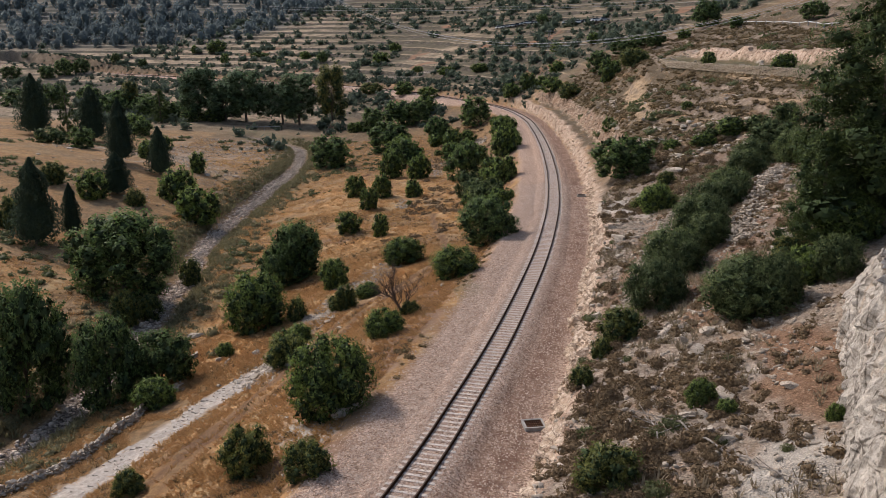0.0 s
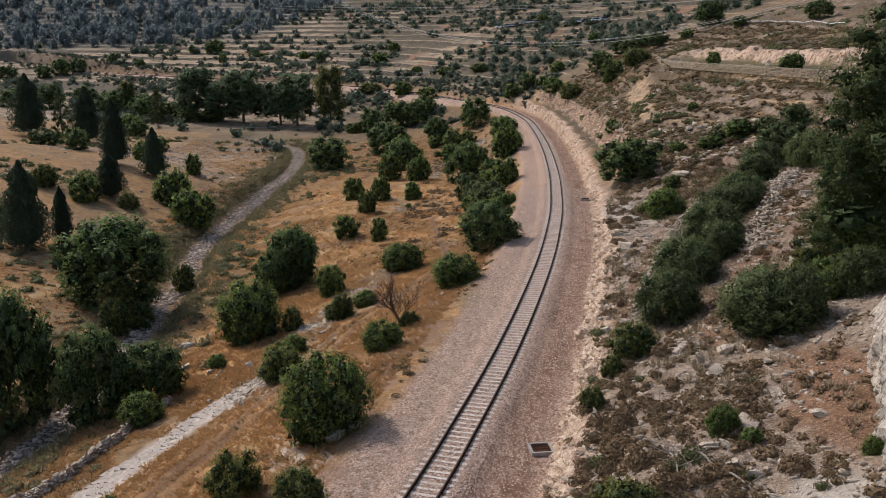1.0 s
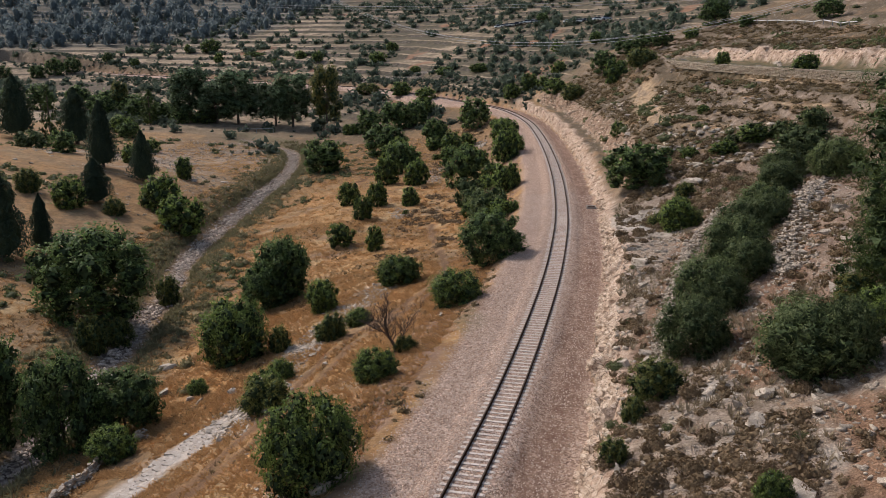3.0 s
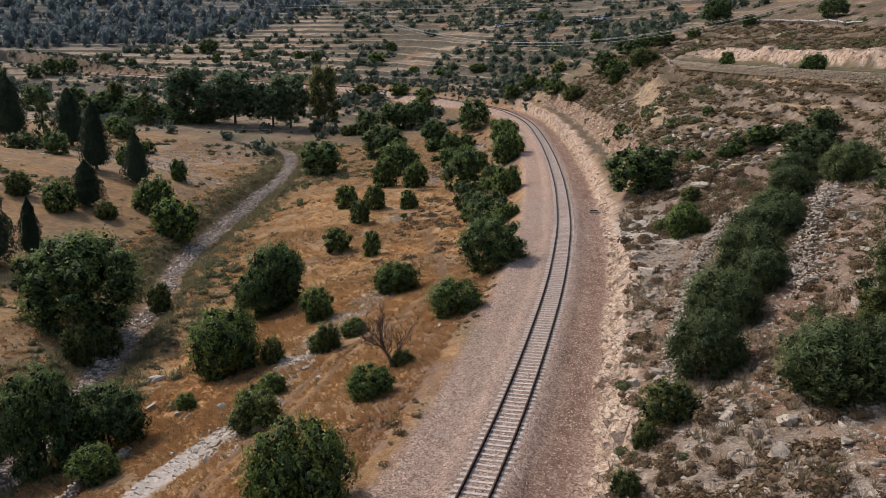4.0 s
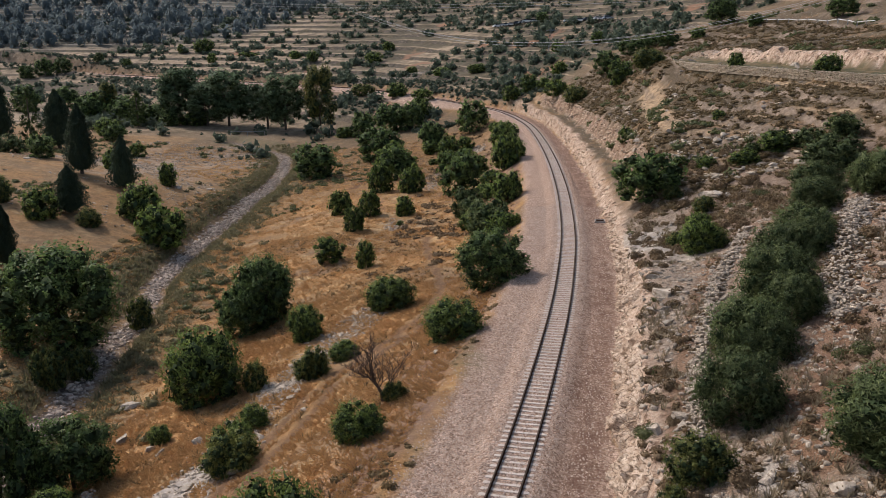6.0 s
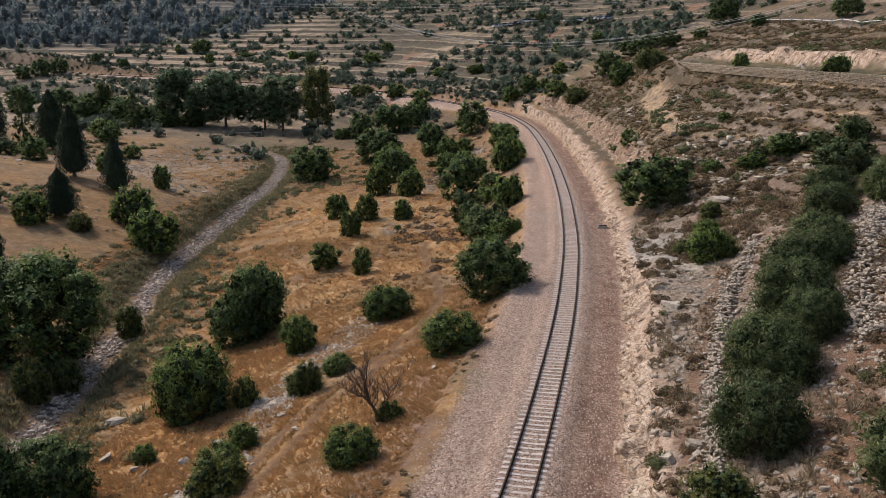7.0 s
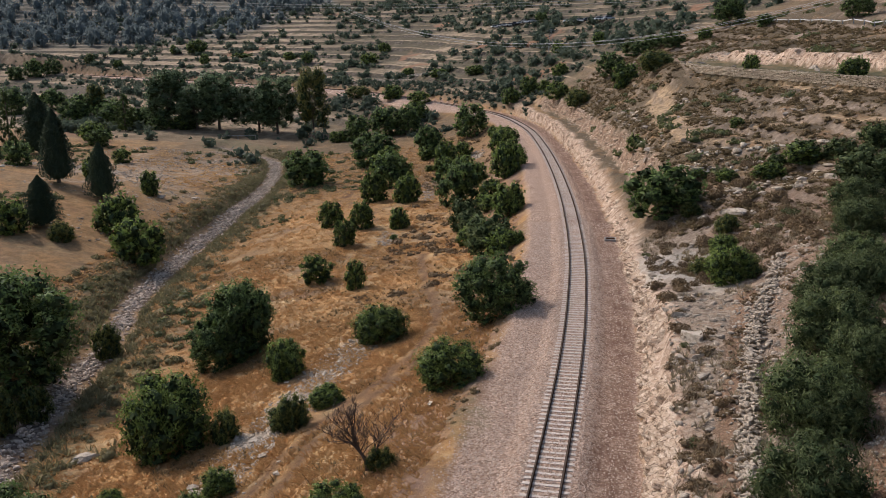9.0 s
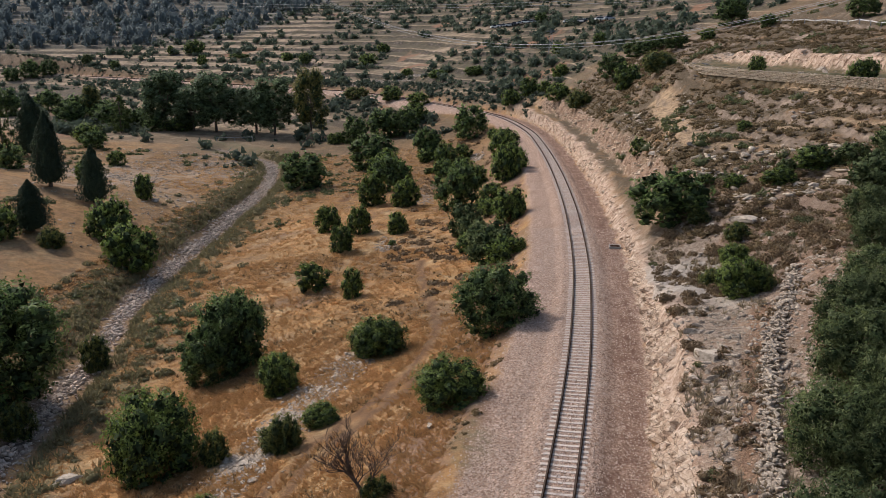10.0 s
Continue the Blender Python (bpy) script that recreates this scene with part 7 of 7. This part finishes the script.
def car_parts(paint):
    body = mesh_from("body", box_verts(-2.15, 2.15, -0.85, 0.85, 0.32, 0.82) + box_verts(-1.95, 2.0, -0.8, 0.8, 0.82, 0.92), [tuple(i + k for i in f) for k in (0, 8) for f in BOX_F], [paint])
    v = [(-1.7, -0.78, 0.92), (1.15, -0.78, 0.92), (1.15, 0.78, 0.92), (-1.7, 0.78, 0.92), (-1.25, -0.62, 1.42), (0.45, -0.62, 1.42), (0.45, 0.62, 1.42), (-1.25, 0.62, 1.42)]
    cabin = mesh_from("cabin", v, BOX_F, [GLASS_DARK])
    roof = mesh_from("roof", box_verts(-1.3, 0.5, -0.64, 0.64, 1.42, 1.47), BOX_F, [paint])
    return body, cabin, roof


def wheel_mesh():
    V, Fc = [], []
    for y in (-0.1, 0.1):
        V += [(0.33 * math.cos(k * math.tau / 10), y, 0.33 * math.sin(k * math.tau / 10)) for k in range(10)]
    Fc = [(k, (k + 1) % 10, 10 + (k + 1) % 10, 10 + k) for k in range(10)] + [tuple(range(9, -1, -1)), tuple(range(10, 20))]
    return mesh_from("wheel", V, Fc, [RUBBER])


WHEEL = wheel_mesh()
PAINTS = [("white", car_parts(WHITE)), ("silver", car_parts(SILVER)), ("dark", car_parts(DARK_PAINT))]
CAR_ROWS = [((-17.0, 452.0), (2.0, 436.0), 9), ((14.5, 414.0), (29.0, 384.0), 9)]
for (xa, ya), (xb, yb), n in CAR_ROWS:
    for k in range(n):
        s = (k + rng.uniform(-0.2, 0.2)) / (n - 1)
        x, y = xa + (xb - xa) * s, ya + (yb - ya) * s
        tone, (body, cabin, roof) = PAINTS[[0, 0, 1, 0, 2, 1, 0, 0, 1][k]]
        ob = root("parked_car", x, y, ground_z(x, y) + 0.02, f"{tone} car parked on the hillside track", "car", "parked cars", rng.uniform(-0.5, 0.5))
        child("body", body, ob), child("cabin", cabin, ob, "dark glazed cabin"), child("roof", roof, ob)
        for wx in (-1.35, 1.3):
            for wy in (-0.78, 0.78):
                child("wheel", WHEEL, ob).location = (wx, wy, 0.33)

barrier = root("guard_rail", 0, 0, 0, "white steel guard rail along the upper road", "guard rail")
gl = smooth_line([(54.5, 254), (58.5, 240), (61.3, 227.4), (63.2, 214), (64.5, 202)], 4.0)
post = boxes("post", [(-0.09, 0.09, -0.09, 0.09, -0.2, 0.95)], [STEEL])
for a, b in zip(gl[:-1], gl[1:]):
    za, zb = ground_z(*a), ground_z(*b)
    child("post", post, barrier).location = (a[0], a[1], za)
    child("rail_panel", bars_mesh("rail_panel", [((a[0], a[1], za + 0.72), (b[0] * 0.85 + a[0] * 0.15, b[1] * 0.85 + a[1] * 0.15, zb + 0.72))], 0.11, WHITE), barrier)

pipe = root("pipe_barrier", 0, 0, 0, "low grey pipe barrier across the dry stream", "barrier")
za = ground_z(-93, 286) + 1.0
child("pipe", bars_mesh("pipe", [((-93, 286, za), (-83, 289, za))], 0.12, STEEL), pipe)
for x, y in ((-93, 286), (-88, 287.5), (-83, 289)):
    child("post", bars_mesh("post", [((x, y, ground_z(x, y) - 0.4), (x, y, za))], 0.10, STEEL), pipe)
